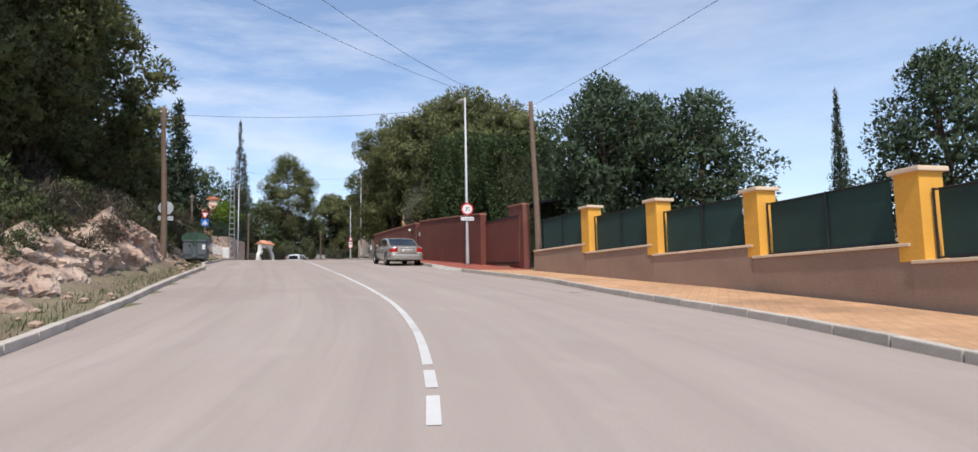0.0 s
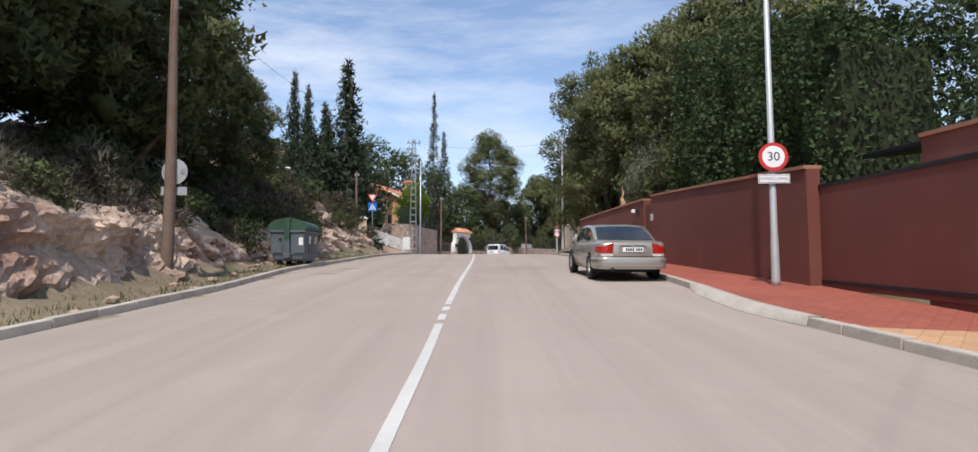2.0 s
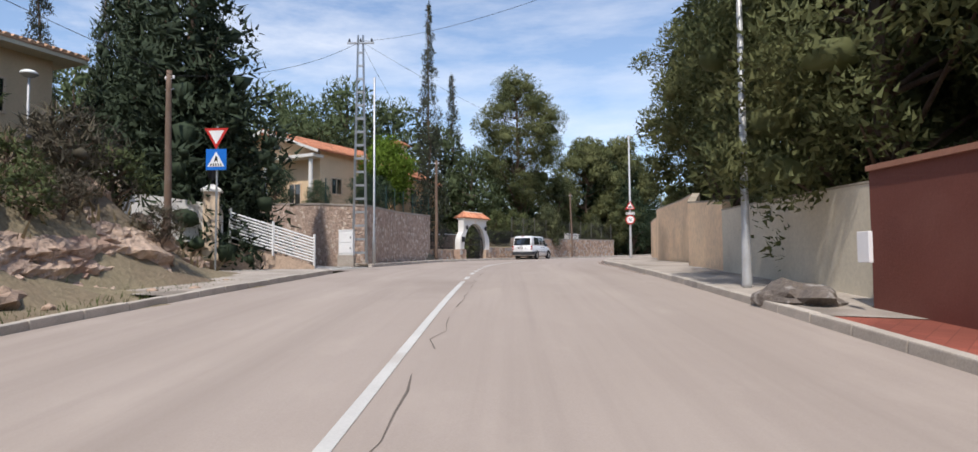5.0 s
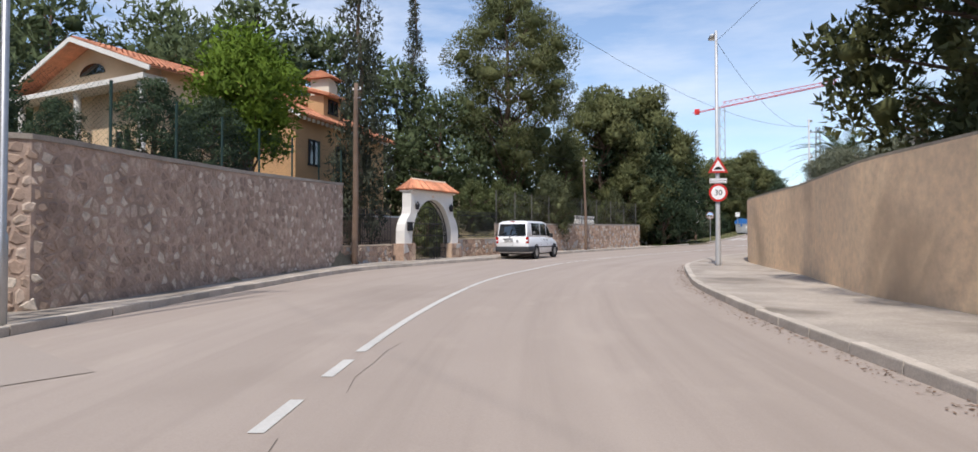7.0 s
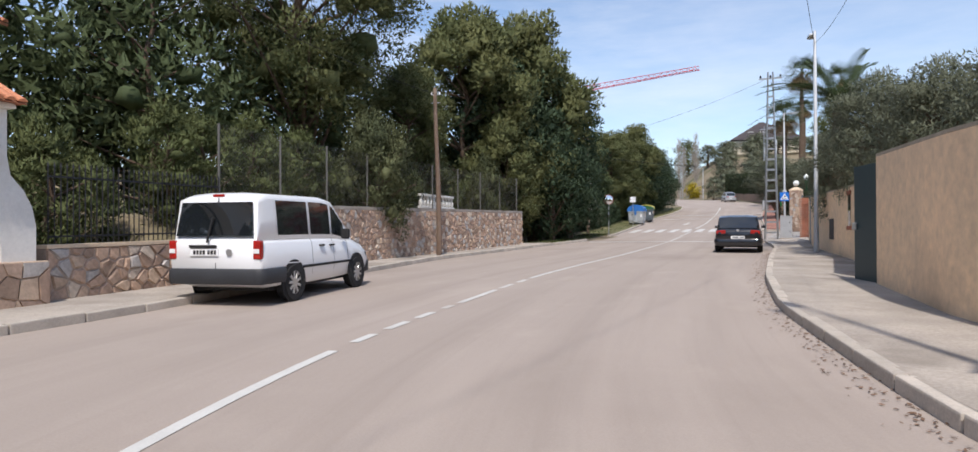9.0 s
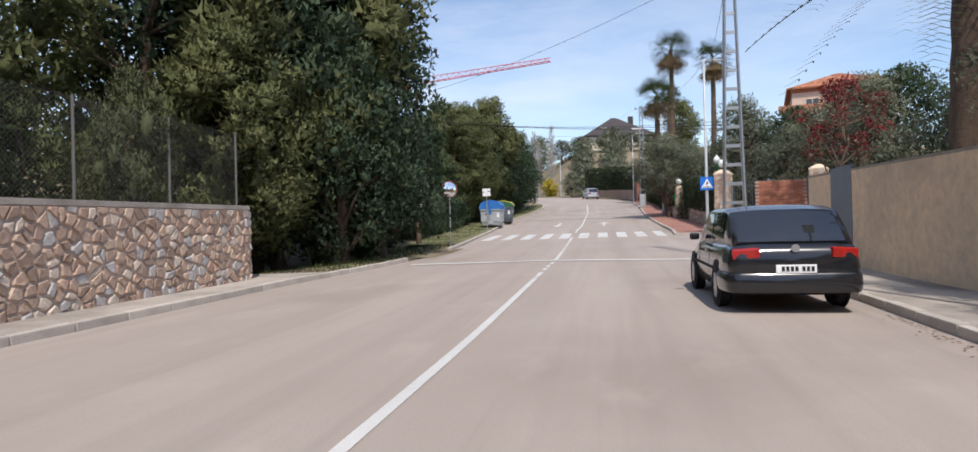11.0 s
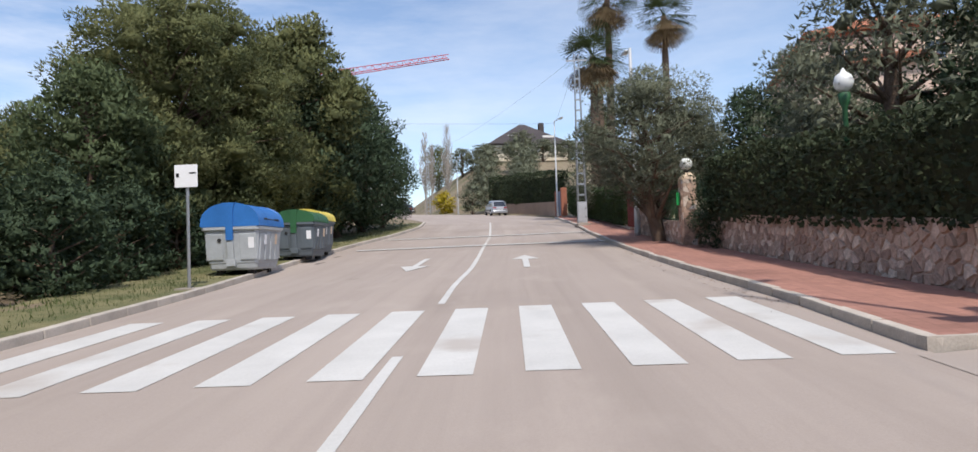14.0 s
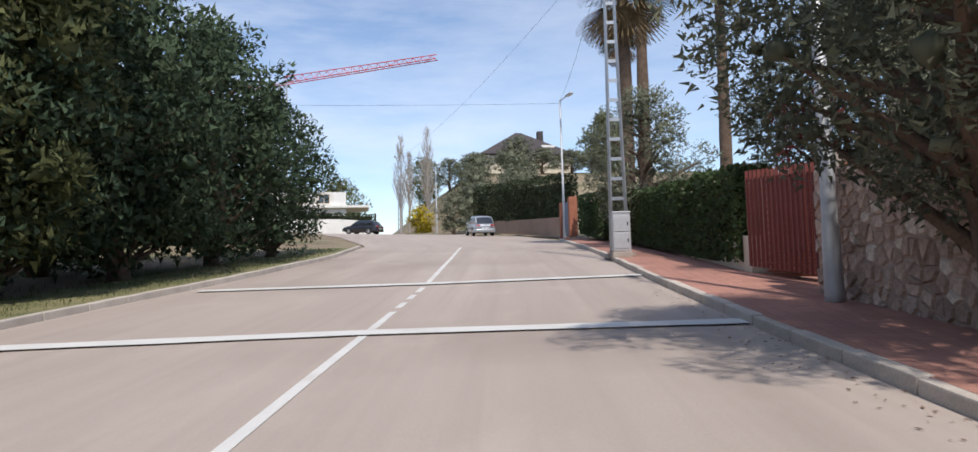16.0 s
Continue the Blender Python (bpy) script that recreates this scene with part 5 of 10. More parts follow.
M["tar"] = material("dark_oil_stain", (0.15, 0.125, 0.105), 0.8, 0.2, 2, 40, 0.2, 0.004)
for k, (x, y, a, b, t) in enumerate(((1.7, 17.0, 0.16, 0.06, 20), (2.1, 16.2, 0.22, 0.07, 30), (2.5, 16.8, 0.14, 0.05, 10), (2.3, 15.5, 0.12, 0.05, 0), (1.4, 18.3, 0.12, 0.05, 40), (-13.2, 33.6, 0.5, 0.12, 60), (-14.0, 36.0, 0.45, 0.1, 60), (-13.6, 34.9, 0.3, 0.08, 70), (-15.2, 39.2, 0.4, 0.1, 70),
                                 (-14.4, 141.4, 0.2, 0.05, 10), (-15.4, 146.8, 0.5, 0.1, 70), (-14.9, 149.0, 0.4, 0.08, 70), (-6.6, 149.8, 0.16, 0.07, 0), (-20.2, 125.6, 0.5, 0.1, 70))):
    blotch("oil_stain", x, y, a, b, t, M["tar"], k, "dark oil stain on the asphalt")


def crack(pts, seed):
    rnd = random.Random(seed)
    p = [(x + rnd.uniform(-0.09, 0.09), y) for x, y in along(pts, 0.3)]
    for k in range(0, len(p) - 9, 12):
        ribbon("crack", p[k:k + 9], 0.010, "thin dark crack in the asphalt", 0.004, M["tar"], 0.012)


crack([(float(centre(y)) + 0.28, y) for y in np.arange(40, 72, 1.0)], 3)
crack([(float(centre(y)) + 0.1, y) for y in np.arange(75.5, 78, 1.0)], 4)
crack([(-19.4, 84.5), (-17.8, 88), (-17.4, 94)], 5)


def litter(name, y0, y1, side, off, wide, number, seed, label):
    """Fallen leaves and twigs along a kerb."""
    rnd = np.random.default_rng(seed)
    y = rnd.uniform(y0, y1, number)
    x = side(y) + off + rnd.normal(0, wide, number)
    z = road_z(x, y) + 0.012
    v = []
    for a, b, c in zip(x, y, z):
        t, s = rnd.uniform(0, 6.28), rnd.uniform(0.012, 0.032)
        u, w = np.array((math.cos(t), math.sin(t), 0.1)), np.array((-math.sin(t), math.cos(t), rnd.uniform(-0.4, 0.4)))
        p = np.array((a, b, c))
        v += [p - u * s, p + w * s * 0.45, p + u * s, p - w * s * 0.45]
    ob = new(name, blade_mesh(name, np.array(v), M["dry_leaf"]))
    tagged(ob, label, "leaves", "", "stuff")


litter("leaf_litter", 62, 108, right, -0.12, 0.12, 2600, 1, "fallen brown leaves along the kerb")
litter("leaf_litter", 133, 156, right, -0.15, 0.2, 700, 2, "fallen brown leaves along the kerb")
litter("leaf_litter", 63, 112, right, 1.7, 0.5, 700, 3, "dry leaves strewn on the pavement")


# ---- street furniture ----
def text_mesh(body, size, mat, parent, m, name="lettering"):
    cu = bpy.data.curves.new("lettering", "FONT")
    cu.body, cu.size, cu.align_x, cu.align_y, cu.extrude = body, size, "CENTER", "CENTER", 0.001
    tmp = bpy.data.objects.new("lettering", cu)
    scene.collection.objects.link(tmp)
    me = bpy.data.meshes.new_from_object(tmp.evaluated_get(bpy.context.evaluated_depsgraph_get()))
    bpy.data.objects.remove(tmp)
    ob = link_mesh(name, me, mat, parent)
    ob.matrix_basis = m
    return ob




def disc(bm, r, y0, y1, z, n=32):
    rod(bm, (0, y0, z), (0, y1, z), r, n=n)
    return bm


def limit_sign(t, z, r=0.3, y=-0.07):
    """Round speed-limit sign that faces -y of its thing."""
    bm = bmesh.new()
    disc(bm, r, y, y - 0.02, z)
    s = part("limit_sign", bm, M["sign_red"], t, "round red-rimmed speed limit sign")
    bm = bmesh.new()
    disc(bm, r * 0.76, y - 0.018, y - 0.023, z)
    part("sign_face", bm, M["sign_white"], s)
    text_mesh("30", r * 0.88, M["sign_black"], s, pose(0, y - 0.0255, z - 0.005, 90, 0, 0))
    bm = bmesh.new()
    box(bm, (0.04, 0.06, r * 1.2), (0, y + 0.03, z))
    part("bracket", bm, M["metal"], s)
    return s


def plate_sign(t, z, w, h, words="", y=-0.07):
    bm = bmesh.new()
    box(bm, (w, 0.015, h), (0, y - 0.008, z), bevel=0.004)
    s = part("plate_sign", bm, M["sign_white"], t, "small white rectangular plate")
    bm = bmesh.new()
    for dx, dz, sx, sz in ((0, h / 2 - 0.02, w - 0.03, 0.01), (0, -h / 2 + 0.02, w - 0.03, 0.01), (w / 2 - 0.02, 0, 0.01, h - 0.03), (-w / 2 + 0.02, 0, 0.01, h - 0.03)):
        box(bm, (sx, 0.004, sz), (dx, y - 0.017, z + dz))
    part("border", bm, M["sign_black"], s)
    if words:
        text_mesh(words, h * 0.42, M["sign_black"], s, pose(0, y - 0.0185, z - 0.004, 90, 0, 0) @ Matrix.Diagonal((min(1, w * 0.86 / (len(words) * h * 0.42 * 0.6)), 1, 1, 1)))
    else:
        bm = bmesh.new()
        rnd = random.Random(3)
        u = -w / 2 + 0.06
        while u < w / 2 - 0.08:
            k = rnd.uniform(0.02, 0.05)
            box(bm, (k, 0.004, h * 0.32), (u + k / 2, y - 0.017, z))
            u += k + 0.014
        part("bars", bm, M["sign_black"], s)
    return s


def warning_sign(t, z, side=0.62, y=-0.07, hump=True, flip=False, mat=None):
    k = -1 if flip else 1
    def tri(bm, s, d0, d1):
        o = [(0, s * 0.577 * k), (s / 2, -s * 0.289 * k), (-s / 2, -s * 0.289 * k)]
        prism(bm, o, abs(d1 - d0), Matrix.Translation((0, (d0 + d1) / 2, z)))
    bm = bmesh.new()
    tri(bm, side, y, y - 0.02)
    s = part("warning_sign", bm, M["sign_red"], t, "red-rimmed triangular sign")
    bm = bmesh.new()
    tri(bm, side * 0.66, y - 0.015, y - 0.024)
    part("sign_face", bm, M["sign_white"], s)
    if hump:
        bm = bmesh.new()
        prism(bm, [(-0.13, -0.08), (0.13, -0.08), (0.13, -0.055), (0.07, 0.0), (0, 0.02), (-0.07, 0.0), (-0.13, -0.055)], 0.006, Matrix.Translation((0, y - 0.026, z)))
        part("symbol", bm, M["sign_black"], s)
    return s


def crossing_sign(t, z, size=0.6, y=-0.06):
    bm = bmesh.new()
    box(bm, (size, 0.02, size), (0, y - 0.01, z), bevel=0.006)
    s = part("crossing_sign", bm, M["sign_blue"], t, "square blue crossing sign with a white triangle")
    bm = bmesh.new()
    prism(bm, [(0, size * 0.38), (size * 0.42, -size * 0.34), (-size * 0.42, -size * 0.34)], 0.008, Matrix.Translation((0, y - 0.022, z)))
    part("triangle", bm, M["sign_white"], s)
    bm = bmesh.new()
    for k in range(5):
        box(bm, (size * 0.055, 0.006, size * 0.13), (-size * 0.24 + k * size * 0.12, y - 0.029, z - size * 0.255), (0, 18 - 9 * k, 0))
    prism(bm, [(-0.02 * size, size * 0.16), (0.06 * size, size * 0.14), (0.09 * size, -size * 0.15), (0.02 * size, -size * 0.03), (-0.11 * size, -size * 0.15), (-0.05 * size, size * 0.02)], 0.006, Matrix.Translation((0, y - 0.029, z)))
    part("symbol", bm, M["sign_black"], s)
    return s


def street_lamp(x, y, turn, height, arm=1.0, label="tall grey steel street lamp with a flat head", base=None, r=0.075):
    z = (rz(x, y) + KERB) if base is None else base
    t = thing("street_lamp", label, "street lamp", x, y, z, turn)
    bm = bmesh.new()
    lathe(bm, [(r * 1.25, -0.05), (r * 1.25, 0.1), (r * 1.1, 1.0), (r, 1.05), (r * 0.62, height), (0.01, height + 0.02)], 14)
    part("pole", bm, M["pole_paint"], t, smooth=True)
    bm = bmesh.new()
    rod(bm, (0, 0, height - 0.06), (-arm, 0, height + 0.02), 0.03, 0.025, 8)
    part("arm", bm, M["pole_paint"], t)
    bm = bmesh.new()
    box(bm, (0.62, 0.24, 0.1), (-arm - 0.2, 0, height + 0.03), (0, 4, 0), bevel=0.035)
    h = part("lamp_head", bm, M["sign_back"], t, "flat grey lamp head")
    bm = bmesh.new()
    box(bm, (0.4, 0.18, 0.03), (-arm - 0.2, 0, height - 0.03), (0, 4, 0), bevel=0.01)
    part("lens", bm, M["lamp_glass"], h)
    return t


def globe_lamp(x, y, z, height):
    t = thing("street_lamp", "short lamp post with a domed white head", "street lamp", x, y, z)
    bm = bmesh.new()
    lathe(bm, [(0.075, -0.05), (0.075, 0.5), (0.05, 0.6), (0.04, height), (0.02, height + 0.02)], 12)
    part("pole", bm, M["pole_paint"], t, smooth=True)
    bm = bmesh.new()
    lathe(bm, [(0.04, height), (0.16, height + 0.04), (0.2, height + 0.1), (0.26, height + 0.11)], 18)
    part("bowl", bm, M["sign_back"], t, smooth=True)
    bm = bmesh.new()
    lathe(bm, [(0.26, height + 0.11), (0.24, height + 0.18), (0.15, height + 0.24), (0.02, height + 0.26)], 18)
    part("dome", bm, M["lamp_glass"], t, "white domed lamp head", smooth=True)
    return t


def wood_pole(x, y, base, height, lean=(0, 0), r=0.13, label="weathered wooden utility pole"):
    t = thing("utility_pole", label, "pole", x, y, base)
    bm = bmesh.new()
    rings = []
    for k in range(11):
        f = k / 10
        rr = r * (1 - 0.4 * f)
        c = Vector((lean[0] * f + 0.03 * math.sin(f * 5), lean[1] * f, -0.3 + (height + 0.3) * f))
        rings.append([c + Vector((rr * math.cos(a), rr * math.sin(a), 0)) for a in np.linspace(0, 2 * math.pi, 11)[:-1]])
    loft(bm, rings)
    part("shaft", bm, M["pole_wood"], t, smooth=True)
    bm = bmesh.new()
    for k in (0.25, 0.55):
        rod(bm, (lean[0] - 0.16, lean[1], height - k), (lean[0] + 0.16, lean[1], height - k), 0.018, n=6)
    part("bracket", bm, M["metal"], t)
    bm = bmesh.new()
    for s in (-1, 1):
        lathe(bm, [(0.02, 0), (0.035, 0.02), (0.03, 0.08), (0.01, 0.1)], 8, (lean[0] + 0.15 * s, lean[1], height - 0.25))
    part("insulator", bm, M["sign_white"], t)
    return t


def lattice_tower(x, y, base, height, turn=0.0, w0=0.62, w1=0.22, depth=0.75, label="grey steel lattice power mast"):
    """A mast of two steel channels with cross plates, and the arms on its top."""
    t = thing("lattice_mast", label, "mast", x, y, base, turn)
    for s in (-1, 1):
        bm = bmesh.new()
        rod(bm, (s * w0 / 2, 0, -0.2), (s * w1 / 2, 0, height), 0.06, 0.045, 4)
        part("upright", bm, M["metal"], t)
    n = int(height / 0.62)
    for k in range(n):
        z = 0.5 + k * (height - 0.7) / n
        w = w0 + (w1 - w0) * z / height
        bm = bmesh.new()
        box(bm, (w, 0.03, 0.1), (0, 0, z))
        part("rung", bm, M["metal"], t)
    bm = bmesh.new()
    box(bm, (1.2, 0.07, 0.08), (0, 0, height - 0.35))
    part("cross_arm", bm, M["metal"], t)
    for s in (-0.5, 0, 0.5):
        bm = bmesh.new()
        lathe(bm, [(0.03, 0), (0.05, 0.03), (0.045, 0.12), (0.015, 0.16)], 8, (s, 0, height - 0.31))
        part("insulator", bm, M["iron"], t)
    bm = bmesh.new()
    box(bm, (0.85, 0.7, 0.14), (0, 0, -0.02), bevel=0.02)
    part("footing", bm, M["concrete"], t)
    return t


def cabinet(x, y, base, turn, w, d, h, mat, label, plinth=0.45):
    t = thing("electric_cabinet", label, "cabinet", x, y, base, turn)
    bm = bmesh.new()
    box(bm, (w * 1.12, d * 1.15, plinth), (0, 0, plinth / 2 - 0.05), bevel=0.015)
    part("plinth", bm, M["concrete"], t)
    bm = bmesh.new()
    box(bm, (w, d, h - plinth), (0, 0, plinth + (h - plinth) / 2 - 0.04), bevel=0.02)
    part("body", bm, mat, t)
    bm = bmesh.new()
    box(bm, (w * 1.06, d * 1.08, 0.05), (0, 0, h - 0.02), bevel=0.012)
    part("roof", bm, mat, t)
    for k, z in enumerate((0.72, 0.28)):
        bm = bmesh.new()
        box(bm, (w * 0.86, 0.015, (h - plinth) * 0.4), (0, -d / 2 - 0.008, plinth + (h - plinth) * z - 0.04), bevel=0.004)
        dr = part("door", bm, mat, t)
        bm = bmesh.new()
        box(bm, (0.03, 0.03, 0.1), (w * 0.33, -d / 2 - 0.025, plinth + (h - plinth) * z - 0.04), bevel=0.006)
        part("handle", bm, M["iron"], dr)
    return t


def bin_container(x, y, base, turn, body, lid, label, w=1.7, d=1.4, rim=1.2, rise=0.42, mouth=False):
    """A large side-loaded waste container: tapered ribbed body, barrel lid across it, a lifting arm at each end. Its road side is -y."""
    t = thing("waste_container", label, "container", x, y, base, turn, "waste containers")
    bm = bmesh.new()
    rings = []
    for z, k in ((0.1, 0.80), (0.15, 0.84), (rim * 0.22, 0.86), (rim * 0.24, 0.88), (rim - 0.09, 0.97), (rim - 0.07, 1.03), (rim, 1.03)):
        rings.append([(sx * w / 2 * k, sy * d / 2 * k, z) for sx, sy in ((-1, -0.9), (-0.93, -1), (0.93, -1), (1, -0.9), (1, 0.9), (0.93, 1), (-0.93, 1), (-1, 0.9))])
    loft(bm, rings)
    part("body", bm, body, t)
    slope = math.degrees(math.atan2(0.09 * d / 2, rim * 0.7))
    for s in (-0.66, -0.22, 0.22, 0.66):
        bm = bmesh.new()
        box(bm, (w * 0.15, 0.05, rim * 0.6), (s * w / 2 * 0.92, -d / 2 * 0.925, rim * 0.58), (slope, 0, 0), bevel=0.018)
        part("rib", bm, body, t)
    for s in (-1, 1):
        for yy in (-0.3, 0.3):
            bm = bmesh.new()
            box(bm, (0.05, d * 0.3, rim * 0.56), (s * w / 2 * 0.925, yy * d, rim * 0.58), (0, s * slope, 0), bevel=0.02)
            part("end_panel", bm, body, t)
        bm = bmesh.new()
        box(bm, (0.08, 0.17, rim * 0.46), (s * (w / 2 * 0.95 + 0.03), 0, rim * 0.5), (0, s * slope, 0), bevel=0.015)
        box(bm, (0.14, 0.24, 0.18), (s * (w / 2 * 0.90 + 0.03), 0, rim * 0.24), bevel=0.02)
        part("lift_socket", bm, body, t)
        bm = bmesh.new()
        prism(bm, [(-0.085, rim * 0.72), (0.085, rim * 0.72), (0.10, rim + rise * 0.7), (0.15, rim + rise * 1.02), (-0.15, rim + rise * 1.02), (-0.10, rim + rise * 0.7)], 0.07, Matrix.Translation((s * (w / 2 + 0.035), 0, 0)) @ pose(0, 0, 0, 0, 0, 90))
        part("lift_arm", bm, lid, t)
        # Raised black disc stands for the shaded hole beside the arm.
        bm = bmesh.new()
        rod(bm, (s * (w / 2 * 0.95), d * 0.2, rim * 0.72), (s * (w / 2 * 0.95 + 0.035), d * 0.2, rim * 0.72), 0.05, n=12)
        part("socket_hole", bm, M["rubber"], t)
    bm = bmesh.new()
    rings = []
    for sx in (-1.03, -0.94, -0.93, -0.3, -0.29, 0.29, 0.3, 0.93, 0.94, 1.03):
        k = 1.0 if abs(sx) > 0.935 else (0.975 if abs(sx) > 0.295 else 0.985)
        arch = [(sx * w / 2, -math.cos(a) * d / 2 * 1.05 * k, rim + 0.02 + math.sin(a) ** 0.75 * rise * k) for a in np.linspace(0, math.pi, 15)]
        rings.append(arch + [(sx * w / 2, d / 2 * 0.95, rim + 0.006), (sx * w / 2, -d / 2 * 0.95, rim + 0.006)])
    loft(bm, rings)
    ld = part("lid", bm, lid, t, "barrel-shaped plastic lid", smooth=True)
    ld.data.set_sharp_from_angle(angle=0.5)
    if mouth:
        # Black block on the lid stands for the slot's shaded inside.
        bm = bmesh.new()
        box(bm, (w * 0.62, 0.12, 0.24), (0.06, -d / 2 * 0.86, rim + 0.25), (-38, 0, 0), bevel=0.02)
        part("mouth", bm, M["rubber"], ld, "black block for the shaded paper slot")
    for sx in (-0.75, 0.75):
        for sy in (-0.7, 0.7):
            bm = bmesh.new()
            box(bm, (0.2, 0.16, 0.14), (sx * w / 2 * 0.8, sy * d / 2 * 0.8, 0.06), bevel=0.02)
            part("foot", bm, M["rubber"], t)
    for u, z, a, b, m in ((-0.4, 0.72, 0.15, 0.26, M["sign_white"]), (0.45, 0.74, 0.15, 0.28, M["cap"])):
        bm = bmesh.new()
        box(bm, (a, 0.008, b), (u * w / 2, -d / 2 * 0.935 - 0.03, z * rim), (slope, 0, 0))
        part("sticker", bm, m, t)
    bm = bmesh.new()
    box(bm, (0.008, 0.15, 0.27), (-w / 2 * 0.95 - 0.012, -d * 0.36, rim * 0.66), (0, -slope, 0))
    part("sticker", bm, M["sign_white"], t)
    return t


def iron_rails(name, pts, height, label, step=0.13, base=0.0, mat=None, r=0.011, spear=True, group=""):
    """Upright bars between two rails along points (x, y, z)."""
    p = along(pts, step)
    t = thing(name, label, "railing", p[0, 0], p[0, 1], p[0, 2], group=group)
    o = p[0]
    for zz in (base + 0.12, base + height - 0.16):
        bm = bmesh.new()
        nn = normals_of([tuple(q) for q in p])
        loft(bm, [[(q[0] - o[0] + n[0] * a, q[1] - o[1] + n[1] * a, q[2] - o[2] + zz + b) for a, b in ((-0.015, -0.015), (0.015, -0.015), (0.015, 0.015), (-0.015, 0.015))] for q, n in zip(p, nn)])
        part("rail", bm, mat or M["iron"], t)
    me = None
    for q in p:
        if me is None:
            bm = bmesh.new()
            rod(bm, (0, 0, base), (0, 0, base + height), r, n=5)
            if spear:
                rod(bm, (0, 0, base + height), (0, 0, base + height + 0.09), r * 2, 0.001, 4)
            me = bpy.data.meshes.new("bar")
            bm.to_mesh(me)
            bm.free()
            me.materials.append(mat or M["iron"])
        ob = new("bar", me)
        ob.parent = t
        ob.location = (q[0] - o[0], q[1] - o[1], q[2] - o[2])
    return t


def mesh_fence(name, pts, height, label, mat, step=2.4, wire=0.12):
    """Posts with diamond wire between them, along points (x, y, z)."""
    p = along(pts, step)
    o = p[0]
    t = thing(name, label, "fence", *o)
    for q in p:
        bm = bmesh.new()
        rod(bm, (0, 0, -0.1), (0, 0, height), 0.028, n=8)
        part("post", bm, mat, t).location = tuple(q - o)
    v, f = [], []
    for a, b in zip(p, p[1:]):
        a, b = a - o, b - o
        ln = float(np.linalg.norm(b - a))
        n = int((ln + height) / wire)
        for k in range(n):
            for s in (1, -1):
                u0, u1 = k * wire - height, k * wire
                h0, h1 = 0.0, height
                if u0 < 0:
                    h0 -= u0
                    u0 = 0
                if u1 > ln:
                    h1 -= u1 - ln
                    u1 = ln
                if u1 - u0 < 0.02:
                    continue
                e0, e1 = a + (b - a) * u0 / ln, a + (b - a) * u1 / ln
                if s < 0:
                    h0, h1 = height - h0, height - h1
                c0, c1 = np.array((*e0[:2], e0[2] + h0)), np.array((*e1[:2], e1[2] + h1))
                i = len(v)
                w = np.array((0, 0, 0.0026))
                v += [tuple(c0 - w), tuple(c0 + w), tuple(c1 + w), tuple(c1 - w)]
                f.append((i, i + 1, i + 2, i + 3))
    me = bpy.data.meshes.new("wire")
    me.from_pydata(v, [], f)
    link_mesh("wire", me, mat, t)
    return t


def cable(pts, sag, r=0.0075, label="thin black overhead power cable"):
    """A hanging cable from place to place."""
    cu = bpy.data.curves.new("cable", "CURVE")
    cu.dimensions, cu.bevel_depth, cu.bevel_resolution = "3D", r, 0
    for a, b in zip(pts, pts[1:]):
        a, b = Vector(a), Vector(b)
        sp = cu.splines.new("POLY")
        sp.points.add(16)
        for k in range(17):
            f = k / 16
            q = a.lerp(b, f)
            sp.points[k].co = (q.x, q.y, q.z - sag * 4 * f * (1 - f), 1)
    cu.materials.append(M["cable"])
    tmp = bpy.data.objects.new("cable", cu)
    scene.collection.objects.link(tmp)
    me = bpy.data.meshes.new_from_object(tmp.evaluated_get(bpy.context.evaluated_depsgraph_get()))
    bpy.data.objects.remove(tmp)
    ob = new("overhead_cable", me)
    return tagged(ob, label, "cable")


# ---- cars ----
def open_ends(bm):
    bmesh.ops.delete(bm, geom=[f for f in bm.faces if len(f.verts) > 4], context="FACES_ONLY")


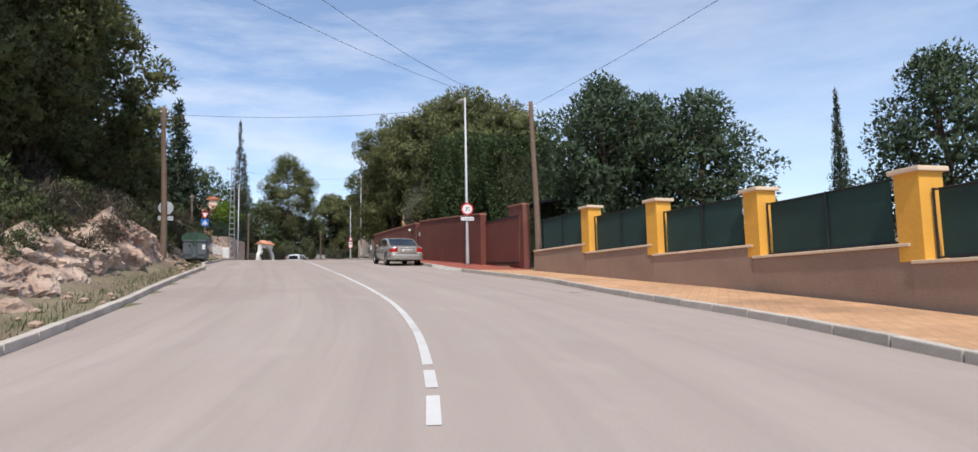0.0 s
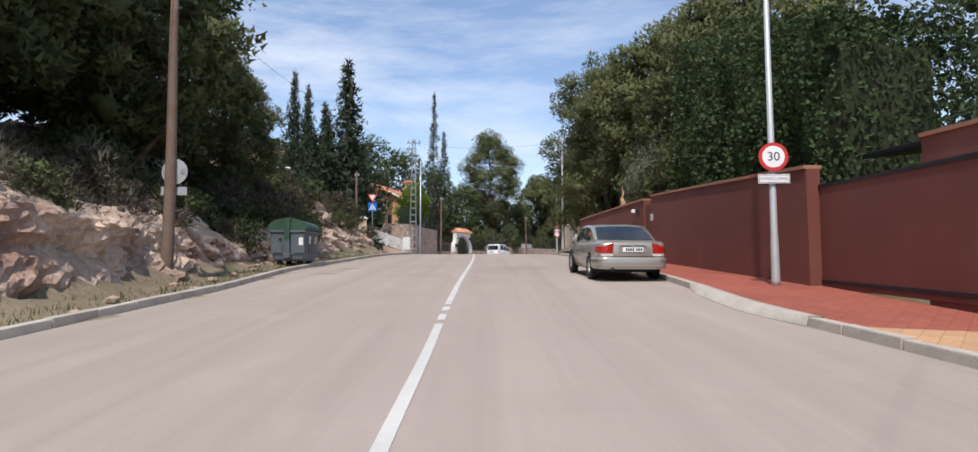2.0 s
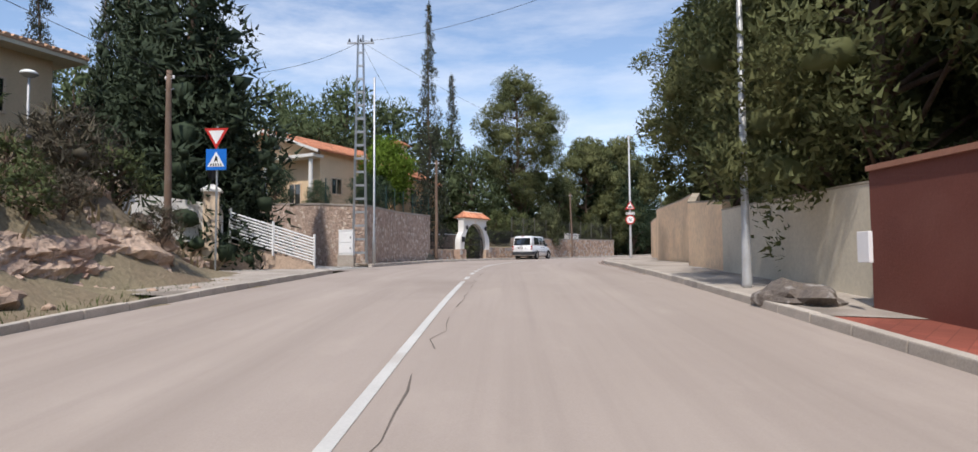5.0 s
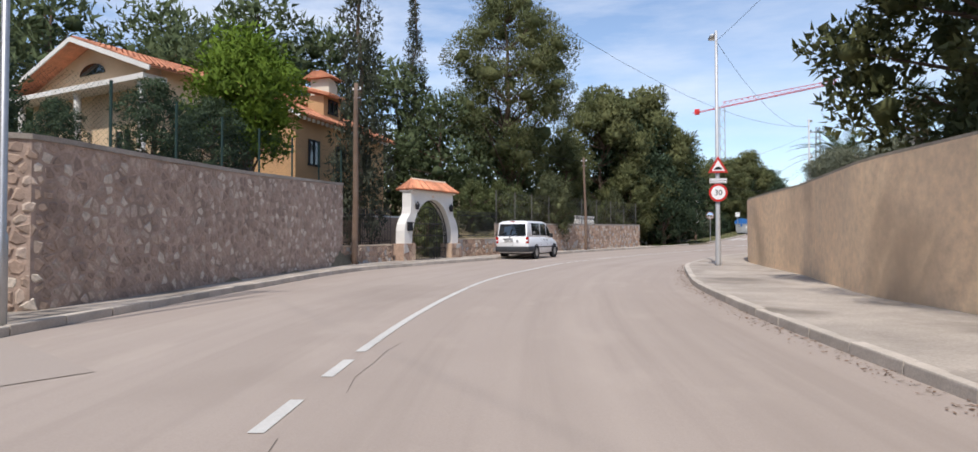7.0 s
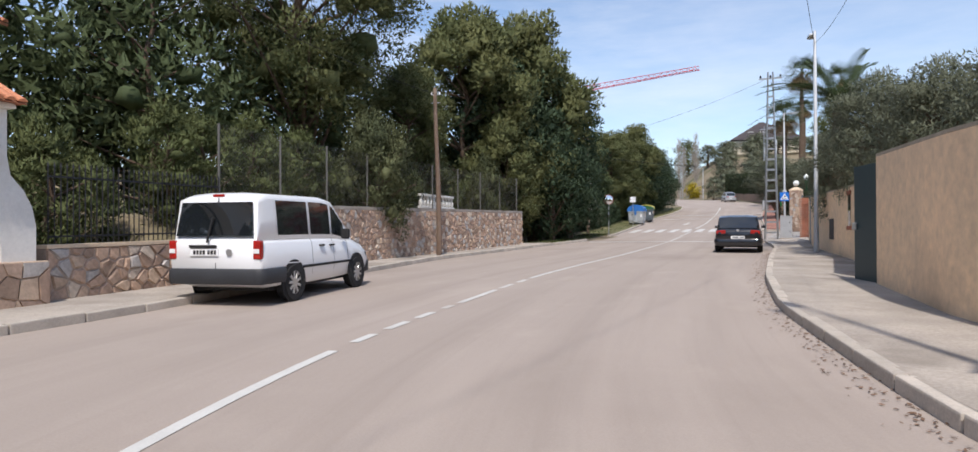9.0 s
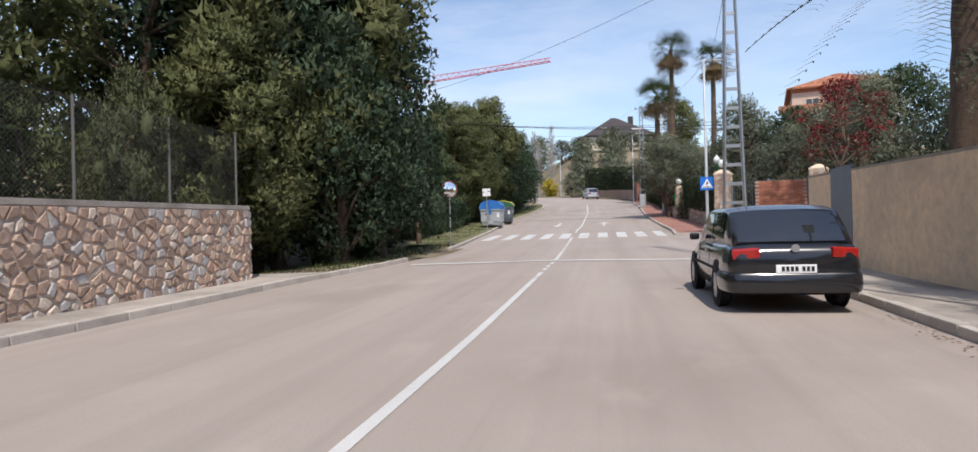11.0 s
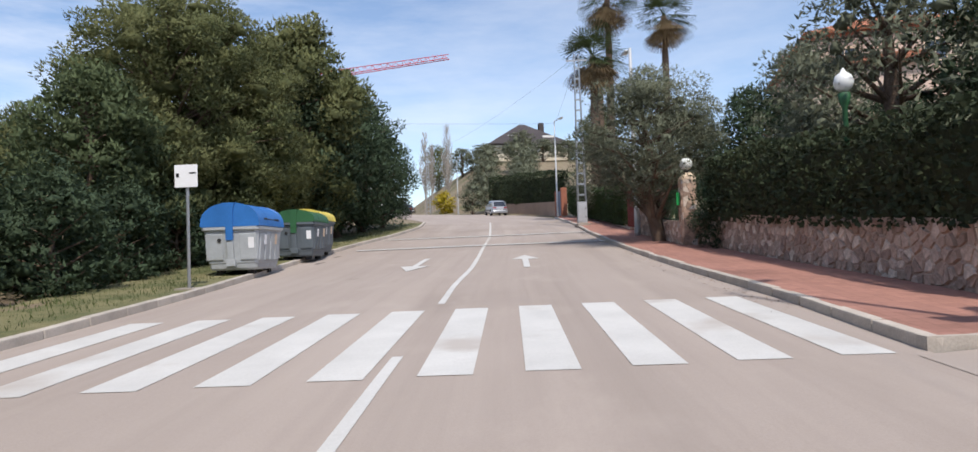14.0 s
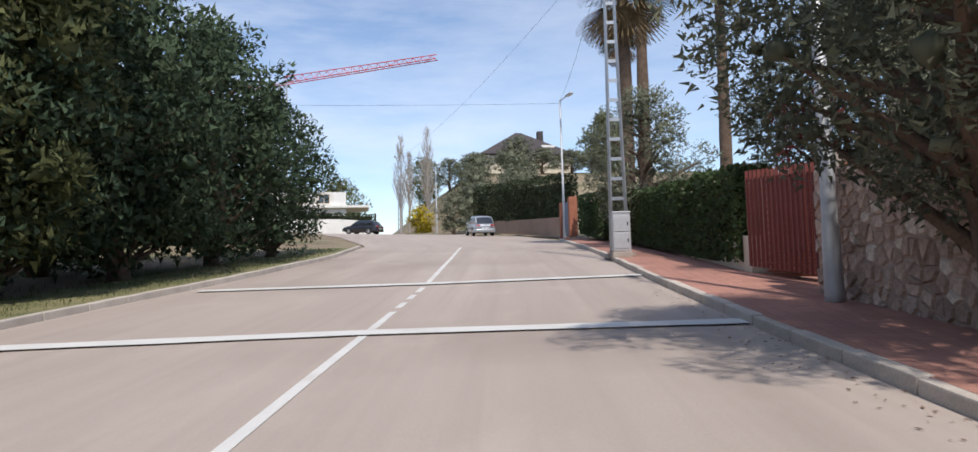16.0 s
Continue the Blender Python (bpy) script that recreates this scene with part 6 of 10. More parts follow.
def car(name, label, x, y, z, turn, L, W, H, paint, kind="sedan", pitch=0.0, trim=None, wheel_r=0.31, lamp=None, plate=True):
    """A car that points along +y of its own. Body and cabin are lofted from cross-sections."""
    t = thing(name, label, "car", x, y, z, turn)
    t.matrix_basis = pose(x, y, z, pitch, 0, turn)
    h, w = L / 2, W / 2
    if kind == "sedan":
        prof = [(-h, 0.42, 0.80, 0.90), (-h + 0.05, 0.36, 0.90, 0.975), (-h + 0.16, 0.30, 0.965, 1.0), (-h + 0.45, 0.27, 1.0, 1.01), (-h + 1.0, 0.24, 1.0, 0.985), (-0.6, 0.21, 1.0, 0.95), (0.3, 0.21, 1.0, 0.93), (h - 1.55, 0.22, 1.0, 0.91), (h - 1.2, 0.22, 0.99, 0.87), (h - 0.6, 0.24, 0.97, 0.80), (h - 0.18, 0.28, 0.88, 0.70), (h, 0.40, 0.72, 0.58)]
        cab = [(-h + 0.70, 0.0), (-h + 1.1, 0.52), (-h + 1.5, 0.92), (-h + 1.95, 1.0), (-0.05, 1.0), (h - 1.85, 0.93), (h - 1.0, 0.0)]
        side = [(-h + 1.25, -0.52), (-0.44, 0.42), (0.5, h - 1.4)]
    elif kind == "van":
        prof = [(-h, 0.42, 0.93, 1.02), (-h + 0.06, 0.34, 0.97, 1.06), (-h + 0.4, 0.26, 1.0, 1.06), (-0.6, 0.23, 1.0, 1.05), (0.4, 0.23, 1.0, 1.03), (h - 1.35, 0.24, 1.0, 1.0), (h - 0.95, 0.25, 0.98, 0.98), (h - 0.45, 0.27, 0.94, 0.86), (h - 0.12, 0.32, 0.86, 0.74), (h, 0.42, 0.74, 0.6)]
        cab = [(-h + 0.02, 0.0), (-h + 0.12, 0.90), (-h + 0.35, 1.0), (0.0, 1.0), (h - 1.75, 0.93), (h - 0.95, 0.0)]
        side = [(-h + 0.55, -0.58), (-0.50, 0.22), (0.3, h - 1.32)]
    else:
        prof = [(-h, 0.48, 0.86, 0.82), (-h + 0.08, 0.34, 0.95, 0.93), (-h + 0.45, 0.25, 1.0, 0.96), (-0.5, 0.21, 1.0, 0.94), (0.4, 0.21, 1.0, 0.92), (h - 1.3, 0.22, 1.0, 0.90), (h - 0.95, 0.23, 0.98, 0.87), (h - 0.5, 0.25, 0.95, 0.79), (h - 0.14, 0.3, 0.86, 0.68), (h, 0.4, 0.72, 0.56)]
        cab = [(-h + 0.16, 0.0), (-h + 0.62, 0.88), (-h + 0.95, 1.0), (0.0, 1.0), (h - 1.75, 0.93), (h - 1.0, 0.0)]
        side = [(-h + 0.75, -0.45), (-0.37, 0.5), (0.57, h - 1.4)]
    py = np.array([p[0] for p in prof])
    belt = lambda v: float(np.interp(v, py, [p[3] for p in prof]))  # noqa: E731
    wide = lambda v: float(np.interp(v, py, [p[2] for p in prof])) * w  # noqa: E731
    sill = lambda v: float(np.interp(v, py, [p[1] for p in prof]))  # noqa: E731
    bm = bmesh.new()
    rings = []
    axles = (-h + 0.92 if kind != "sedan" else -h + 1.0, h - 0.88)
    stations = sorted(set([p[0] for p in prof] + list(np.linspace(-h + 0.2, h - 0.2, 14)) + [a + s * wheel_r * 1.2 for a in axles for s in (-1, 1)]))
    for v in stations:
        a, s, b = wide(v), sill(v), belt(v)
        mid = s + (b - s) * 0.5
        half = [(0.72 * a, s), (a * 0.955, s + 0.05), (a, mid), (a * 0.985, mid + 0.08), (a * 0.96, b - 0.07), (a * 0.90, b - 0.005), (a * 0.55, b + 0.018)]
        rings.append([(X, v, Z) for X, Z in half] + [(-X, v, Z) for X, Z in half[::-1]])
    loft(bm, rings)
    body = part("body", bm, paint, t, smooth=True)
    # cabin
    cy = np.array([c[0] for c in cab])
    up = lambda v: float(np.interp(v, cy, [c[1] for c in cab]))  # noqa: E731
    lean = 0.25 if kind != "van" else 0.13

    def wall(v, f, out=0.0):
        """A point on the cabin's side: v along the car, f of the way up."""
        b = belt(v) - 0.01
        top = b + (H - b) * up(v)
        bw = wide(v) * 0.915
        return (bw - lean * f * f ** 0.2 * (H - b) / 0.5 * 0.36 * up(v) + out, v, b + (top - b) * f)
    bm = bmesh.new()
    rings = []
    for v in sorted(set(list(cy) + list(np.linspace(cy[0], cy[-1], 14)))):
        pts = [wall(v, f) for f in (0, 0.45, 0.86, 0.96)]
        ex = wall(v, 1.0)
        pts += [(ex[0] - 0.10, v, ex[2]), (ex[0] * 0.45, v, ex[2] + 0.022 * up(v))]
        rings.append(pts + [(-X, Y, Z) for X, Y, Z in pts[::-1]])
    loft(bm, rings)
    cabin = part("cabin", bm, paint, t, smooth=True)
    for sgn in (-1, 1):
        for a, b in side:
            bm = bmesh.new()
            vs = np.linspace(a, b, 6)
            lo = [wall(v, 0.10, 0.008) for v in vs]
            hi = [wall(v, 0.86, 0.008) for v in vs]
            vv = [[bm.verts.new((sgn * X, Y, Z)) for X, Y, Z in r] for r in (lo, [wall(v, 0.5, 0.010) for v in vs], hi)]
            for r0, r1 in zip(vv, vv[1:]):
                for k in range(5):
                    bm.faces.new((r0[k], r0[k + 1], r1[k + 1], r1[k]))
            part("side_window", bm, M["glass"], t)
    # front and rear glass on the sloping ends of the cabin
    for lo, hi, d in ((cab[-1], cab[-2], 1), (cab[0], cab[2 if kind == "sedan" else 1], -1)):
        bm = bmesh.new()
        rows = []
        for f in np.linspace(0.10, 0.93, 5):
            v = lo[0] + (hi[0] - lo[0]) * f
            e = wall(v, 1.0)
            ww = wall(v, 1.0)[0] - 0.07 - 0.03 * f
            n = 0.014
            zz = e[2] + 0.005
            rows.append([(-ww, v + d * n, zz), (-ww * 0.5, v + d * (n + 0.02), zz + 0.018 * up(v) + 0.004), (0, v + d * (n + 0.03), zz + 0.024 * up(v) + 0.004), (ww * 0.5, v + d * (n + 0.02), zz + 0.018 * up(v) + 0.004), (ww, v + d * n, zz)])
        if kind == "van" and d < 0:
            rows = []
            for z in (1.12, 1.3, 1.5, 1.66):
                k = (z - 1.05) / (H - 1.05)
                rows.append([(X * (w * 0.82 - 0.08 * k), -h - 0.012 + 0.115 * k, z) for X in (-1, -0.5, 0, 0.5, 1)])
        loft(bm, rows, closed=False)
        g = part("windscreen" if d > 0 else "rear_window", bm, M["glass"], t)
        if d < 0:
            sol = g.modifiers.new("thick", "SOLIDIFY")
            sol.thickness = 0.006
    # wheels
    for a in axles:
        for sgn in (-1, 1):
            # Black disc on the body side stands for the shaded wheel-arch hollow.
            bm = bmesh.new()
            X = sgn * (w - 0.005)
            rod(bm, (X - sgn * 0.02, a, wheel_r + 0.02), (X + sgn * 0.004, a, wheel_r + 0.02), wheel_r * 1.17, n=26)
            part("wheel_arch", bm, M["rubber"], t)
            bm = bmesh.new()
            lathe(bm, [(wheel_r * 0.62, -0.1), (wheel_r * 0.93, -0.1), (wheel_r, -0.06), (wheel_r, 0.06), (wheel_r * 0.93, 0.1), (wheel_r * 0.62, 0.1)], 28)
            open_ends(bm)
            bmesh.ops.transform(bm, matrix=Matrix.Translation((X - sgn * 0.075, a, wheel_r)) @ pose(0, 0, 0, 0, 90, 0), verts=bm.verts)
            wh = part("wheel", bm, M["rubber"], t)
            # Dark disc: its colour gives the shade of the well behind the spokes.
            bm = bmesh.new()
            rod(bm, (X - sgn * 0.06, a, wheel_r), (X + sgn * 0.0, a, wheel_r), wheel_r * 0.63, n=24)
            rim = M["rim_dark"]
            part("rim", bm, rim, wh)
            bm = bmesh.new()
            n = 5 if kind == "sedan" else 9
            for k in range(n):
                an = 2 * math.pi * k / n + 0.3
                c, s = math.cos(an), math.sin(an)
                box(bm, (0.03, wheel_r * 0.6, 0.075 if n == 5 else 0.045), (X + sgn * 0.006, a + c * wheel_r * 0.32, wheel_r + s * wheel_r * 0.32), (math.degrees(an), 0, 0), bevel=0.008)
            rod(bm, (X - sgn * 0.01, a, wheel_r), (X + sgn * 0.02, a, wheel_r), wheel_r * 0.17, n=12)
            lathe_ring = bmesh.new()
            lathe(lathe_ring, [(wheel_r * 0.585, -0.014), (wheel_r * 0.65, -0.014), (wheel_r * 0.65, 0.014), (wheel_r * 0.585, 0.014)], 28)
            open_ends(lathe_ring)
            bmesh.ops.transform(lathe_ring, matrix=Matrix.Translation((X + sgn * 0.0, a, wheel_r)) @ pose(0, 0, 0, 0, 90, 0), verts=lathe_ring.verts)
            part("rim_edge", lathe_ring, M["alloy"], wh)
            part("spoke", bm, M["alloy"], wh, "silver wheel spokes")
    # bumpers, lights, plate, mirrors, handles, seams
    dark = trim or paint
    corner = [(wide(v), v) for v in (-h + 0.62, -h + 0.42, -h + 0.26, -h + 0.14, -h + 0.06, -h + 0.015)] + [(wide(-h) * k, -h - 0.02 * (1 - k)) for k in (0.92, 0.6, 0.3)]
    tail = corner + [(0, -h - 0.02)] + [(-X, Y) for X, Y in corner[::-1]]

    def wrap(path, section):
        """A moulding swept round the tail: section of (outward, z)."""
        nn = normals_of(path)
        bm = bmesh.new()
        loft(bm, [[(X + n[0] * o, Y + n[1] * o, z) for o, z in section] for (X, Y), n in zip(path, nn)])
        return bm
    lo, hi = (0.30, 0.60) if kind == "sedan" else ((0.34, 0.60) if kind == "van" else (0.28, 0.56))
    away = -1.0 if normals_of(tail)[len(tail) // 2][1] > 0 else 1.0
    part("rear_bumper", wrap(tail, [(away * o, z) for o, z in ((-0.05, lo), (0.015, lo + 0.01), (0.038, lo + 0.07), (0.042, (lo + hi) / 2), (0.036, hi - 0.03), (0.012, hi), (-0.05, hi))]), dark, t, smooth=True).data.set_sharp_from_angle(angle=0.8)
    if kind == "sedan":
        for k, pth in enumerate((tail[:7], tail[-7:])):
            part("bumper_strip", wrap(pth, [(away * o, z) for o, z in ((0.03, hi - 0.075), (0.052, hi - 0.07), (0.052, hi - 0.035), (0.03, hi - 0.03))]), M["alloy"], t)
        part("bumper_groove", wrap(tail[1:-1], [(away * o, z) for o, z in ((0.03, lo + 0.1), (0.047, lo + 0.1), (0.047, lo + 0.112), (0.03, lo + 0.112))]), M["alloy"], t)
        bm = bmesh.new()
        rod(bm, (-0.52, -h - 0.05, 0.305), (-0.52, -h + 0.2, 0.305), 0.045, n=14)
        part("exhaust", bm, M["rubber"], t)
        bm = bmesh.new()
        for sgn in (-1, 1):
            rod(bm, (sgn * w * 0.60, -h - 0.008, 0.63), (sgn * w * 0.55, -h - 0.004, 0.955), 0.005, n=5)
        rod(bm, (-w * 0.60, -h - 0.008, 0.63), (w * 0.60, -h - 0.008, 0.63), 0.006, n=5)
        part("boot_seam", bm, M["rubber"], t)
        bm = bmesh.new()
        box(bm, (0.74, 0.02, 0.165), (0, -h + 0.0, 0.80), bevel=0.012)
        part("plate_recess", bm, paint, t)
        bm = bmesh.new()
        box(bm, (0.66, 0.03, 0.022), (0, -h - 0.022, 0.905), bevel=0.008)
        part("boot_handle", bm, paint, t)
        bm = bmesh.new()
        box(bm, (W * 0.8, 0.05, 0.02), (0, -h + 0.06, 0.995), bevel=0.009)
        part("boot_lip", bm, paint, t)
    bm = bmesh.new()
    box(bm, (W * 0.86, 0.2, 0.28), (0, h - 0.12, 0.40), bevel=0.06)
    part("front_bumper", bm, dark, t)
    for sgn in (-1, 1):
        bm = bmesh.new()
        if kind == "van":
            box(bm, (0.13, 0.10, 0.30), (sgn * (w * 0.955 - 0.06), -h + 0.035, 0.90), bevel=0.02)
        elif kind == "sedan":
            bm.free()
            spots = [(w * 0.575, -h - 0.014, 0.70, 0.955), (w * 0.70, -h - 0.014, 0.70, 0.94), (w * 0.80, -h - 0.006, 0.70, 0.885), (wide(-h + 0.05) * 0.985, -h + 0.04, 0.70, 0.875), (wide(-h + 0.16) * 0.985, -h + 0.155, 0.70, 0.87), (w * 0.995, -h + 0.32, 0.72, 0.86), (w * 0.99, -h + 0.40, 0.80, 0.84)]
            bm = bmesh.new()
            loft(bm, [[(sgn * (X - 0.03), Y + 0.03, z0), (sgn * X, Y, z0), (sgn * (X + 0.006), Y - 0.004, (z0 + z1) / 2), (sgn * (X - 0.012), Y, z1), (sgn * (X - 0.04), Y + 0.03, z1)] for X, Y, z0, z1 in spots])
            clear = bmesh.new()
            loft(clear, [[(sgn * (X - 0.03), Y + 0.03, 0.635), (sgn * X, Y, 0.635), (sgn * X, Y, 0.697), (sgn * (X - 0.03), Y + 0.03, 0.697)] for X, Y, z0, z1 in spots[:6]])
            part("reversing_light", clear, M["lamp_clear"], t, "clear lower strip of the rear light")
        else:
            box(bm, (0.36, 0.14, 0.15), (sgn * (w * 0.93 - 0.20), -h + 0.07, 0.83), (0, sgn * 4, sgn * 12), bevel=0.03)
        l = part("rear_light", bm, M["tail_red"], t, "red rear light")
        if kind == "van":
            bm = bmesh.new()
            box(bm, (0.10, 0.02, 0.07), (sgn * (w * 0.955 - 0.06), -h - 0.018, 0.88), bevel=0.005)
            part("reversing_light", bm, M["sign_white"], l)
        bm = bmesh.new()
        box(bm, (0.32, 0.10, 0.12), (sgn * (w * 0.70), h - 0.19, 0.645), (0, 0, -sgn * 24), bevel=0.04)
        part("headlight", bm, M["glass"], t)
        v = h - (1.72 if kind == "sedan" else 1.5)
        bm = bmesh.new()
        box(bm, (0.17, 0.09, 0.12 if kind != "van" else 0.2), (sgn * (w + 0.06), v, belt(v) + 0.09), bevel=0.035)
        part("mirror", bm, M["rubber"] if kind == "van" else paint, t)
        for dv in ((-0.35, 0.62) if kind == "sedan" else ((-0.1, 0.28) if kind == "van" else (-0.4, 0.5))):
            bm = bmesh.new()
            zz = belt(dv) - 0.13
            box(bm, (0.03, 0.18, 0.032), (sgn * (wide(dv) * 0.975 + 0.012), dv - 0.1, zz), bevel=0.01)
            part("door_handle", bm, paint if kind == "sedan" else M["rubber"], t)
        for dv in (-0.48, 0.55) if kind != "van" else (-0.54, 0.26, h - 1.25):
            bm = bmesh.new()
            a, s, b = wide(dv), sill(dv), belt(dv)
            line = [(a * 0.955, s + 0.08), (a, s + (b - s) * 0.5), (a * 0.985, s + (b - s) * 0.5 + 0.08), (a * 0.96, b - 0.07), (a * 0.905, b - 0.01)]
            for (xa, za), (xb, zb) in zip(line, line[1:]):
                rod(bm, (sgn * xa, dv, za), (sgn * xb, dv, zb), 0.0035, n=4, caps=False)
            part("door_seam", bm, M["rubber"], t)
        bm = bmesh.new()
        box(bm, (0.02, 1.9, 0.045), (sgn * (w + 0.004), 0.05, 0.56), bevel=0.008)
        part("side_moulding", bm, M["rubber"] if kind != "sedan" else M["alloy"], t)
    pz = {"sedan": 0.80, "van": 0.86, "hatch": 0.62}[kind]
    px = -0.18 if kind == "van" else 0
    bm = bmesh.new()
    box(bm, (0.52, 0.02, 0.115), (px, -h - (0.028 if kind == "hatch" else 0.012), pz), (-4, 0, 0), bevel=0.004)
    p = part("number_plate", bm, M["sign_white"], t, "white number plate with plain bars")
    bm = bmesh.new()
    for k in range(7):
        box(bm, (0.038, 0.006, 0.065), (px - 0.17 + k * 0.058 + (0.03 if k > 3 else 0), -h - (0.042 if kind == "hatch" else 0.026), pz), (-4, 0, 0))
    part("plate_bars", bm, M["sign_black"], p)
    bm = bmesh.new()
    rod(bm, (px if kind != "van" else 0.28, -h - 0.01, 0.9 if kind != "van" else 0.86), (px if kind != "van" else 0.28, -h - 0.022, 0.9 if kind != "van" else 0.86), 0.055, n=16)
    part("badge", bm, M["alloy"], t)
    if kind == "van":
        bm = bmesh.new()
        box(bm, (0.012, 0.012, 1.18), (0.02, -h + 0.045, 1.14), (-5, 0, 0))
        part("door_seam", bm, M["rubber"], t)
        bm = bmesh.new()
        box(bm, (0.03, 0.03, 0.42), (-0.06, -h - 0.02, 1.22), (-6, 12, 0))
        part("wiper", bm, M["rubber"], t)
        bm = bmesh.new()
        box(bm, (0.5, 0.03, 0.045), (-0.2, -h - 0.02, 0.955), bevel=0.01)
        part("plate_recess", bm, M["rubber"], t)
        bm = bmesh.new()
        box(bm, (0.2, 0.04, 0.04), (0, -h + 0.13, H - 0.03), bevel=0.01)
        part("brake_light", bm, M["tail_red"], t)
    bm = bmesh.new()
    box(bm, (W * 0.80, L * 0.80, 0.12), (0, 0, 0.27))
    part("underbody", bm, M["rubber"], t)
    return t


M["rim_dark"] = material("shaded_wheel_well", (0.03, 0.03, 0.032), 0.6, 0.1, 3, 30, 0.0)
M["alloy"] = material("alloy_metal", (0.55, 0.55, 0.55), 0.35, 0.05, 3, 30, 0.0, metal=0.8)
M["tail_red"] = material("red_lamp_plastic", (0.38, 0.016, 0.012), 0.2, 0.25, 5, 30, 0.0, coat=0.6)
M["lamp_clear"] = material("clear_lamp_plastic", (0.62, 0.58, 0.54), 0.15, 0.05, 5, 30, 0.0, coat=0.6)
M["paint_gold"] = material("silver_beige_car_paint", (0.345, 0.325, 0.285), 0.3, 0.03, 1, 60, 0.02, 0.001, metal=0.4, coat=0.6)
M["paint_white"] = material("white_car_paint", (0.78, 0.79, 0.80), 0.35, 0.02, 1, 60, 0.02, 0.001, coat=0.6)
M["paint_black"] = material("black_car_paint", (0.012, 0.013, 0.016), 0.25, 0.05, 1, 60, 0.0, coat=0.8)
M["paint_silver"] = material("silver_car_paint", (0.42, 0.44, 0.46), 0.3, 0.03, 1, 60, 0.0, metal=0.6, coat=0.7)
M["paint_dark"] = material("dark_bumper_plastic", (0.035, 0.037, 0.042), 0.6, 0.1, 3, 40, 0.1, 0.002)


def park(name, label, x, y, turn, L, W, H, paint, kind, **more):
    """Parks a car on the road's slope."""
    c, s = math.cos(radians(turn)), math.sin(radians(turn))
    za, zb = rz(x - s * L * 0.3, y + c * L * 0.3), rz(x + s * L * 0.3, y - c * L * 0.3)
    return car(name, label, x, y, (za + zb) / 2 + 0.01, turn, L, W, H, paint, kind, math.degrees(math.atan2(za - zb, L * 0.6)), **more)


park("parked_sedan", "silver-beige saloon car parked beside the red pavement", -5.03, 35.4, 22.0, 4.55, 1.79, 1.43, M["paint_gold"], "sedan", wheel_r=0.32)
park("parked_van", "white passenger van parked beside the stone wall", -27.28, 93.1, -5, 4.2, 1.74, 1.80, M["paint_white"], "van", trim=M["paint_dark"], wheel_r=0.315)
park("parked_hatchback", "black hatchback parked close to the kerb", -15.25, 110.4, -14, 4.2, 1.78, 1.48, M["paint_black"], "hatch", wheel_r=0.315)
park("parked_minivan", "small silver car parked far up the road", 1.15, 193.6, 2, 4.0, 1.70, 1.58, M["paint_silver"], "hatch")
park("far_car", "dark car parked by a white wall in the distance", -7.8, 213.0, 60, 4.2, 1.75, 1.48, M["paint_black"], "hatch")

# ---- kerbs, poles, signs, lamps ----
kerb("kerb_left_bank", -10, 61, left, -1, "concrete kerb below the bank")
kerb("kerb_left_bend", 67, 121.5, left, -1, "concrete kerb round the bend")
kerb("kerb_left_wood", 126.5, 174, left, -1, "concrete kerb along the grass verge")
kerb("kerb_right", -10, 119.3, right, 1, "worn concrete kerb of the pavement")
kerb("kerb_right_upper", 130.6, 178, right, 1, "concrete kerb of the red pavement")

street_lamp(-1.02, 31.95, -70, 8.45, 0.55, "tall grey street lamp carrying a speed limit sign")
sg = thing("speed_sign", "round red-rimmed speed limit sign above a white plate", "sign", -1.02, 31.95, rz(-1.02, 31.95) + KERB, 14)
limit_sign(sg, 2.75, 0.31, -0.1)
plate_sign(sg, 2.27, 0.66, 0.2, "EN TODO EL CAMINO", -0.1)
street_lamp(-11.2, 56.95, -70, 7.4, 0.9, "tall grey street lamp beside the pale wall")
street_lamp(-18.15, 85.3, -80, 7.9, 0.6, "tall grey street lamp carrying road signs")
sg = thing("hump_sign", "speed hump warning triangle above a plate and a speed limit disc", "sign", -18.15, 85.3, rz(-18.15, 85.3) + KERB, 13)
warning_sign(sg, 3.28, 0.64, -0.1)
plate_sign(sg, 2.83, 0.56, 0.17, "BANDAS SONORAS", -0.1)
limit_sign(sg, 2.43, 0.3, -0.1)
street_lamp(-13.5, 106.3, -100, 8.0, 0.6, "tall grey street lamp by the garden wall")
street_lamp(-7.95, 129.8, 200, 8.3, 0.6, "tall slim street lamp carrying a crossing sign")
sg = thing("crossing_sign_post", "square blue crossing sign on a lamp post", "sign", -7.95, 129.8, rz(-7.95, 129.8) + KERB, -14)
crossing_sign(sg, 2.35, 0.62, -0.09)
street_lamp(-3.15, 149.55, -100, 7.6, 0.5, "grey street lamp post among the trees", r=0.1)
street_lamp(2.9, 177.6, 100, 8.2, 0.9, "tall grey street lamp up the road")
street_lamp(0.2, 212, 100, 7.5, 0.8, "distant grey street lamp")
t = wood_pole(-14.45, 28.75, gz(-14.45, 28.75), 7.2, (-0.25, 0.2), 0.15, "brown wooden utility pole on the bank")
sb = thing("sign_back", "round grey back of a road sign fixed to a pole", "sign", -14.42, 28.75, gz(-14.45, 28.75), 20)
bm = bmesh.new()
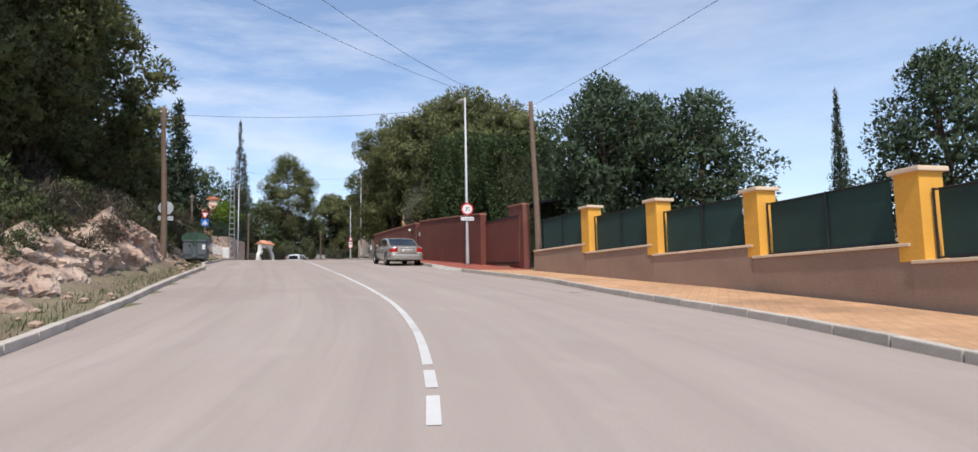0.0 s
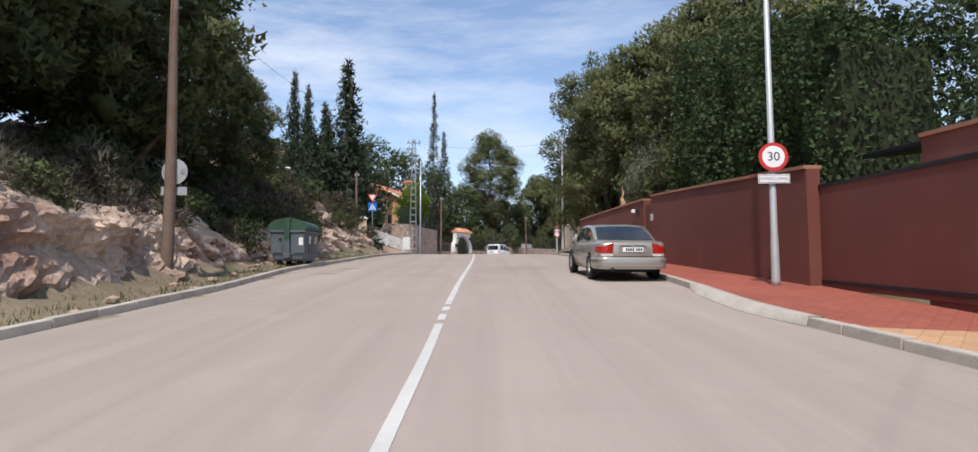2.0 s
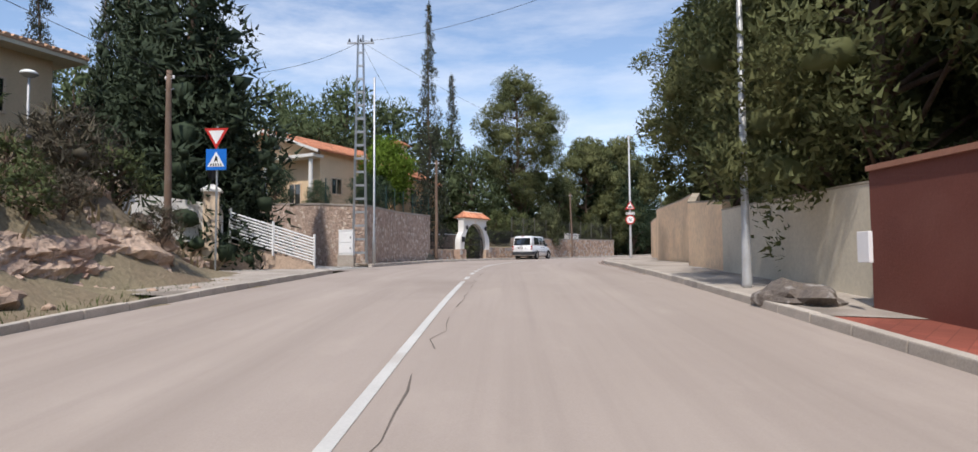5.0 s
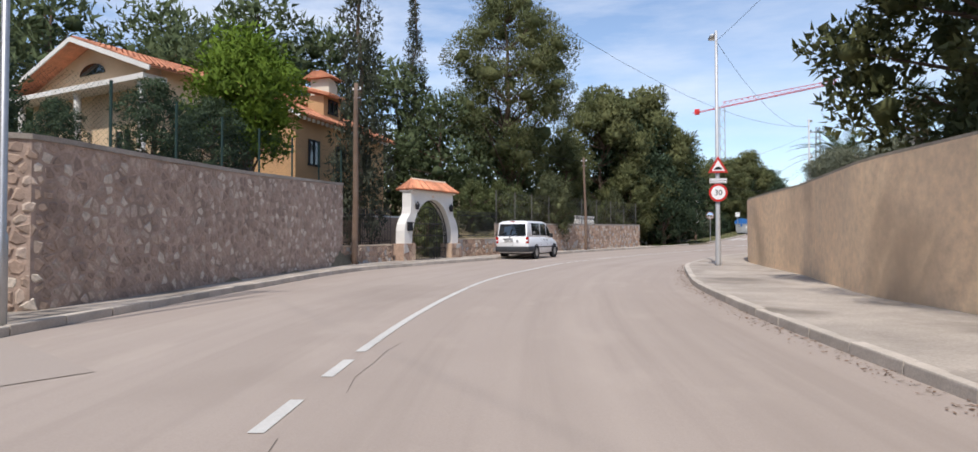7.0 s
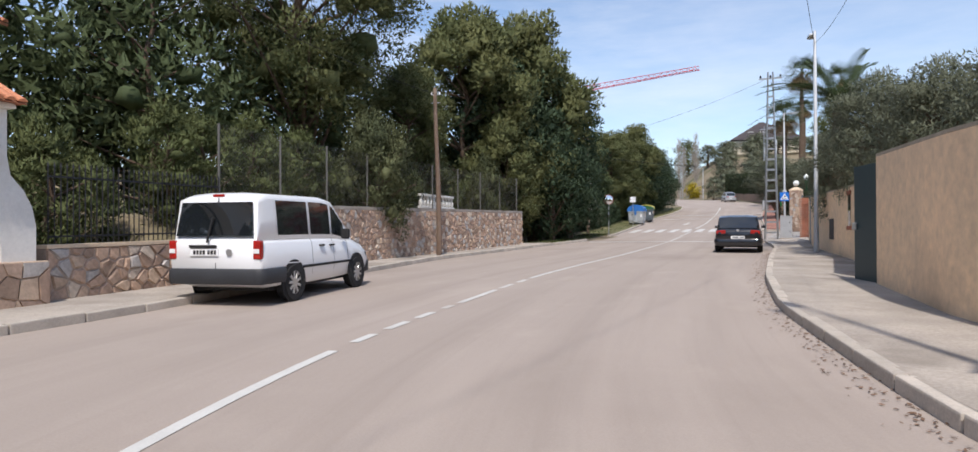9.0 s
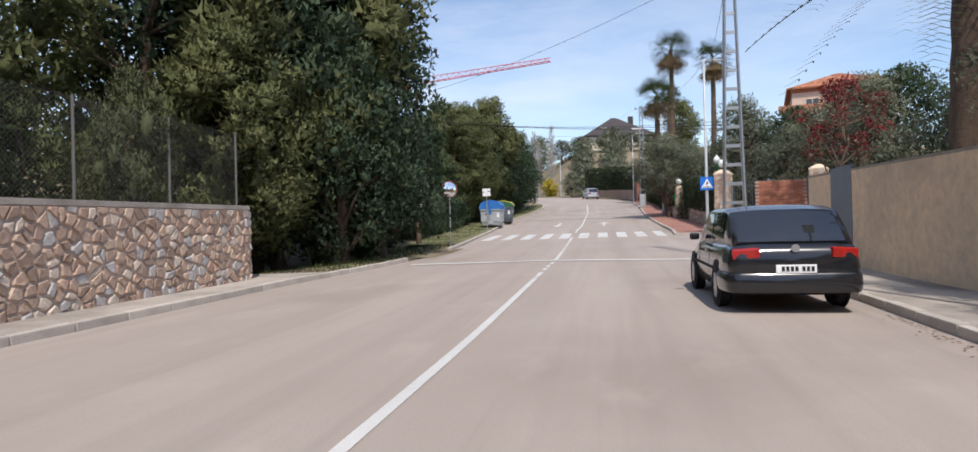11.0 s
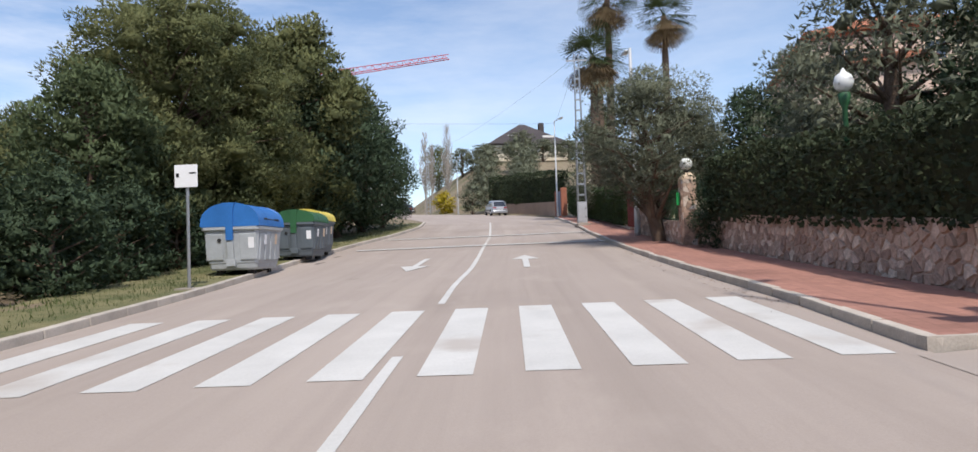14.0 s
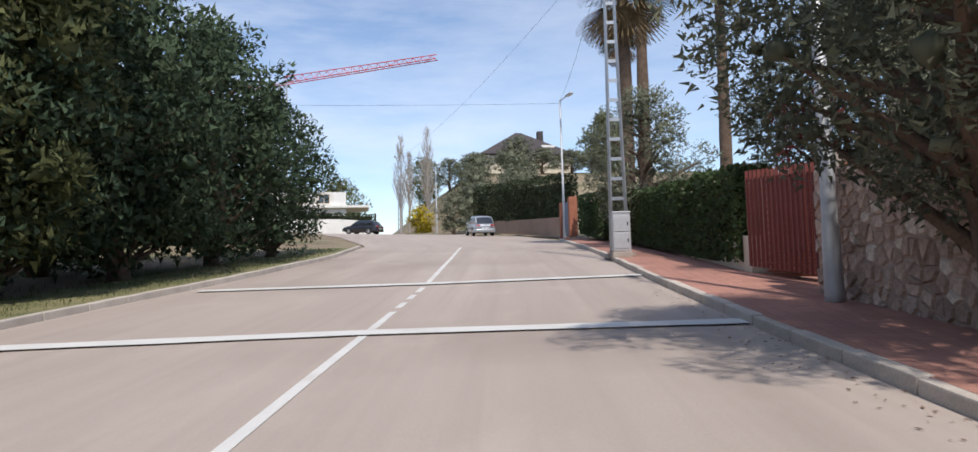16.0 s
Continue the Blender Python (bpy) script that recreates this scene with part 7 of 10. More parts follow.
disc(bm, 0.31, 0.16, 0.18, 2.55)
part("disc", bm, M["sign_back"], sb)
bm = bmesh.new()
box(bm, (0.62, 0.012, 0.2), (0, 0.17, 2.08), bevel=0.004)
part("plate", bm, M["sign_back"], sb)
bm = bmesh.new()
for dx in (-0.2, 0.2):
    box(bm, (0.12, 0.01, 0.12), (dx, 0.155, 2.55))
part("bracket", bm, M["metal"], sb)
wood_pole(2.0, 25.75, rz(2, 25.75) + KERB, 6.9, (-0.12, 0.1), 0.14, "tall brown wooden utility pole by the wall's end")
wood_pole(-26.2, 57.0, 4.45, 5.9, (-0.1, 0.1), 0.12)
wood_pole(-31.0, 83.15, 4.9, 6.95, (0.1, 0), 0.13)
wood_pole(-27.05, 104.6, 5.25, 6.2, (-0.1, 0), 0.11)
wood_pole(-21.75, 130.4, gz(-21.75, 130.4), 7.4, (0.1, 0), 0.12)
sg = thing("give_way_post", "give way triangle above a square blue crossing sign", "sign", -25.6, 58.2, 4.4, 18)
bm = bmesh.new()
rod(bm, (0, 0, -0.1), (0, 0, 4.5), 0.03, n=10)
part("post", bm, M["metal"], sg)
warning_sign(sg, 4.22, 0.72, -0.05, hump=False, flip=True)
crossing_sign(sg, 3.5, 0.62, -0.04)
sg = thing("board_sign", "white square notice board on a steel post", "sign", -17.8, 140.3, rz(-17.8, 140.3) + 0.1, -16)
bm = bmesh.new()
rod(bm, (0, 0, -0.1), (0, 0, 2.65), 0.035, n=10)
part("post", bm, M["metal"], sg)
bm = bmesh.new()
box(bm, (0.5, 0.02, 0.48), (0, -0.05, 2.4), bevel=0.006)
bd = part("board", bm, M["sign_white"], sg)
bm = bmesh.new()
box(bm, (0.06, 0.006, 0.08), (-0.18, -0.063, 2.42))
box(bm, (0.14, 0.006, 0.03), (0.15, -0.063, 2.46))
part("bars", bm, M["sign_black"], bd)
bm = bmesh.new()
box(bm, (0.45, 0.4, 0.06), (0, 0, -0.0))
part("footing", bm, M["concrete"], sg)

mr = thing("traffic_mirror", "round convex traffic mirror on a thin steel post", "mirror", -20.25, 128.7, rz(-20.25, 128.7) + 0.08, 20)
bm = bmesh.new()
rod(bm, (0, 0, -0.1), (0, 0, 2.3), 0.032, n=10)
part("post", bm, M["metal"], mr)
bm = bmesh.new()
disc(bm, 0.379, 0.012, 0.05, 2.5, 36)
M["faded_red"] = material("faded_red_plastic", (0.22, 0.07, 0.055), 0.6, 0.1, 3, 30, 0.0)
part("back", bm, M["faded_red"], mr, "faded red rim behind the mirror")
bm = bmesh.new()
rings = []
for r in (0.37, 0.3, 0.2, 0.1, 0.01):
    rings.append([(r * math.cos(a), -0.0 - 0.07 * (1 - (r / 0.37) ** 2) + 0.015, 2.5 + r * math.sin(a)) for a in np.linspace(0, 2 * math.pi, 37)[:-1]])
loft(bm, rings)
M["mirror"] = material("mirror_glass", (0.85, 0.85, 0.85), 0.02, 0.0, 1, 1, 0, metal=1.0)
part("mirror_glass", bm, M["mirror"], mr, "convex mirror face", smooth=True)
bx = thing("meter_box", "white junction boxes fixed to a wooden pole", "box", -21.55, 130.3, gz(-21.75, 130.4), 10)
for z, a, b in ((3.9, 0.22, 0.34), (1.95, 0.2, 0.36)):
    bm = bmesh.new()
    box(bm, (a, 0.14, b), (0, -0.16, z), bevel=0.01)
    part("case", bm, M["white_plastic"], bx)
bm = bmesh.new()
rod(bm, (-0.02, -0.15, 2.1), (-0.02, -0.15, 3.0), 0.03, n=8)
rod(bm, (-0.02, -0.15, 3.0), (-0.16, -0.12, 3.1), 0.03, n=8)
part("conduit", bm, M["white_plastic"], bx)

lattice_tower(-26.95, 67.75, 4.78, 10.2, 20)
lattice_tower(-11.75, 118.75, 5.5, 9.3, -14, 0.66, 0.24)
lattice_tower(-1.45, 160.2, rz(-1.45, 160.2) + KERB, 9.8, -14, 0.5, 0.22)
lattice_tower(-3.6, 214.0, 12.1, 9, 0, 0.5, 0.2)
cabinet(-27.35, 67.35, 4.72, 22, 0.62, 0.42, 1.55, M["white_plastic"], "white electric cabinet on a concrete plinth", 0.5)
cabinet(-10.25, 121.35, 5.5, -20, 0.62, 0.42, 1.45, M["pole_paint"], "grey electric cabinet beside a steel mast", 0.22)
cabinet(-1.75, 159.4, rz(-1.75, 159.4) + KERB, -14, 0.5, 0.35, 1.3, M["pole_paint"], "small grey electric cabinet by the hedge", 0.2)
t = thing("steel_post", "slim grey steel post beside the lattice mast", "pole", -26.35, 67.95, 4.75)
bm = bmesh.new()
lathe(bm, [(0.07, -0.1), (0.07, 1.2), (0.05, 1.25), (0.045, 8.3), (0.01, 8.32)], 12)
part("shaft", bm, M["metal"], t, smooth=True)

bin_container(-16.5, 36.5, rz(-16.4, 36.5) + 0.12, 108, M["bin_grey"], M["lid_dull"], "dark grey waste container with a dull green lid by the bank", 1.7, 1.3, 1.16, 0.4)
bin_container(-17.2, 143.75, rz(-17.2, 143.75) + 0.1, 76, M["bin_pale"], M["lid_blue"], "pale grey recycling container with a bright blue lid", 1.75, 1.45, 1.2, 0.6, True)
bin_container(-16.0, 147.85, rz(-16.0, 147.85) + 0.08, 76, M["bin_grey"], M["lid_green"], "dark grey waste container with a green lid on the verge", 1.6, 1.3, 1.2, 0.4)
bin_container(-15.8, 149.55, rz(-15.8, 149.55) + 0.08, 76, M["bin_grey"], M["lid_yellow"], "dark grey waste container with a pale yellow lid", 1.6, 1.3, 1.2, 0.4)



# ---- roofs and houses ----
def barrel_roof(parent, a, b, c, d, mat, pitch=0.24, name="roof", thick=0.1):
    """A slope with rows of rounded tiles: eave from a to b, top edge from d to c."""
    a, b, c, d = (Vector(p) for p in (a, b, c, d))
    n = (b - a).cross(d - a).normalized()
    bm = bmesh.new()
    lo = [bm.verts.new(p - n * 0.03) for p in (a, b, c, d)]
    dn = [bm.verts.new(p - n * thick) for p in (a, b, c, d)]
    bm.faces.new(lo)
    bm.faces.new(dn[::-1])
    for k in range(4):
        bm.faces.new((lo[k], dn[k], dn[(k + 1) % 4], lo[(k + 1) % 4]))
    slab = part(name, bm, mat, parent)
    count = max(2, int((b - a).length / pitch))
    vs, fs = [], []
    w = (b - a).normalized()
    for k in range(count):
        f = (k + 0.5) / count
        e, t = a.lerp(b, f), d.lerp(c, f)
        ln = (t - e).length
        rows = max(1, int(ln / 0.42))
        for j in range(rows):
            p, q = e.lerp(t, j / rows), e.lerp(t, (j + 1.12) / rows if j < rows - 1 else 1.0)
            o = len(vs)
            for end, r in ((p, pitch * 0.42), (q, pitch * 0.33)):
                for s in range(6):
                    an = math.pi * s / 5
                    vs.append(tuple(end + w * (math.cos(an) * r) + n * (math.sin(an) * r * 0.8)))
            fs += [(o + s, o + s + 1, o + 7 + s, o + 6 + s) for s in range(5)] + [tuple(o + s for s in range(6))]
    me = bpy.data.meshes.new("roof_tiles")
    me.from_pydata(vs, [], fs)
    tagged(link_mesh("roof_tiles", me, mat, slab), kind="stuff")
    return slab


def window(parent, x, y, z, w, h, turn, frame_mat=None, shutter=None):
    m = pose(x, y, z, 0, 0, turn)
    bm = bmesh.new()
    for dx, dz, sx, sz in ((0, h / 2, w + 0.1, 0.07), (0, -h / 2, w + 0.16, 0.08), (-w / 2, 0, 0.07, h), (w / 2, 0, 0.07, h), (0, 0, 0.05, h)):
        box(bm, (sx, 0.09, sz), (dx, -0.035, dz))
    bmesh.ops.transform(bm, matrix=m, verts=bm.verts)
    fr = part("window", bm, frame_mat or M["cap"], parent)
    bm = bmesh.new()
    box(bm, (w, 0.03, h), (0, -0.012, 0))
    bmesh.ops.transform(bm, matrix=m, verts=bm.verts)
    part("pane", bm, shutter or M["glass"], fr)


def block(parent, x0, x1, y0, y1, z0, z1, mat, name="wall"):
    bm = bmesh.new()
    box(bm, (x1 - x0, y1 - y0, z1 - z0), ((x0 + x1) / 2, (y0 + y1) / 2, (z0 + z1) / 2))
    return part(name, bm, mat, parent)


def hip_roof(parent, x0, x1, y0, y1, z, rise, over, mat, pitch=0.26):
    x0, x1, y0, y1 = x0 - over, x1 + over, y0 - over, y1 + over
    if x1 - x0 > y1 - y0:
        h = (y1 - y0) / 2
        r0, r1 = (x0 + h, (y0 + y1) / 2, z + rise), (x1 - h, (y0 + y1) / 2, z + rise)
        quads = [((x0, y0, z), (x1, y0, z), r1, r0), ((x1, y1, z), (x0, y1, z), r0, r1), ((x1, y0, z), (x1, y1, z), r1, r1), ((x0, y1, z), (x0, y0, z), r0, r0)]
    else:
        h = (x1 - x0) / 2
        r0, r1 = ((x0 + x1) / 2, y0 + h, z + rise), ((x0 + x1) / 2, y1 - h, z + rise)
        quads = [((x1, y0, z), (x1, y1, z), r1, r0), ((x0, y1, z), (x0, y0, z), r0, r1), ((x0, y0, z), (x1, y0, z), r0, r0), ((x1, y1, z), (x0, y1, z), r1, r1)]
    for q in quads:
        q = [Vector(p) for p in q]
        if (q[2] - q[3]).length < 0.01:
            q[2], q[3] = q[2] + (q[1] - q[0]).normalized() * 0.02, q[3] - (q[1] - q[0]).normalized() * 0.02
        barrel_roof(parent, *q, mat, pitch)


def villa():
    """Gabled main house, and a nearer wing with a gable roof, a dormer and a chimney."""
    v = thing("villa", "salmon villa with terracotta tile roofs above the stone wall", "house", -45.07, 82.15, 7.2, -6.6)
    w, d, e, r = 9.8, 11.0, 6.06, 1.75
    block(v, -w / 2, w / 2, 0.9, d, -1.6, e, M["cream_wall"])
    bm = bmesh.new()
    prism(bm, [(-w / 2, e), (w / 2, e), (0, e + r - 0.15)], 0.3, Matrix.Translation((0, 1.06, 0)))
    part("gable", bm, M["cream_wall"], v)
    h = w / 2 + 0.75
    barrel_roof(v, (h, -0.1, e - 0.25), (h, d + 0.4, e - 0.25), (0, d + 0.4, e + r), (0, -0.1, e + r), M["tile_roof"])
    barrel_roof(v, (-h, d + 0.4, e - 0.25), (-h, -0.1, e - 0.25), (0, -0.1, e + r), (0, d + 0.4, e + r), M["tile_roof"])
    bm = bmesh.new()
    for s in (-1, 1):
        a, b = Vector((0, -0.13, e + r - 0.14)), Vector((s * h, -0.13, e - 0.39))
        box(bm, ((b - a).length, 0.06, 0.2), (a + b) / 2, (0, math.degrees(math.atan2(-(b - a).z, (b - a).x)), 0))
    part("bargeboard", bm, M["white_wall"], v)
    bm = bmesh.new()
    prism(bm, [(0.95 * math.cos(math.pi * k / 10), 0.5 * math.sin(math.pi * k / 10)) for k in range(11)], 0.1, Matrix.Translation((0, 0.9, e + 0.25)))
    part("arched_window", bm, M["glass"], v)
    bm = bmesh.new()
    box(bm, (w + 0.5, 1.1, 0.24), (0, 0.45, e - 0.62), bevel=0.02)
    part("porch_beam", bm, M["white_wall"], v)
    for s in (-w / 2 + 0.3, 0, w / 2 - 0.3):
        bm = bmesh.new()
        lathe(bm, [(0.22, -1.6), (0.22, 0.1), (0.16, 0.2), (0.15, e - 0.95), (0.22, e - 0.75)], 14, (s, 0.25, 0))
        part("column", bm, M["white_wall"], v)
    window(v, -w / 4, 0.89, 2.6, 1.6, 1.9, 0)
    window(v, w / 4, 0.89, 2.6, 1.2, 1.9, 0)
    for yy in (2.6, 6.0, 9.0):
        window(v, w / 2 + 0.01, yy, 3.4, 1.1, 1.2, 90, M["cap"])


def villa_wing():
    v = thing("villa_wing", "lower salmon wing with a tiled gable roof and dormer", "house", -39.2, 86.9, 7.0, 4)
    w, d, e, r = 4.8, 9.0, 5.0, 1.3
    block(v, -w / 2, w / 2, 0, d, -1.6, e, M["tan_wall"])
    bm = bmesh.new()
    prism(bm, [(-w / 2, e), (w / 2, e), (0, e + r - 0.12)], 0.3, Matrix.Translation((0, 0.16, 0)))
    part("gable", bm, M["tan_wall"], v)
    h = w / 2 + 0.6
    barrel_roof(v, (h, -0.5, e - 0.2), (h, d + 0.4, e - 0.2), (0, d + 0.4, e + r), (0, -0.5, e + r), M["tile_roof"])
    barrel_roof(v, (-h, d + 0.4, e - 0.2), (-h, -0.5, e - 0.2), (0, -0.5, e + r), (0, d + 0.4, e + r), M["tile_roof"])
    bm = bmesh.new()
    for s in (-1, 1):
        a, b = Vector((0, -0.53, e + r - 0.12)), Vector((s * h, -0.53, e - 0.32))
        box(bm, ((b - a).length, 0.06, 0.18), (a + b) / 2, (0, math.degrees(math.atan2(-(b - a).z, (b - a).x)), 0))
    part("bargeboard", bm, M["white_wall"], v)
    for k in range(24):
        bm = bmesh.new()
        box(bm, (0.12, 0.1, 0.16), (h - 0.18, -0.3 + k * 0.39, e - 0.34))
        part("rafter_end", bm, M["white_wall"], v)
    for yy in (1.5, 4.0, 6.8):
        window(v, w / 2 + 0.01, yy, 3.2, 0.85, 1.2, 90, M["iron"])
    window(v, -0.4, -0.01, 2.4, 0.9, 1.9, 0, M["iron"])
    # dormer
    block(v, 0.3, 1.9, 3.2, 4.9, e + 0.2, e + 1.5, M["tan_wall"], "dormer")
    barrel_roof(v, (2.4, 2.9, e + 1.45), (2.4, 5.2, e + 1.45), (0.2, 5.2, e + 2.1), (0.2, 2.9, e + 2.1), M["tile_roof"])
    window(v, 1.91, 4.05, e + 0.95, 0.8, 0.7, 90, M["iron"])
    bm = bmesh.new()
    box(bm, (1.2, 0.9, 3.2), (-0.2, 6.6, e + 1.6), bevel=0.01)
    ch = part("chimney", bm, M["pale_wall"], v)
    bm = bmesh.new()
    prism(bm, [(-0.95, 0), (0.95, 0), (0.3, 0.4), (-0.3, 0.4)], 1.5, Matrix.Translation((-0.2, 6.6, e + 3.2)))
    part("chimney_hood", bm, M["tile_roof"], ch)


villa()
villa_wing()


def bungalow():
    v = thing("bungalow", "cream house with a low terracotta hip roof on the hillside", "house", -41.1, 56.4, 9.8)
    block(v, -4.2, 4.2, -4.0, 4.4, -3.0, 3.4, M["cream_wall"])
    hip_roof(v, -4.2, 4.2, -4.0, 4.4, 3.45, 1.3, 0.9, M["tile_pale"], 0.3)
    bm = bmesh.new()
    box(bm, (10.1, 10.1, 0.25), (0, 0.2, 3.33), bevel=0.03)
    part("eave", bm, M["pale_wall"], v)
    window(v, -1.6, -4.01, 1.4, 1.6, 1.3, 0)
    window(v, 2.0, -4.01, 1.4, 1.2, 1.3, 0)
    window(v, 4.21, -1.5, 1.4, 1.6, 1.3, 90)
    window(v, 4.21, 2.0, 1.4, 1.2, 1.3, 90)
    bm = bmesh.new()
    box(bm, (9, 2.4, 2.4), (0.8, -5.2, -1.5), bevel=0.03)
    part("terrace", bm, M["orange_wall"], v)


bungalow()


def slate_house():
    v = thing("slate_house", "distant house with a dark slate pyramid roof and dormers", "house", 24.5, 266, 22.7)
    block(v, -8.5, 8.5, -7, 7, -8, 6.6, M["pale_wall"])
    rings = []
    bm = bmesh.new()
    for z, k in ((6.5, 1.0), (6.8, 1.02), (12.4, 0.06)):
        rings.append([(sx * 9.4 * k, sy * 7.9 * k, z) for sx, sy in ((-1, -1), (1, -1), (1, 1), (-1, 1))])
    loft(bm, rings)
    part("roof", bm, M["slate"], v, "dark slate hipped roof")
    bm = bmesh.new()
    box(bm, (1.1, 1.1, 4.6), (4.2, -1.5, 10.2))
    part("chimney", bm, M["slate"], v)
    for dx in (-3.8, -0.9):
        bm = bmesh.new()
        box(bm, (1.5, 0.1, 1.0), (dx, -5.05 + 0.35, 8.75), (-60 + 90 + 0, 0, 0))
        part("skylight", bm, M["lamp_glass"], v)
    bm = bmesh.new()
    box(bm, (2.6, 2.2, 1.2), (4.6, -4.6, 8.4), bevel=0.05)
    part("dormer", bm, M["white_wall"], v)
    bm = bmesh.new()
    box(bm, (18.0, 15.0, 0.5), (0, 0, 6.35), bevel=0.05)
    part("eave", bm, M["white_wall"], v)


slate_house()


def side_house(x, y, z, label, wallmat, w=9.0, d=8.0, h=5.5, turn=0):
    v = thing("garden_house", label, "house", x, y, z, turn)
    block(v, -w / 2, w / 2, -d / 2, d / 2, -2, h, wallmat)
    bm = bmesh.new()
    prism(bm, [(-d / 2, h), (d / 2, h), (0, h + 2.2)], w, pose(0, 0, 0, 0, 0, 90))
    part("gable", bm, wallmat, v)
    for s in (-1, 1):
        barrel_roof(v, (-s * (w / 2 + 0.4), -s * (d / 2 + 0.5), h - 0.1), (s * (w / 2 + 0.4), -s * (d / 2 + 0.5), h - 0.1), (s * (w / 2 + 0.4), 0, h + 2.35), (-s * (w / 2 + 0.4), 0, h + 2.35), M["tile_roof"], 0.3)
    for dx in (-2.4, 1.2):
        window(v, dx, -d / 2 - 0.01, 3.6, 1.1, 1.2, 0)
        window(v, -w / 2 - 0.01, dx, 3.6, 1.1, 1.2, 270)
    bm = bmesh.new()
    rod(bm, (w * 0.3, -1.2, h + 0.5), (w * 0.3, -1.2, h + 3.2), 0.35, n=12)
    part("chimney", bm, M["tile_roof"], v)




def long_house():
    """Tall pale villa, its long eave running back from the road, with a lower tiled porch."""
    v = thing("garden_house", "tall pale pink house with red tiled eaves behind the trees", "house", 11.7, 157.8, 8.0, -27.3)
    block(v, 0.5, 9.0, 0.5, 14.6, -2, 11.0, M["pink_wall"])
    block(v, 0.42, 9.08, 0.42, 14.68, 10.62, 10.98, M["faded_eave"], "cornice")
    hip_roof(v, 0.5, 9.0, 0.5, 14.6, 11.0, 1.9, 0.45, M["tile_roof"])
    block(v, -0.3, 5.6, -1.9, 0.46, -2, 8.4, M["pink_wall"], "porch")
    barrel_roof(v, (-0.7, -2.3, 8.4), (6.0, -2.3, 8.4), (6.0, 0.5, 9.5), (-0.7, 0.5, 9.5), M["tile_roof"])
    for dx in (2.2, 6.8):
        window(v, dx, 0.49, 9.4, 1.1, 1.2, 0)
    for yy in (3.0, 7.0, 11.0):
        window(v, 0.49, yy, 8.8, 1.1, 1.3, 270)
    bm = bmesh.new()
    lathe(bm, [(0.42, 10.6), (0.42, 12.5), (0.55, 12.55), (0.55, 12.8), (0.4, 13.0), (0.1, 13.05)], 12)
    ch = part("chimney", bm, M["tile_roof"], v, "round red chimney")
    ch.matrix_basis = Matrix.Translation((1.2, 12.4, 0))


M["pink_wall"] = material("pale_pink_house_render", (0.62, 0.47, 0.38), 0.9, 0.1, 0.6, 18, 0.3, 0.01)
M["faded_eave"] = material("faded_red_eave_boards", (0.36, 0.15, 0.10), 0.85, 0.15, 1.0, 20, 0.3, 0.01)
long_house()
side_house(12.5, 130.5, 6.4, "pale house with a red roof behind the iron gate", M["pale_wall"], 8, 8, 5.6, 20)
side_house(0.0, 112, 5.6, "low house with a terracotta roof behind the garden wall", M["orange_wall"], 8, 8, 3.6, 0)

wh = thing("white_house", "distant white modern house with a flat roof", "house", -15.5, 232, 13.4)
block(wh, -6, 6, -4, 4, -1, 5.2, M["white_wall"])
block(wh, -6.4, 9, -4.6, 2, 3.1, 3.4, M["white_wall"], "balcony")
for dx in (-3.5, 0, 3.2):
    window(wh, dx, -4.01, 1.6, 1.6, 1.8, 0)
    window(wh, dx, -4.01, 4.3, 1.4, 1.2, 0)
tagged(wall_line("wall_white_far", along([(-24, 219.5, 12.0, 14.6), (-10, 220.5, 12.0, 14.4), (-5.8, 219.6, 12.0, 14.0)], 1.5), 0.25, M["white_wall"], None, "white rendered wall in the distance", 1), kind="structure")


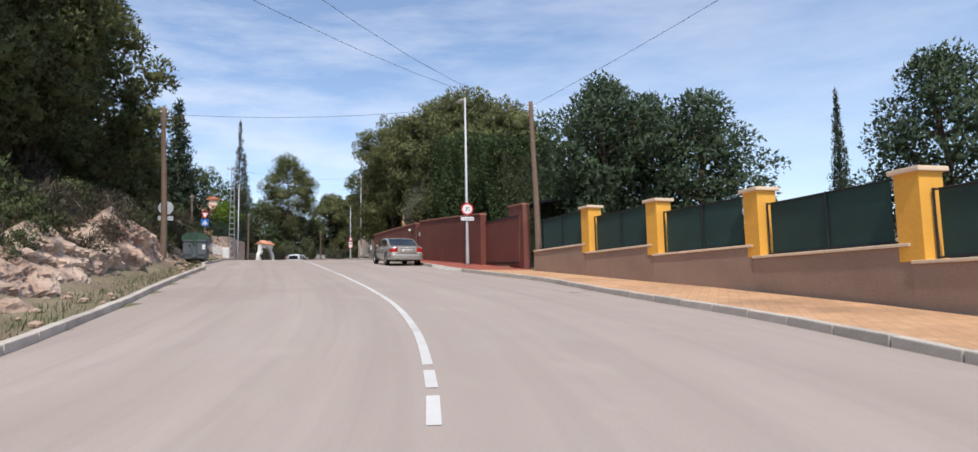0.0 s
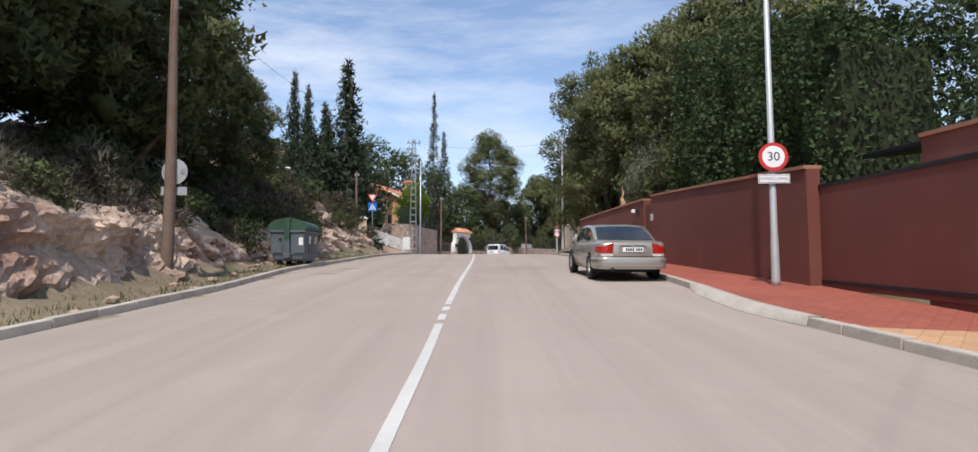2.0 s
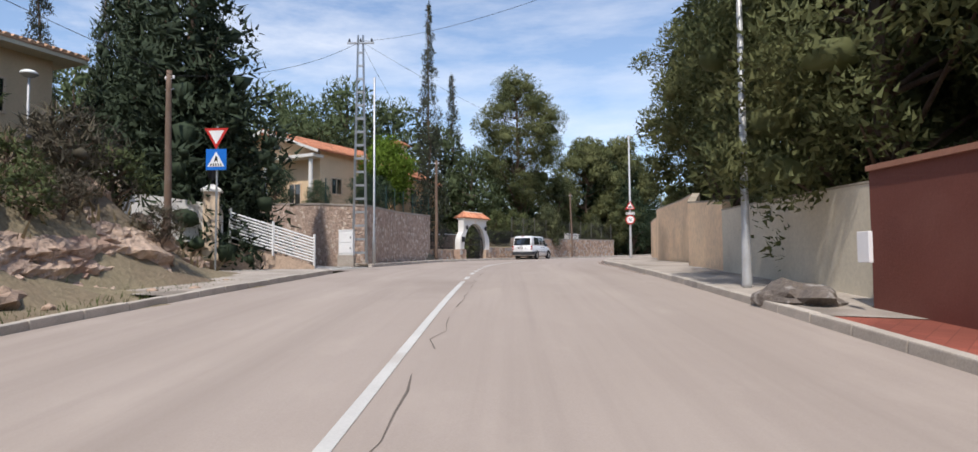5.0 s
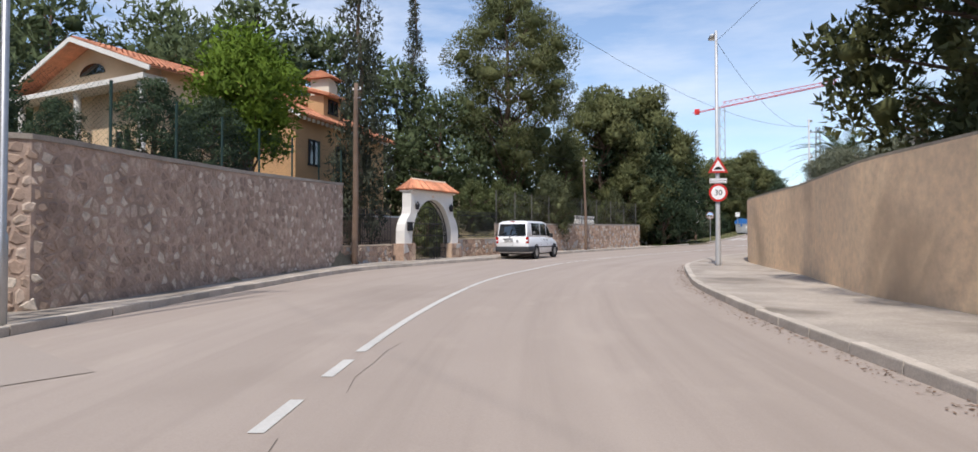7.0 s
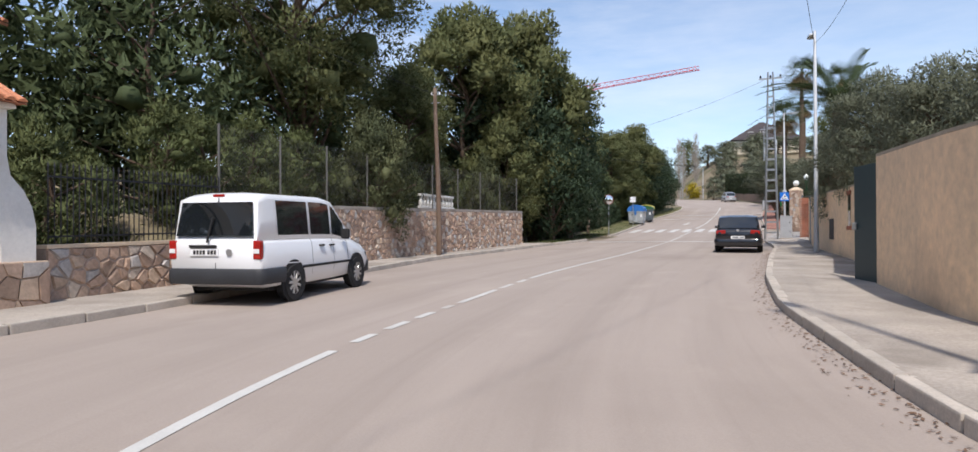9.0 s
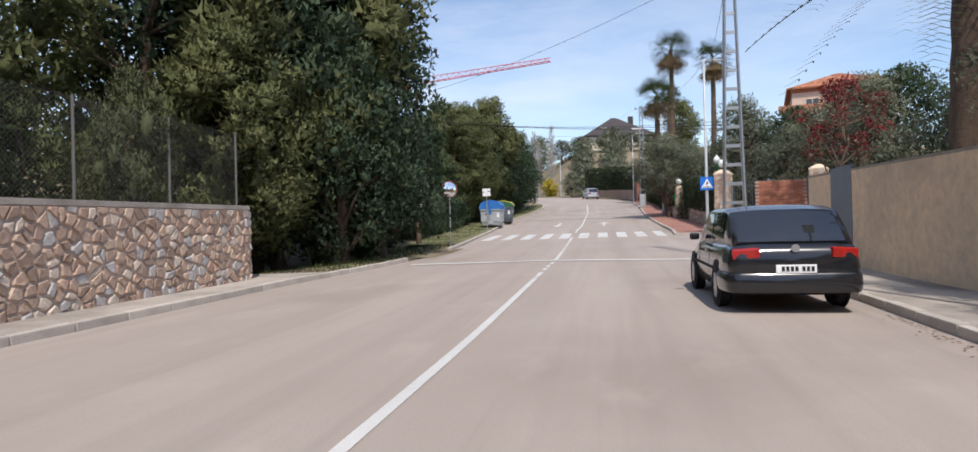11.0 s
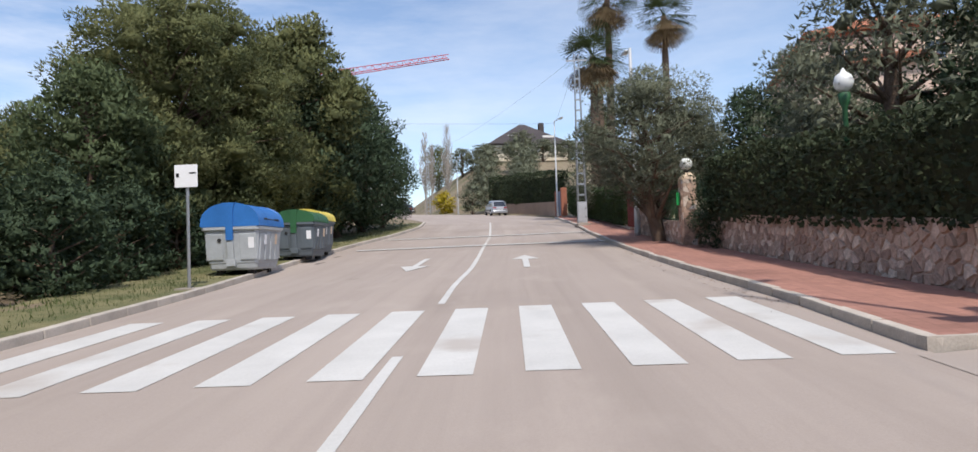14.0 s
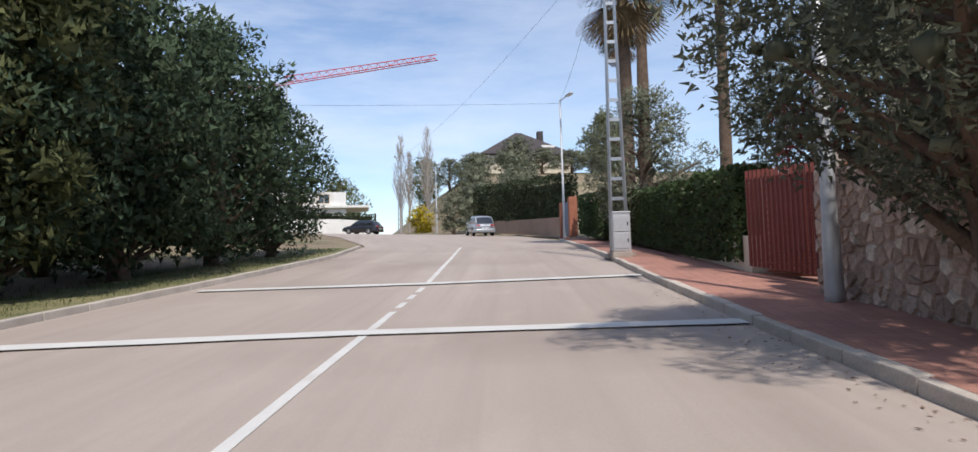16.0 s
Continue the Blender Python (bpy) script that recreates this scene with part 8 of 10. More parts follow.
# ---- gate arch ----
def gate_arch():
    a, b = Vector((-30.85, 86.15, 0)), Vector((-30.05, 90.35, 0))
    mid, turn = (a + b) / 2, math.degrees(math.atan2(b.y - a.y, b.x - a.x))
    g = thing("gate_arch", "white rendered gate arch with a terracotta roof and iron gates", "gate", mid.x, mid.y, 5.03, turn)
    g.matrix_basis = g.matrix_basis @ Matrix.Diagonal((0.92, 1, 1, 1))
    n = 28
    inner, outer = [], []
    for k in range(n + 1):
        f = k / n
        an = math.pi * (1 - f)
        r = 1.58
        inner.append((r * math.cos(an), 0.72 + 1.98 * math.sin(an) ** 0.95) if 0 < k < n else (r * math.cos(an), 0.62))
    prof = [(-2.12, 0.7), (-2.12, 1.4), (-1.98, 1.75), (-1.72, 2.0), (-1.66, 2.2), (-1.66, 2.98), (1.66, 2.98), (1.66, 2.2), (1.72, 2.0), (1.98, 1.75), (2.12, 1.4), (2.12, 0.7)]
    p = np.array(prof)
    s = np.r_[0, np.cumsum(np.hypot(*np.diff(p, axis=0).T))]
    q = [3.9, 0.5]
    t = np.linspace(0, s[-1], n + 1)
    outer = [(float(np.interp(u, s, p[:, 0])), float(np.interp(u, s, p[:, 1]))) for u in t]
    # keep the shoulder corners sharp
    for c in ((-1.66, 2.98), (1.66, 2.98)):
        j = min(range(n + 1), key=lambda i: (outer[i][0] - c[0]) ** 2 + (outer[i][1] - c[1]) ** 2)
        outer[j] = c
    bm = bmesh.new()
    rings = []
    for (ix, iz), (ox, oz) in zip(inner, outer):
        rings.append([(ix, -0.24, iz), (ox, -0.24, oz), (ox, 0.24, oz), (ix, 0.24, iz)])
    loft(bm, rings)
    part("arch", bm, M["white_wall"], g, "white rendered arch")
    for sx in (-1, 1):
        bm = bmesh.new()
        box(bm, (0.86, 0.62, 0.9), (sx * 1.86, 0, 0.3), bevel=0.02)
        part("stone_base", bm, M["stone"], g, "rubble stone base")
        rnd = random.Random(sx + 5)
        for cx, cy, poly in cells(0.84, 0.86, 0.26, 11 + sx):
            bmp = bmesh.new()
            prism(bmp, [(sx * 1.86 - 0.42 + cx + (x - cx) * 0.9, -0.12 + cy + (y - cy) * 0.9) for x, y in poly], 0.05 + rnd.uniform(0, 0.03), Matrix.Translation((0, -0.31, 0)))
            part("stone", bmp, M["stone"], g)
        # lantern
        bm = bmesh.new()
        lathe(bm, [(0.02, 0), (0.07, 0.013), (0.11, 0.22), (0.05, 0.3), (0.015, 0.36)], 6, (sx * 1.35, 0, 2.2))
        bmesh.ops.transform(bm, matrix=Matrix.Translation((0, -0.36, 0)), verts=bm.verts)
        rod(bm, (sx * 1.35, -0.36, 2.24), (sx * 1.35, -0.24, 2.34), 0.015, n=6)
        part("lantern", bm, M["iron"], g)
    bm = bmesh.new()
    box(bm, (0.26, 0.14, 0.34), (-1.82, -0.31, 1.45), bevel=0.02)
    box(bm, (0.3, 0.18, 0.04), (-1.82, -0.32, 1.64), bevel=0.01)
    part("mailbox", bm, M["iron"], g)
    bm = bmesh.new()
    box(bm, (0.14, 0.01, 0.1), (0, -0.247, 2.82))
    part("number_bar", bm, M["cap"], g)
    bm = bmesh.new()
    box(bm, (3.45, 0.72, 0.08), (0, 0, 3.02), bevel=0.02)
    part("cornice", bm, M["white_wall"], g)
    hw, e, r = 1.76, 0.55, 0.46
    barrel_roof(g, (-hw, -e, 3.07), (hw, -e, 3.07), (hw - 0.45, 0, 3.07 + r), (-hw + 0.45, 0, 3.07 + r), M["tile_roof"], 0.17, "roof", 0.05)
    barrel_roof(g, (hw, e, 3.07), (-hw, e, 3.07), (-hw + 0.45, 0, 3.07 + r), (hw - 0.45, 0, 3.07 + r), M["tile_roof"], 0.17, "roof", 0.05)
    for sx in (-1, 1):
        barrel_roof(g, (sx * hw, -sx * -e * -1, 3.07), (sx * hw, sx * e * 1, 3.07), (sx * (hw - 0.45), 0.02 * sx, 3.07 + r), (sx * (hw - 0.45), -0.02 * sx, 3.07 + r), M["tile_roof"], 0.17, "roof", 0.05)
    bm = bmesh.new()
    rod(bm, (-hw + 0.42, 0, 3.07 + r), (hw - 0.42, 0, 3.07 + r), 0.07, n=10)
    part("ridge", bm, M["cap"], g)
    for r0, top in ((1.5, 1.9), (1.36, 1.62)):
        bm = bmesh.new()
        hoop = [(r0 * math.cos(a), 0.0, 0.74 + top * math.sin(a)) for a in np.linspace(0, math.pi, 25)]
        loft(bm, [[(x + 0.022 * math.cos(b) * x / r0, 0.022 * math.sin(b), z + 0.022 * math.cos(b) * (z - 0.74) / top) for b in np.linspace(0, 2 * math.pi, 7)[:-1]] for x, _, z in hoop])
        part("iron_hoop", bm, M["iron"], g)
    # the two iron leaves, one ajar
    for sx, swing in ((-1, -38), (1, 0)):
        m = Matrix.Translation((sx * 1.36, -0.05, 0)) @ pose(0, 0, 0, 0, 0, swing)
        bm = bmesh.new()
        for k in range(12):
            u = 0.02 + k * 1.25 / 11
            hh = 0.75 + 1.62 * math.sin(math.acos(min(0.999, max(0, (1.3 - u) / 1.4)))) ** 0.9
            rod(bm, (-sx * u, 0, 0.04), (-sx * u, 0, hh), 0.012, n=5)
        for z in (0.06, 0.55, 1.1, 1.6):
            rod(bm, (-sx * 0.02, 0, z), (-sx * 1.27, 0, z), 0.02, n=5)
        for k in range(10):
            for j in range(4):
                box(bm, (0.09, 0.01, 0.012), (-sx * (0.08 + k * 0.12), 0, 0.12 + j * 0.12), (0, 45 if (k + j) % 2 else -45, 0))
        bmesh.ops.transform(bm, matrix=m, verts=bm.verts)
        part("gate_leaf", bm, M["iron"], g, "dark iron gate leaf")


gate_arch()
tagged(wall_line("wall_garden_back", along([(-36, 84.4, 4.8, 7.0), (-34.6, 90.5, 4.8, 7.1), (-33.5, 93.5, 4.8, 7.1)], 1.0), 0.3, M["stone_grey"], None, "shaded stone wall inside the garden gate", 1, M["white_wall"], 0.02, 0.08), kind="structure")
iron_rails("iron_railing", [(-31.35, 82.9, 5.72), (-31.05, 85.95, 5.78)], 1.35, "dark iron railing on a low stone wall", 0.11)
iron_rails("iron_railing", [(-30.1, 90.6, 6.02), (-29.5, 94.4, 6.08)], 1.25, "dark iron railing before the hedge", 0.11)
mesh_fence("wire_fence", [(float(x) - 0.15, float(y) + 0.1, float(h) + 0.09) for x, y, l, h in tall_pts[14:]], 1.25, "green wire fence on the tall stone wall", M["green_mesh"], 2.2, 0.1)
mesh_fence("wire_fence", [(float(x) - 0.3, float(y) + 0.05, float(h) + 0.1) for x, y, l, h in low_pts[:44]], 1.75, "grey wire fence above the low stone wall", M["wire_grey"], 2.3, 0.09)

# white concrete balustrade above the low wall
t = thing("balustrade", "white concrete balustrade behind the wire fence", "balustrade", -28.1, 105.74, 7.08, 76.7)
bm = bmesh.new()
for z, hh in ((0.05, 0.1), (0.52, 0.09)):
    box(bm, (3.0, 0.16, hh), (1.5, 0, z), bevel=0.015)
part("rail", bm, M["white_wall"], t)
for k in range(11):
    bm = bmesh.new()
    lathe(bm, [(0.05, 0.1), (0.085, 0.18), (0.085, 0.25), (0.045, 0.36), (0.06, 0.48)], 8, (0.12 + k * 0.276, 0, 0))
    part("baluster", bm, M["white_wall"], t)

# ---- oxblood wall: gate, door, fittings ----
t = thing("sliding_gate", "brown sheet metal gate between oxblood walls", "gate", -0.2, 32.1, rz(0.4, 30) + 0.1, math.degrees(math.atan2(27.6 - 32.1, 1.25 + 0.2)))
bm = bmesh.new()
box(bm, (4.7, 0.06, 2.15), (2.38, 0.12, 1.12), (0, 2.5, 0), bevel=0.01)
part("panel", bm, M["red_wall"], t)
bm = bmesh.new()
for z in (0.18, 2.2):
    box(bm, (4.7, 0.1, 0.07), (2.38, 0.12, z), (0, 2.5, 0))
part("frame", bm, M["iron"], t)
t = thing("gate_canopy", "dark canopy roof behind the red gate", "roof", 0.9, 32.5, 5.1, -72)
bm = bmesh.new()
box(bm, (5.0, 2.2, 0.12), (1.8, 1.4, 0.35), (6, 3, 0), bevel=0.02)
part("canopy", bm, M["iron"], t)
t = thing("wall_door", "dark oxblood metal door in the garden wall", "door", -4.62, 42.85, rz(-4.6, 42.9) + 0.1, math.degrees(math.atan2(1.2, -0.4)))
bm = bmesh.new()
box(bm, (1.15, 0.06, 2.25), (0.0, -0.05, 1.13), bevel=0.01)
part("leaf", bm, M["red_wall"], t)
bm = bmesh.new()
for k in range(6):
    box(bm, (1.0, 0.012, 0.013), (0, 0.0, 0.4 + k * 0.32))
    box(bm, (1.0, 0.012, 0.013), (0, -0.09, 0.4 + k * 0.32))
part("groove", bm, M["iron"], t)
for dx, dy, z, s, nm, mt in ((-5.05, 43.95, 2.05, (0.09, 0.14, 0.3), "intercom", M["iron"]), (-5.3, 44.5, 2.15, (0.12, 0.2, 0.14), "security_camera", M["sign_white"]), (-9.62, 53.7, 1.0, (0.06, 0.26, 0.42), "letter_box", M["sign_white"]), (-4.3, 41.6, 1.8, (0.06, 0.2, 0.26), "intercom", M["pole_paint"])):
    q = thing(nm, "small " + nm.replace("_", " ") + " fixed to the oxblood wall", "fitting", dx, dy, rz(dx, dy), 24)
    bm = bmesh.new()
    box(bm, s, (-0.1, 0, z), bevel=0.012)
    part("case", bm, mt, q)
M["flag_pink"] = material("faded_pink_cloth", (0.62, 0.36, 0.28), 0.8, 0.08, 2, 20, 0.0)
t = thing("flag", "red and yellow flag on a short pole behind the wall", "flag", -6.3, 48.2, rz(-6.3, 48.2) + 2.3, 0)
bm = bmesh.new()
rod(bm, (0.0, 0.1, -2.3), (0.0, 0.0, 1.2), 0.014, n=6)
part("pole", bm, M["flag_pink"], t)
M["flag_yellow"] = material("faded_yellow_cloth", (0.75, 0.50, 0.13), 0.8, 0.08, 2, 20, 0.0)
for j, mt in enumerate((M["flag_pink"], M["flag_yellow"], M["flag_pink"])):
    bm = bmesh.new()
    rows = []
    for k in range(7):
        f = k / 6
        rows.append([(0.02 + 0.05 * math.sin(k * 1.7 + i) + (0.13 * (j + i) - 0.18) * f, 0.02 * i + 0.05 * math.cos(k * 1.3), 1.0 - f * 0.85 - 0.1 * j * f) for i in (0, 0.5, 1)])
    loft(bm, rows, closed=False)
    pc = part("cloth", bm, mt, t)
    pc.modifiers.new("thick", "SOLIDIFY").thickness = 0.006


def lump(bm, at, size, seed, rough=0.35, detail=2, flat=1.0):
    r = bmesh.ops.create_icosphere(bm, subdivisions=detail, radius=1.0)
    for v in r["verts"]:
        d = v.co.normalized()
        n1 = noise.noise(d * 1.3 + Vector((seed * 3.1, seed, 0))) + 0.5 * noise.noise(d * 3.1 + Vector((seed, 0, seed * 2.7))) + 0.25 * noise.noise(d * 7 + Vector((0, seed, seed)))
        v.co = Vector(at) + Vector((d.x * size[0], d.y * size[1], d.z * size[2] * flat)) * (1 + rough * n1)
    return bm


def crag(bm, size, seed, fine=3):
    """A rough outcrop: a ball cut by ledges at several scales."""
    r = bmesh.ops.create_icosphere(bm, subdivisions=fine, radius=1.0)
    for v in r["verts"]:
        d = v.co.normalized()
        o = Vector((seed * 3.1, seed, seed * 0.7))
        k = noise.noise(d * 1.2 + o) * 0.5 + abs(noise.noise(d * 2.6 + o)) * 0.55 + abs(noise.noise(d * 6 + o)) * 0.28 + abs(noise.noise(d * 13 + o)) * 0.12
        step = round((d.z + 0.3 * noise.noise(d * 2 + o)) * 4) / 4
        v.co = Vector((d.x * size[0], d.y * size[1], (d.z * 0.55 + step * 0.45) * size[2])) * (0.75 + k)


MOUND = (-6.98, 47.1)
t = thing("rubble_heap", "mound covered with wrinkled grey plastic sheet on red paving", "rubble", MOUND[0], MOUND[1], rz(*MOUND) + KERB, 24)


def heap_slope(u, v):
    """How far the pavement has risen at a place of the mound, against its middle."""
    c, s = math.cos(radians(24)), math.sin(radians(24))
    return rz(MOUND[0] + u * c - v * s, MOUND[1] + u * s + v * c) - rz(*MOUND)


M["rubble"] = material("wrinkled_grey_sheet", (0.20, 0.165, 0.14), 0.6, 0.35, 5.5, 16, 0.9, 0.06, other=(0.14, 0.115, 0.095), stain=(0.50, 0.47, 0.44), stain_at=0.54)
bm = bmesh.new()
rows = []
for v in np.linspace(-1.98, 1.98, 64):
    row = []
    for u in np.linspace(-0.82, 0.82, 28):
        f = max(0.0, 1 - (u / 0.8) ** 2 * 1.02) ** 0.7 * max(0.0, 1 - (abs(v + 0.25 * noise.noise(Vector((u * 2, 5, 0)))) / 1.9) ** 2.4)
        high = 0.30 + 0.16 * noise.noise(Vector((v * 1.1, 2.0, 0))) + 0.1 * math.exp(-((v + 0.9) / 0.5) ** 2)
        fold = 0.16 * abs(noise.noise(Vector((u * 2.2, v * 1.7, 4)))) + 0.12 * abs(noise.noise(Vector((u * 6 + v * 2, v * 4, 8))))
        u2 = u * (1 + 0.12 * noise.noise(Vector((v * 1.3, 1, 1))))
        row.append((u2, v, f * (high + fold) + 0.004 - 0.03 * (f <= 0) + heap_slope(u2, v)))
    rows.append(row)
loft(bm, rows, closed=False)
part("mound", bm, M["rubble"], t)
rnd = random.Random(9)
for k in range(14):
    bm = bmesh.new()
    s = rnd.uniform(0.03, 0.07)
    cu, cw = rnd.uniform(-0.75, 0.6), rnd.choice((-1, 1)) * rnd.uniform(1.6, 2.2)
    lump(bm, (cu, cw, s * 0.5 + heap_slope(cu, cw)), (s, s * 1.2, s * 0.8), k, 0.5, 1)
    part("chunk", bm, M["rock"], t)
t = thing("gravel_heap", "small heap of dark gravel by the pale wall", "rubble", -10.5, 54.9, rz(-10.5, 54.9) + KERB, 24)
bm = bmesh.new()
lump(bm, (0, 0, 0), (0.45, 0.9, 0.28), 7.2, 0.4, 3)
part("mound", bm, M["rubble"], t)

# ---- the bank's eroded rock face, and loose rocks ----
# Dark reddish patches put the face's shaded cavities into its colour.
M["rock_face"] = material("eroded_pink_limestone", (0.40, 0.27, 0.205), 0.95, 0.3, 0.6, 6, 1.0, 0.12, other=(0.56, 0.43, 0.33), stain=(0.24, 0.12, 0.085), stain_at=0.52)


def rock_face():
    """A weathered cut in the hillside: ledges, hollows and bulges at several scales."""
    rows = []
    for y in np.arange(0.5, 57.2, 0.14):
        x0 = float(left(y))
        za, zb = gz_fast(x0 - 1.6, y), gz_fast(x0 - 3.5, y)
        fade = float(ease(np.array(y), 0.5, 5.0)) * (1 - float(ease(np.array(y), 54.5, 57)))
        tall = max(0.5, zb - za) * (0.85 + 0.3 * noise.noise(Vector((y * 0.22, 3, 1))) + 0.4 * float(ease(np.array(y), 8, 13)) * (1 - float(ease(np.array(y), 36, 40))))
        row = []
        for k, s in enumerate(np.linspace(0, 1, 26)):
            z = za - 0.12 + (tall + 0.12) * s ** 0.9
            o = Vector((y * 0.55, z * 0.9, 0))
            big = noise.noise(o)
            mid = abs(noise.noise(o * 2.7 + Vector((7, 3, 1))))
            fine = abs(noise.noise(o * 7.1)) + 0.5 * noise.noise(o * 15)
            ledge = 0.16 * (math.sin(z * 5.2 + 2.2 * noise.noise(Vector((y * 0.4, 0, 9)))) + 0.4 * math.sin(z * 13 + y))
            lean = 1.75 + 1.35 * s ** 1.5 - (0.42 * big + 0.36 * mid - 0.18 + 0.2 * fine + 0.7 * ledge) * fade * math.sin(math.pi * min(1, s * 0.93 + 0.07)) ** 0.6
            if k >= 24:
                lean, z = 3.1 + 0.5 * (k - 23), gz_fast(x0 - 3.1 - 0.5 * (k - 23), y) - 0.12
            row.append((x0 - lean, y, z - 0.5 * (1 - fade)))
        rows.append(row)
    return sheet("rock_face", rows, M["rock_face"], "eroded pinkish limestone face of the bank", smooth=False)


rnd = random.Random(21)
for k in range(70):
    y = rnd.uniform(1, 57)
    x = float(left(y)) - rnd.uniform(1.5, 3.6)
    s = 0.10 + 0.42 * rnd.random() ** 2
    bm = bmesh.new()
    crag(bm, (s * 0.8, s * 1.5, s * 0.7), k * 1.7)
    ob = part("rock", bm, M["rock"])
    ob.matrix_basis = pose(x, y, gz(x, y) - s * 0.2, rnd.uniform(-15, 15), rnd.uniform(-15, 15), rnd.uniform(-30, 60))
    tagged(ob, "craggy pinkish limestone rock in the bank", "rock", "rocks of the bank")
for k in range(60):
    y = rnd.uniform(2, 58)
    x = float(left(y)) - rnd.uniform(0.35, 2.2)
    s = rnd.uniform(0.04, 0.13)
    bm = bmesh.new()
    lump(bm, (0, 0, 0), (s, s * 1.2, s * 0.7), k * 2.3, 0.5, 1)
    ob = part("stone", bm, M["rock"])
    ob.location = (x, y, gz(x, y) + s * 0.2)
    tagged(ob, "loose pale stone on the verge", "stone", "loose stones")


def blades(name, n, place, h, seed, mat, label):
    r = np.random.default_rng(seed)
    v = []
    for _ in range(n):
        x, y = place(r)
        z = max(gz_fast(x, y), -9)
        a = r.uniform(0, 6.28)
        hh = h * r.uniform(0.5, 1.4)
        u = np.array((math.cos(a), math.sin(a), 0)) * hh * 0.12
        tip = np.array((x, y, z)) + np.array((r.normal() * 0.35, r.normal() * 0.35, 1)) * hh
        b = np.array((x, y, z - 0.02))
        v += [b - u, b + u, tip + u * 0.2, tip - u * 0.2]
    tagged(new(name, blade_mesh(name, np.array(v), mat)), label, "grass", "", "stuff")


def gz_fast(x, y):
    return float(GROUND_AT(x, y))


_gx, _gy = np.arange(-40, 12, 0.5), np.arange(-5, 176, 0.5)
_gz = ground(*[a.ravel() for a in np.meshgrid(_gx, _gy)]).reshape(len(_gy), len(_gx))


def GROUND_AT(x, y):
    i, j = min(max((y + 5) / 0.5, 0), len(_gy) - 1.01), min(max((x + 40) / 0.5, 0), len(_gx) - 1.01)
    a, b = int(i), int(j)
    f, g = i - a, j - b
    return (_gz[a, b] * (1 - f) + _gz[a + 1, b] * f) * (1 - g) + (_gz[a, b + 1] * (1 - f) + _gz[a + 1, b + 1] * f) * g


rock_face()
for k in range(80):
    y = R.uniform(2, 56)
    d = R.uniform(2.2, 4.4)
    put(R.choice((dry, dry, scrub)), float(left(y)) - d, y, R.uniform(0.5, 1.05), R.uniform(0, 360), z=gz(float(left(y)) - max(d, 3.3), y) - 0.05 - 0.45 * max(0.0, 3.3 - d), sink=0.1)


def on_verge(r):
    y = r.uniform(0, 56)
    return float(left(y)) - 0.35 - abs(r.normal()) * 0.9, y


def on_bank(r):
    y = r.uniform(0, 58)
    return float(left(y)) - r.uniform(2.5, 9), y


def on_wood_verge(r):
    y = r.uniform(117.5, 172)
    return float(left(y)) - 0.5 - abs(r.normal()) * 1.5, y


M["straw"] = leaf("dry_grass_blades", (0.24, 0.19, 0.11), 0.4, 0.2)
blades("grass", 5000, on_verge, 0.07, 1, M["blade"], "short green grass on the verge below the bank")
blades("dry_grass", 5000, on_bank, 0.3, 2, M["straw"], "dry straw-coloured grass on the bank")
blades("grass", 14000, on_wood_verge, 0.09, 3, M["blade"], "short green grass beside the wood")

# ---- side street on the left: wall, fence, pillars, salmon garage wall ----
rows = []
for u in np.r_[np.arange(-1.2, 3.5, 0.4), np.linspace(4, 16, 8)]:
    row = [(-25.3 - 0.945 * u - 0.33 * w, 64.3 + 0.326 * u - 0.945 * w) for w in (3.6, 1.5, 0, -1.5, -3.1)]
    rows.append([(x, y, street_z(x, y)) for x, y in row])
sheet("side_street_left", rows, M["road"], "asphalt of a rising side street")
for (x0, y0), (x1, y1) in (((-25.6, 66.5), (-34.2, 68.75)), ((-25.3, 65.65), (-31.9, 67.2)), ((-25.2, 64.9), (-29.9, 65.85)), ((-25.1, 64.25), (-28.4, 64.9)), ((-24.9, 63.5), (-27.4, 63.9))):
    rows = []
    for f in np.linspace(0, 1, 14):
        x, y = x0 + (x1 - x0) * f, y0 + (y1 - y0) * f
        rows.append([(x - 0.33 * e, y - 0.945 * e, street_z(x - 0.33 * e, y - 0.945 * e) + 0.014) for e in (-0.2, 0.2)])
    sheet("zebra_stripe_side", rows, M["paint"], "white zebra crossing stripe over the side street")
ramp = along([(-24.9, 61.9, 4.3, 4.75), (-26.2, 60.9, 4.3, 5.3), (-27.4, 59.6, 4.3, 5.7), (-29.5, 57.2, 4.3, 6.1)], 0.6)
tagged(wall_line("wall_ramp", [tuple(q) for q in ramp], 0.25, M["stone"], None, "ochre stone retaining wall beside the side street", -1), kind="structure")
t = thing("white_fence", "white slatted metal fence on a retaining wall", "fence", -24.95, 61.95, 4.75)
dirv = Vector((-26.9 + 24.95, 60.1 - 61.95, 0.85))
for k in range(9):
    bm = bmesh.new()
    z = 0.12 + k * 0.1
    a, b = Vector((0, 0, z)), dirv + Vector((0, 0, z))
    c = (a + b) / 2
    rod(bm, a, b, 0.03, n=4)
    part("slat", bm, M["white_plastic"], t)
for f in (0, 0.5, 1):
    bm = bmesh.new()
    p = dirv * f
    box(bm, (0.06, 0.06, 1.15), (p.x, p.y, p.z + 0.5))
    part("post", bm, M["white_plastic"], t)
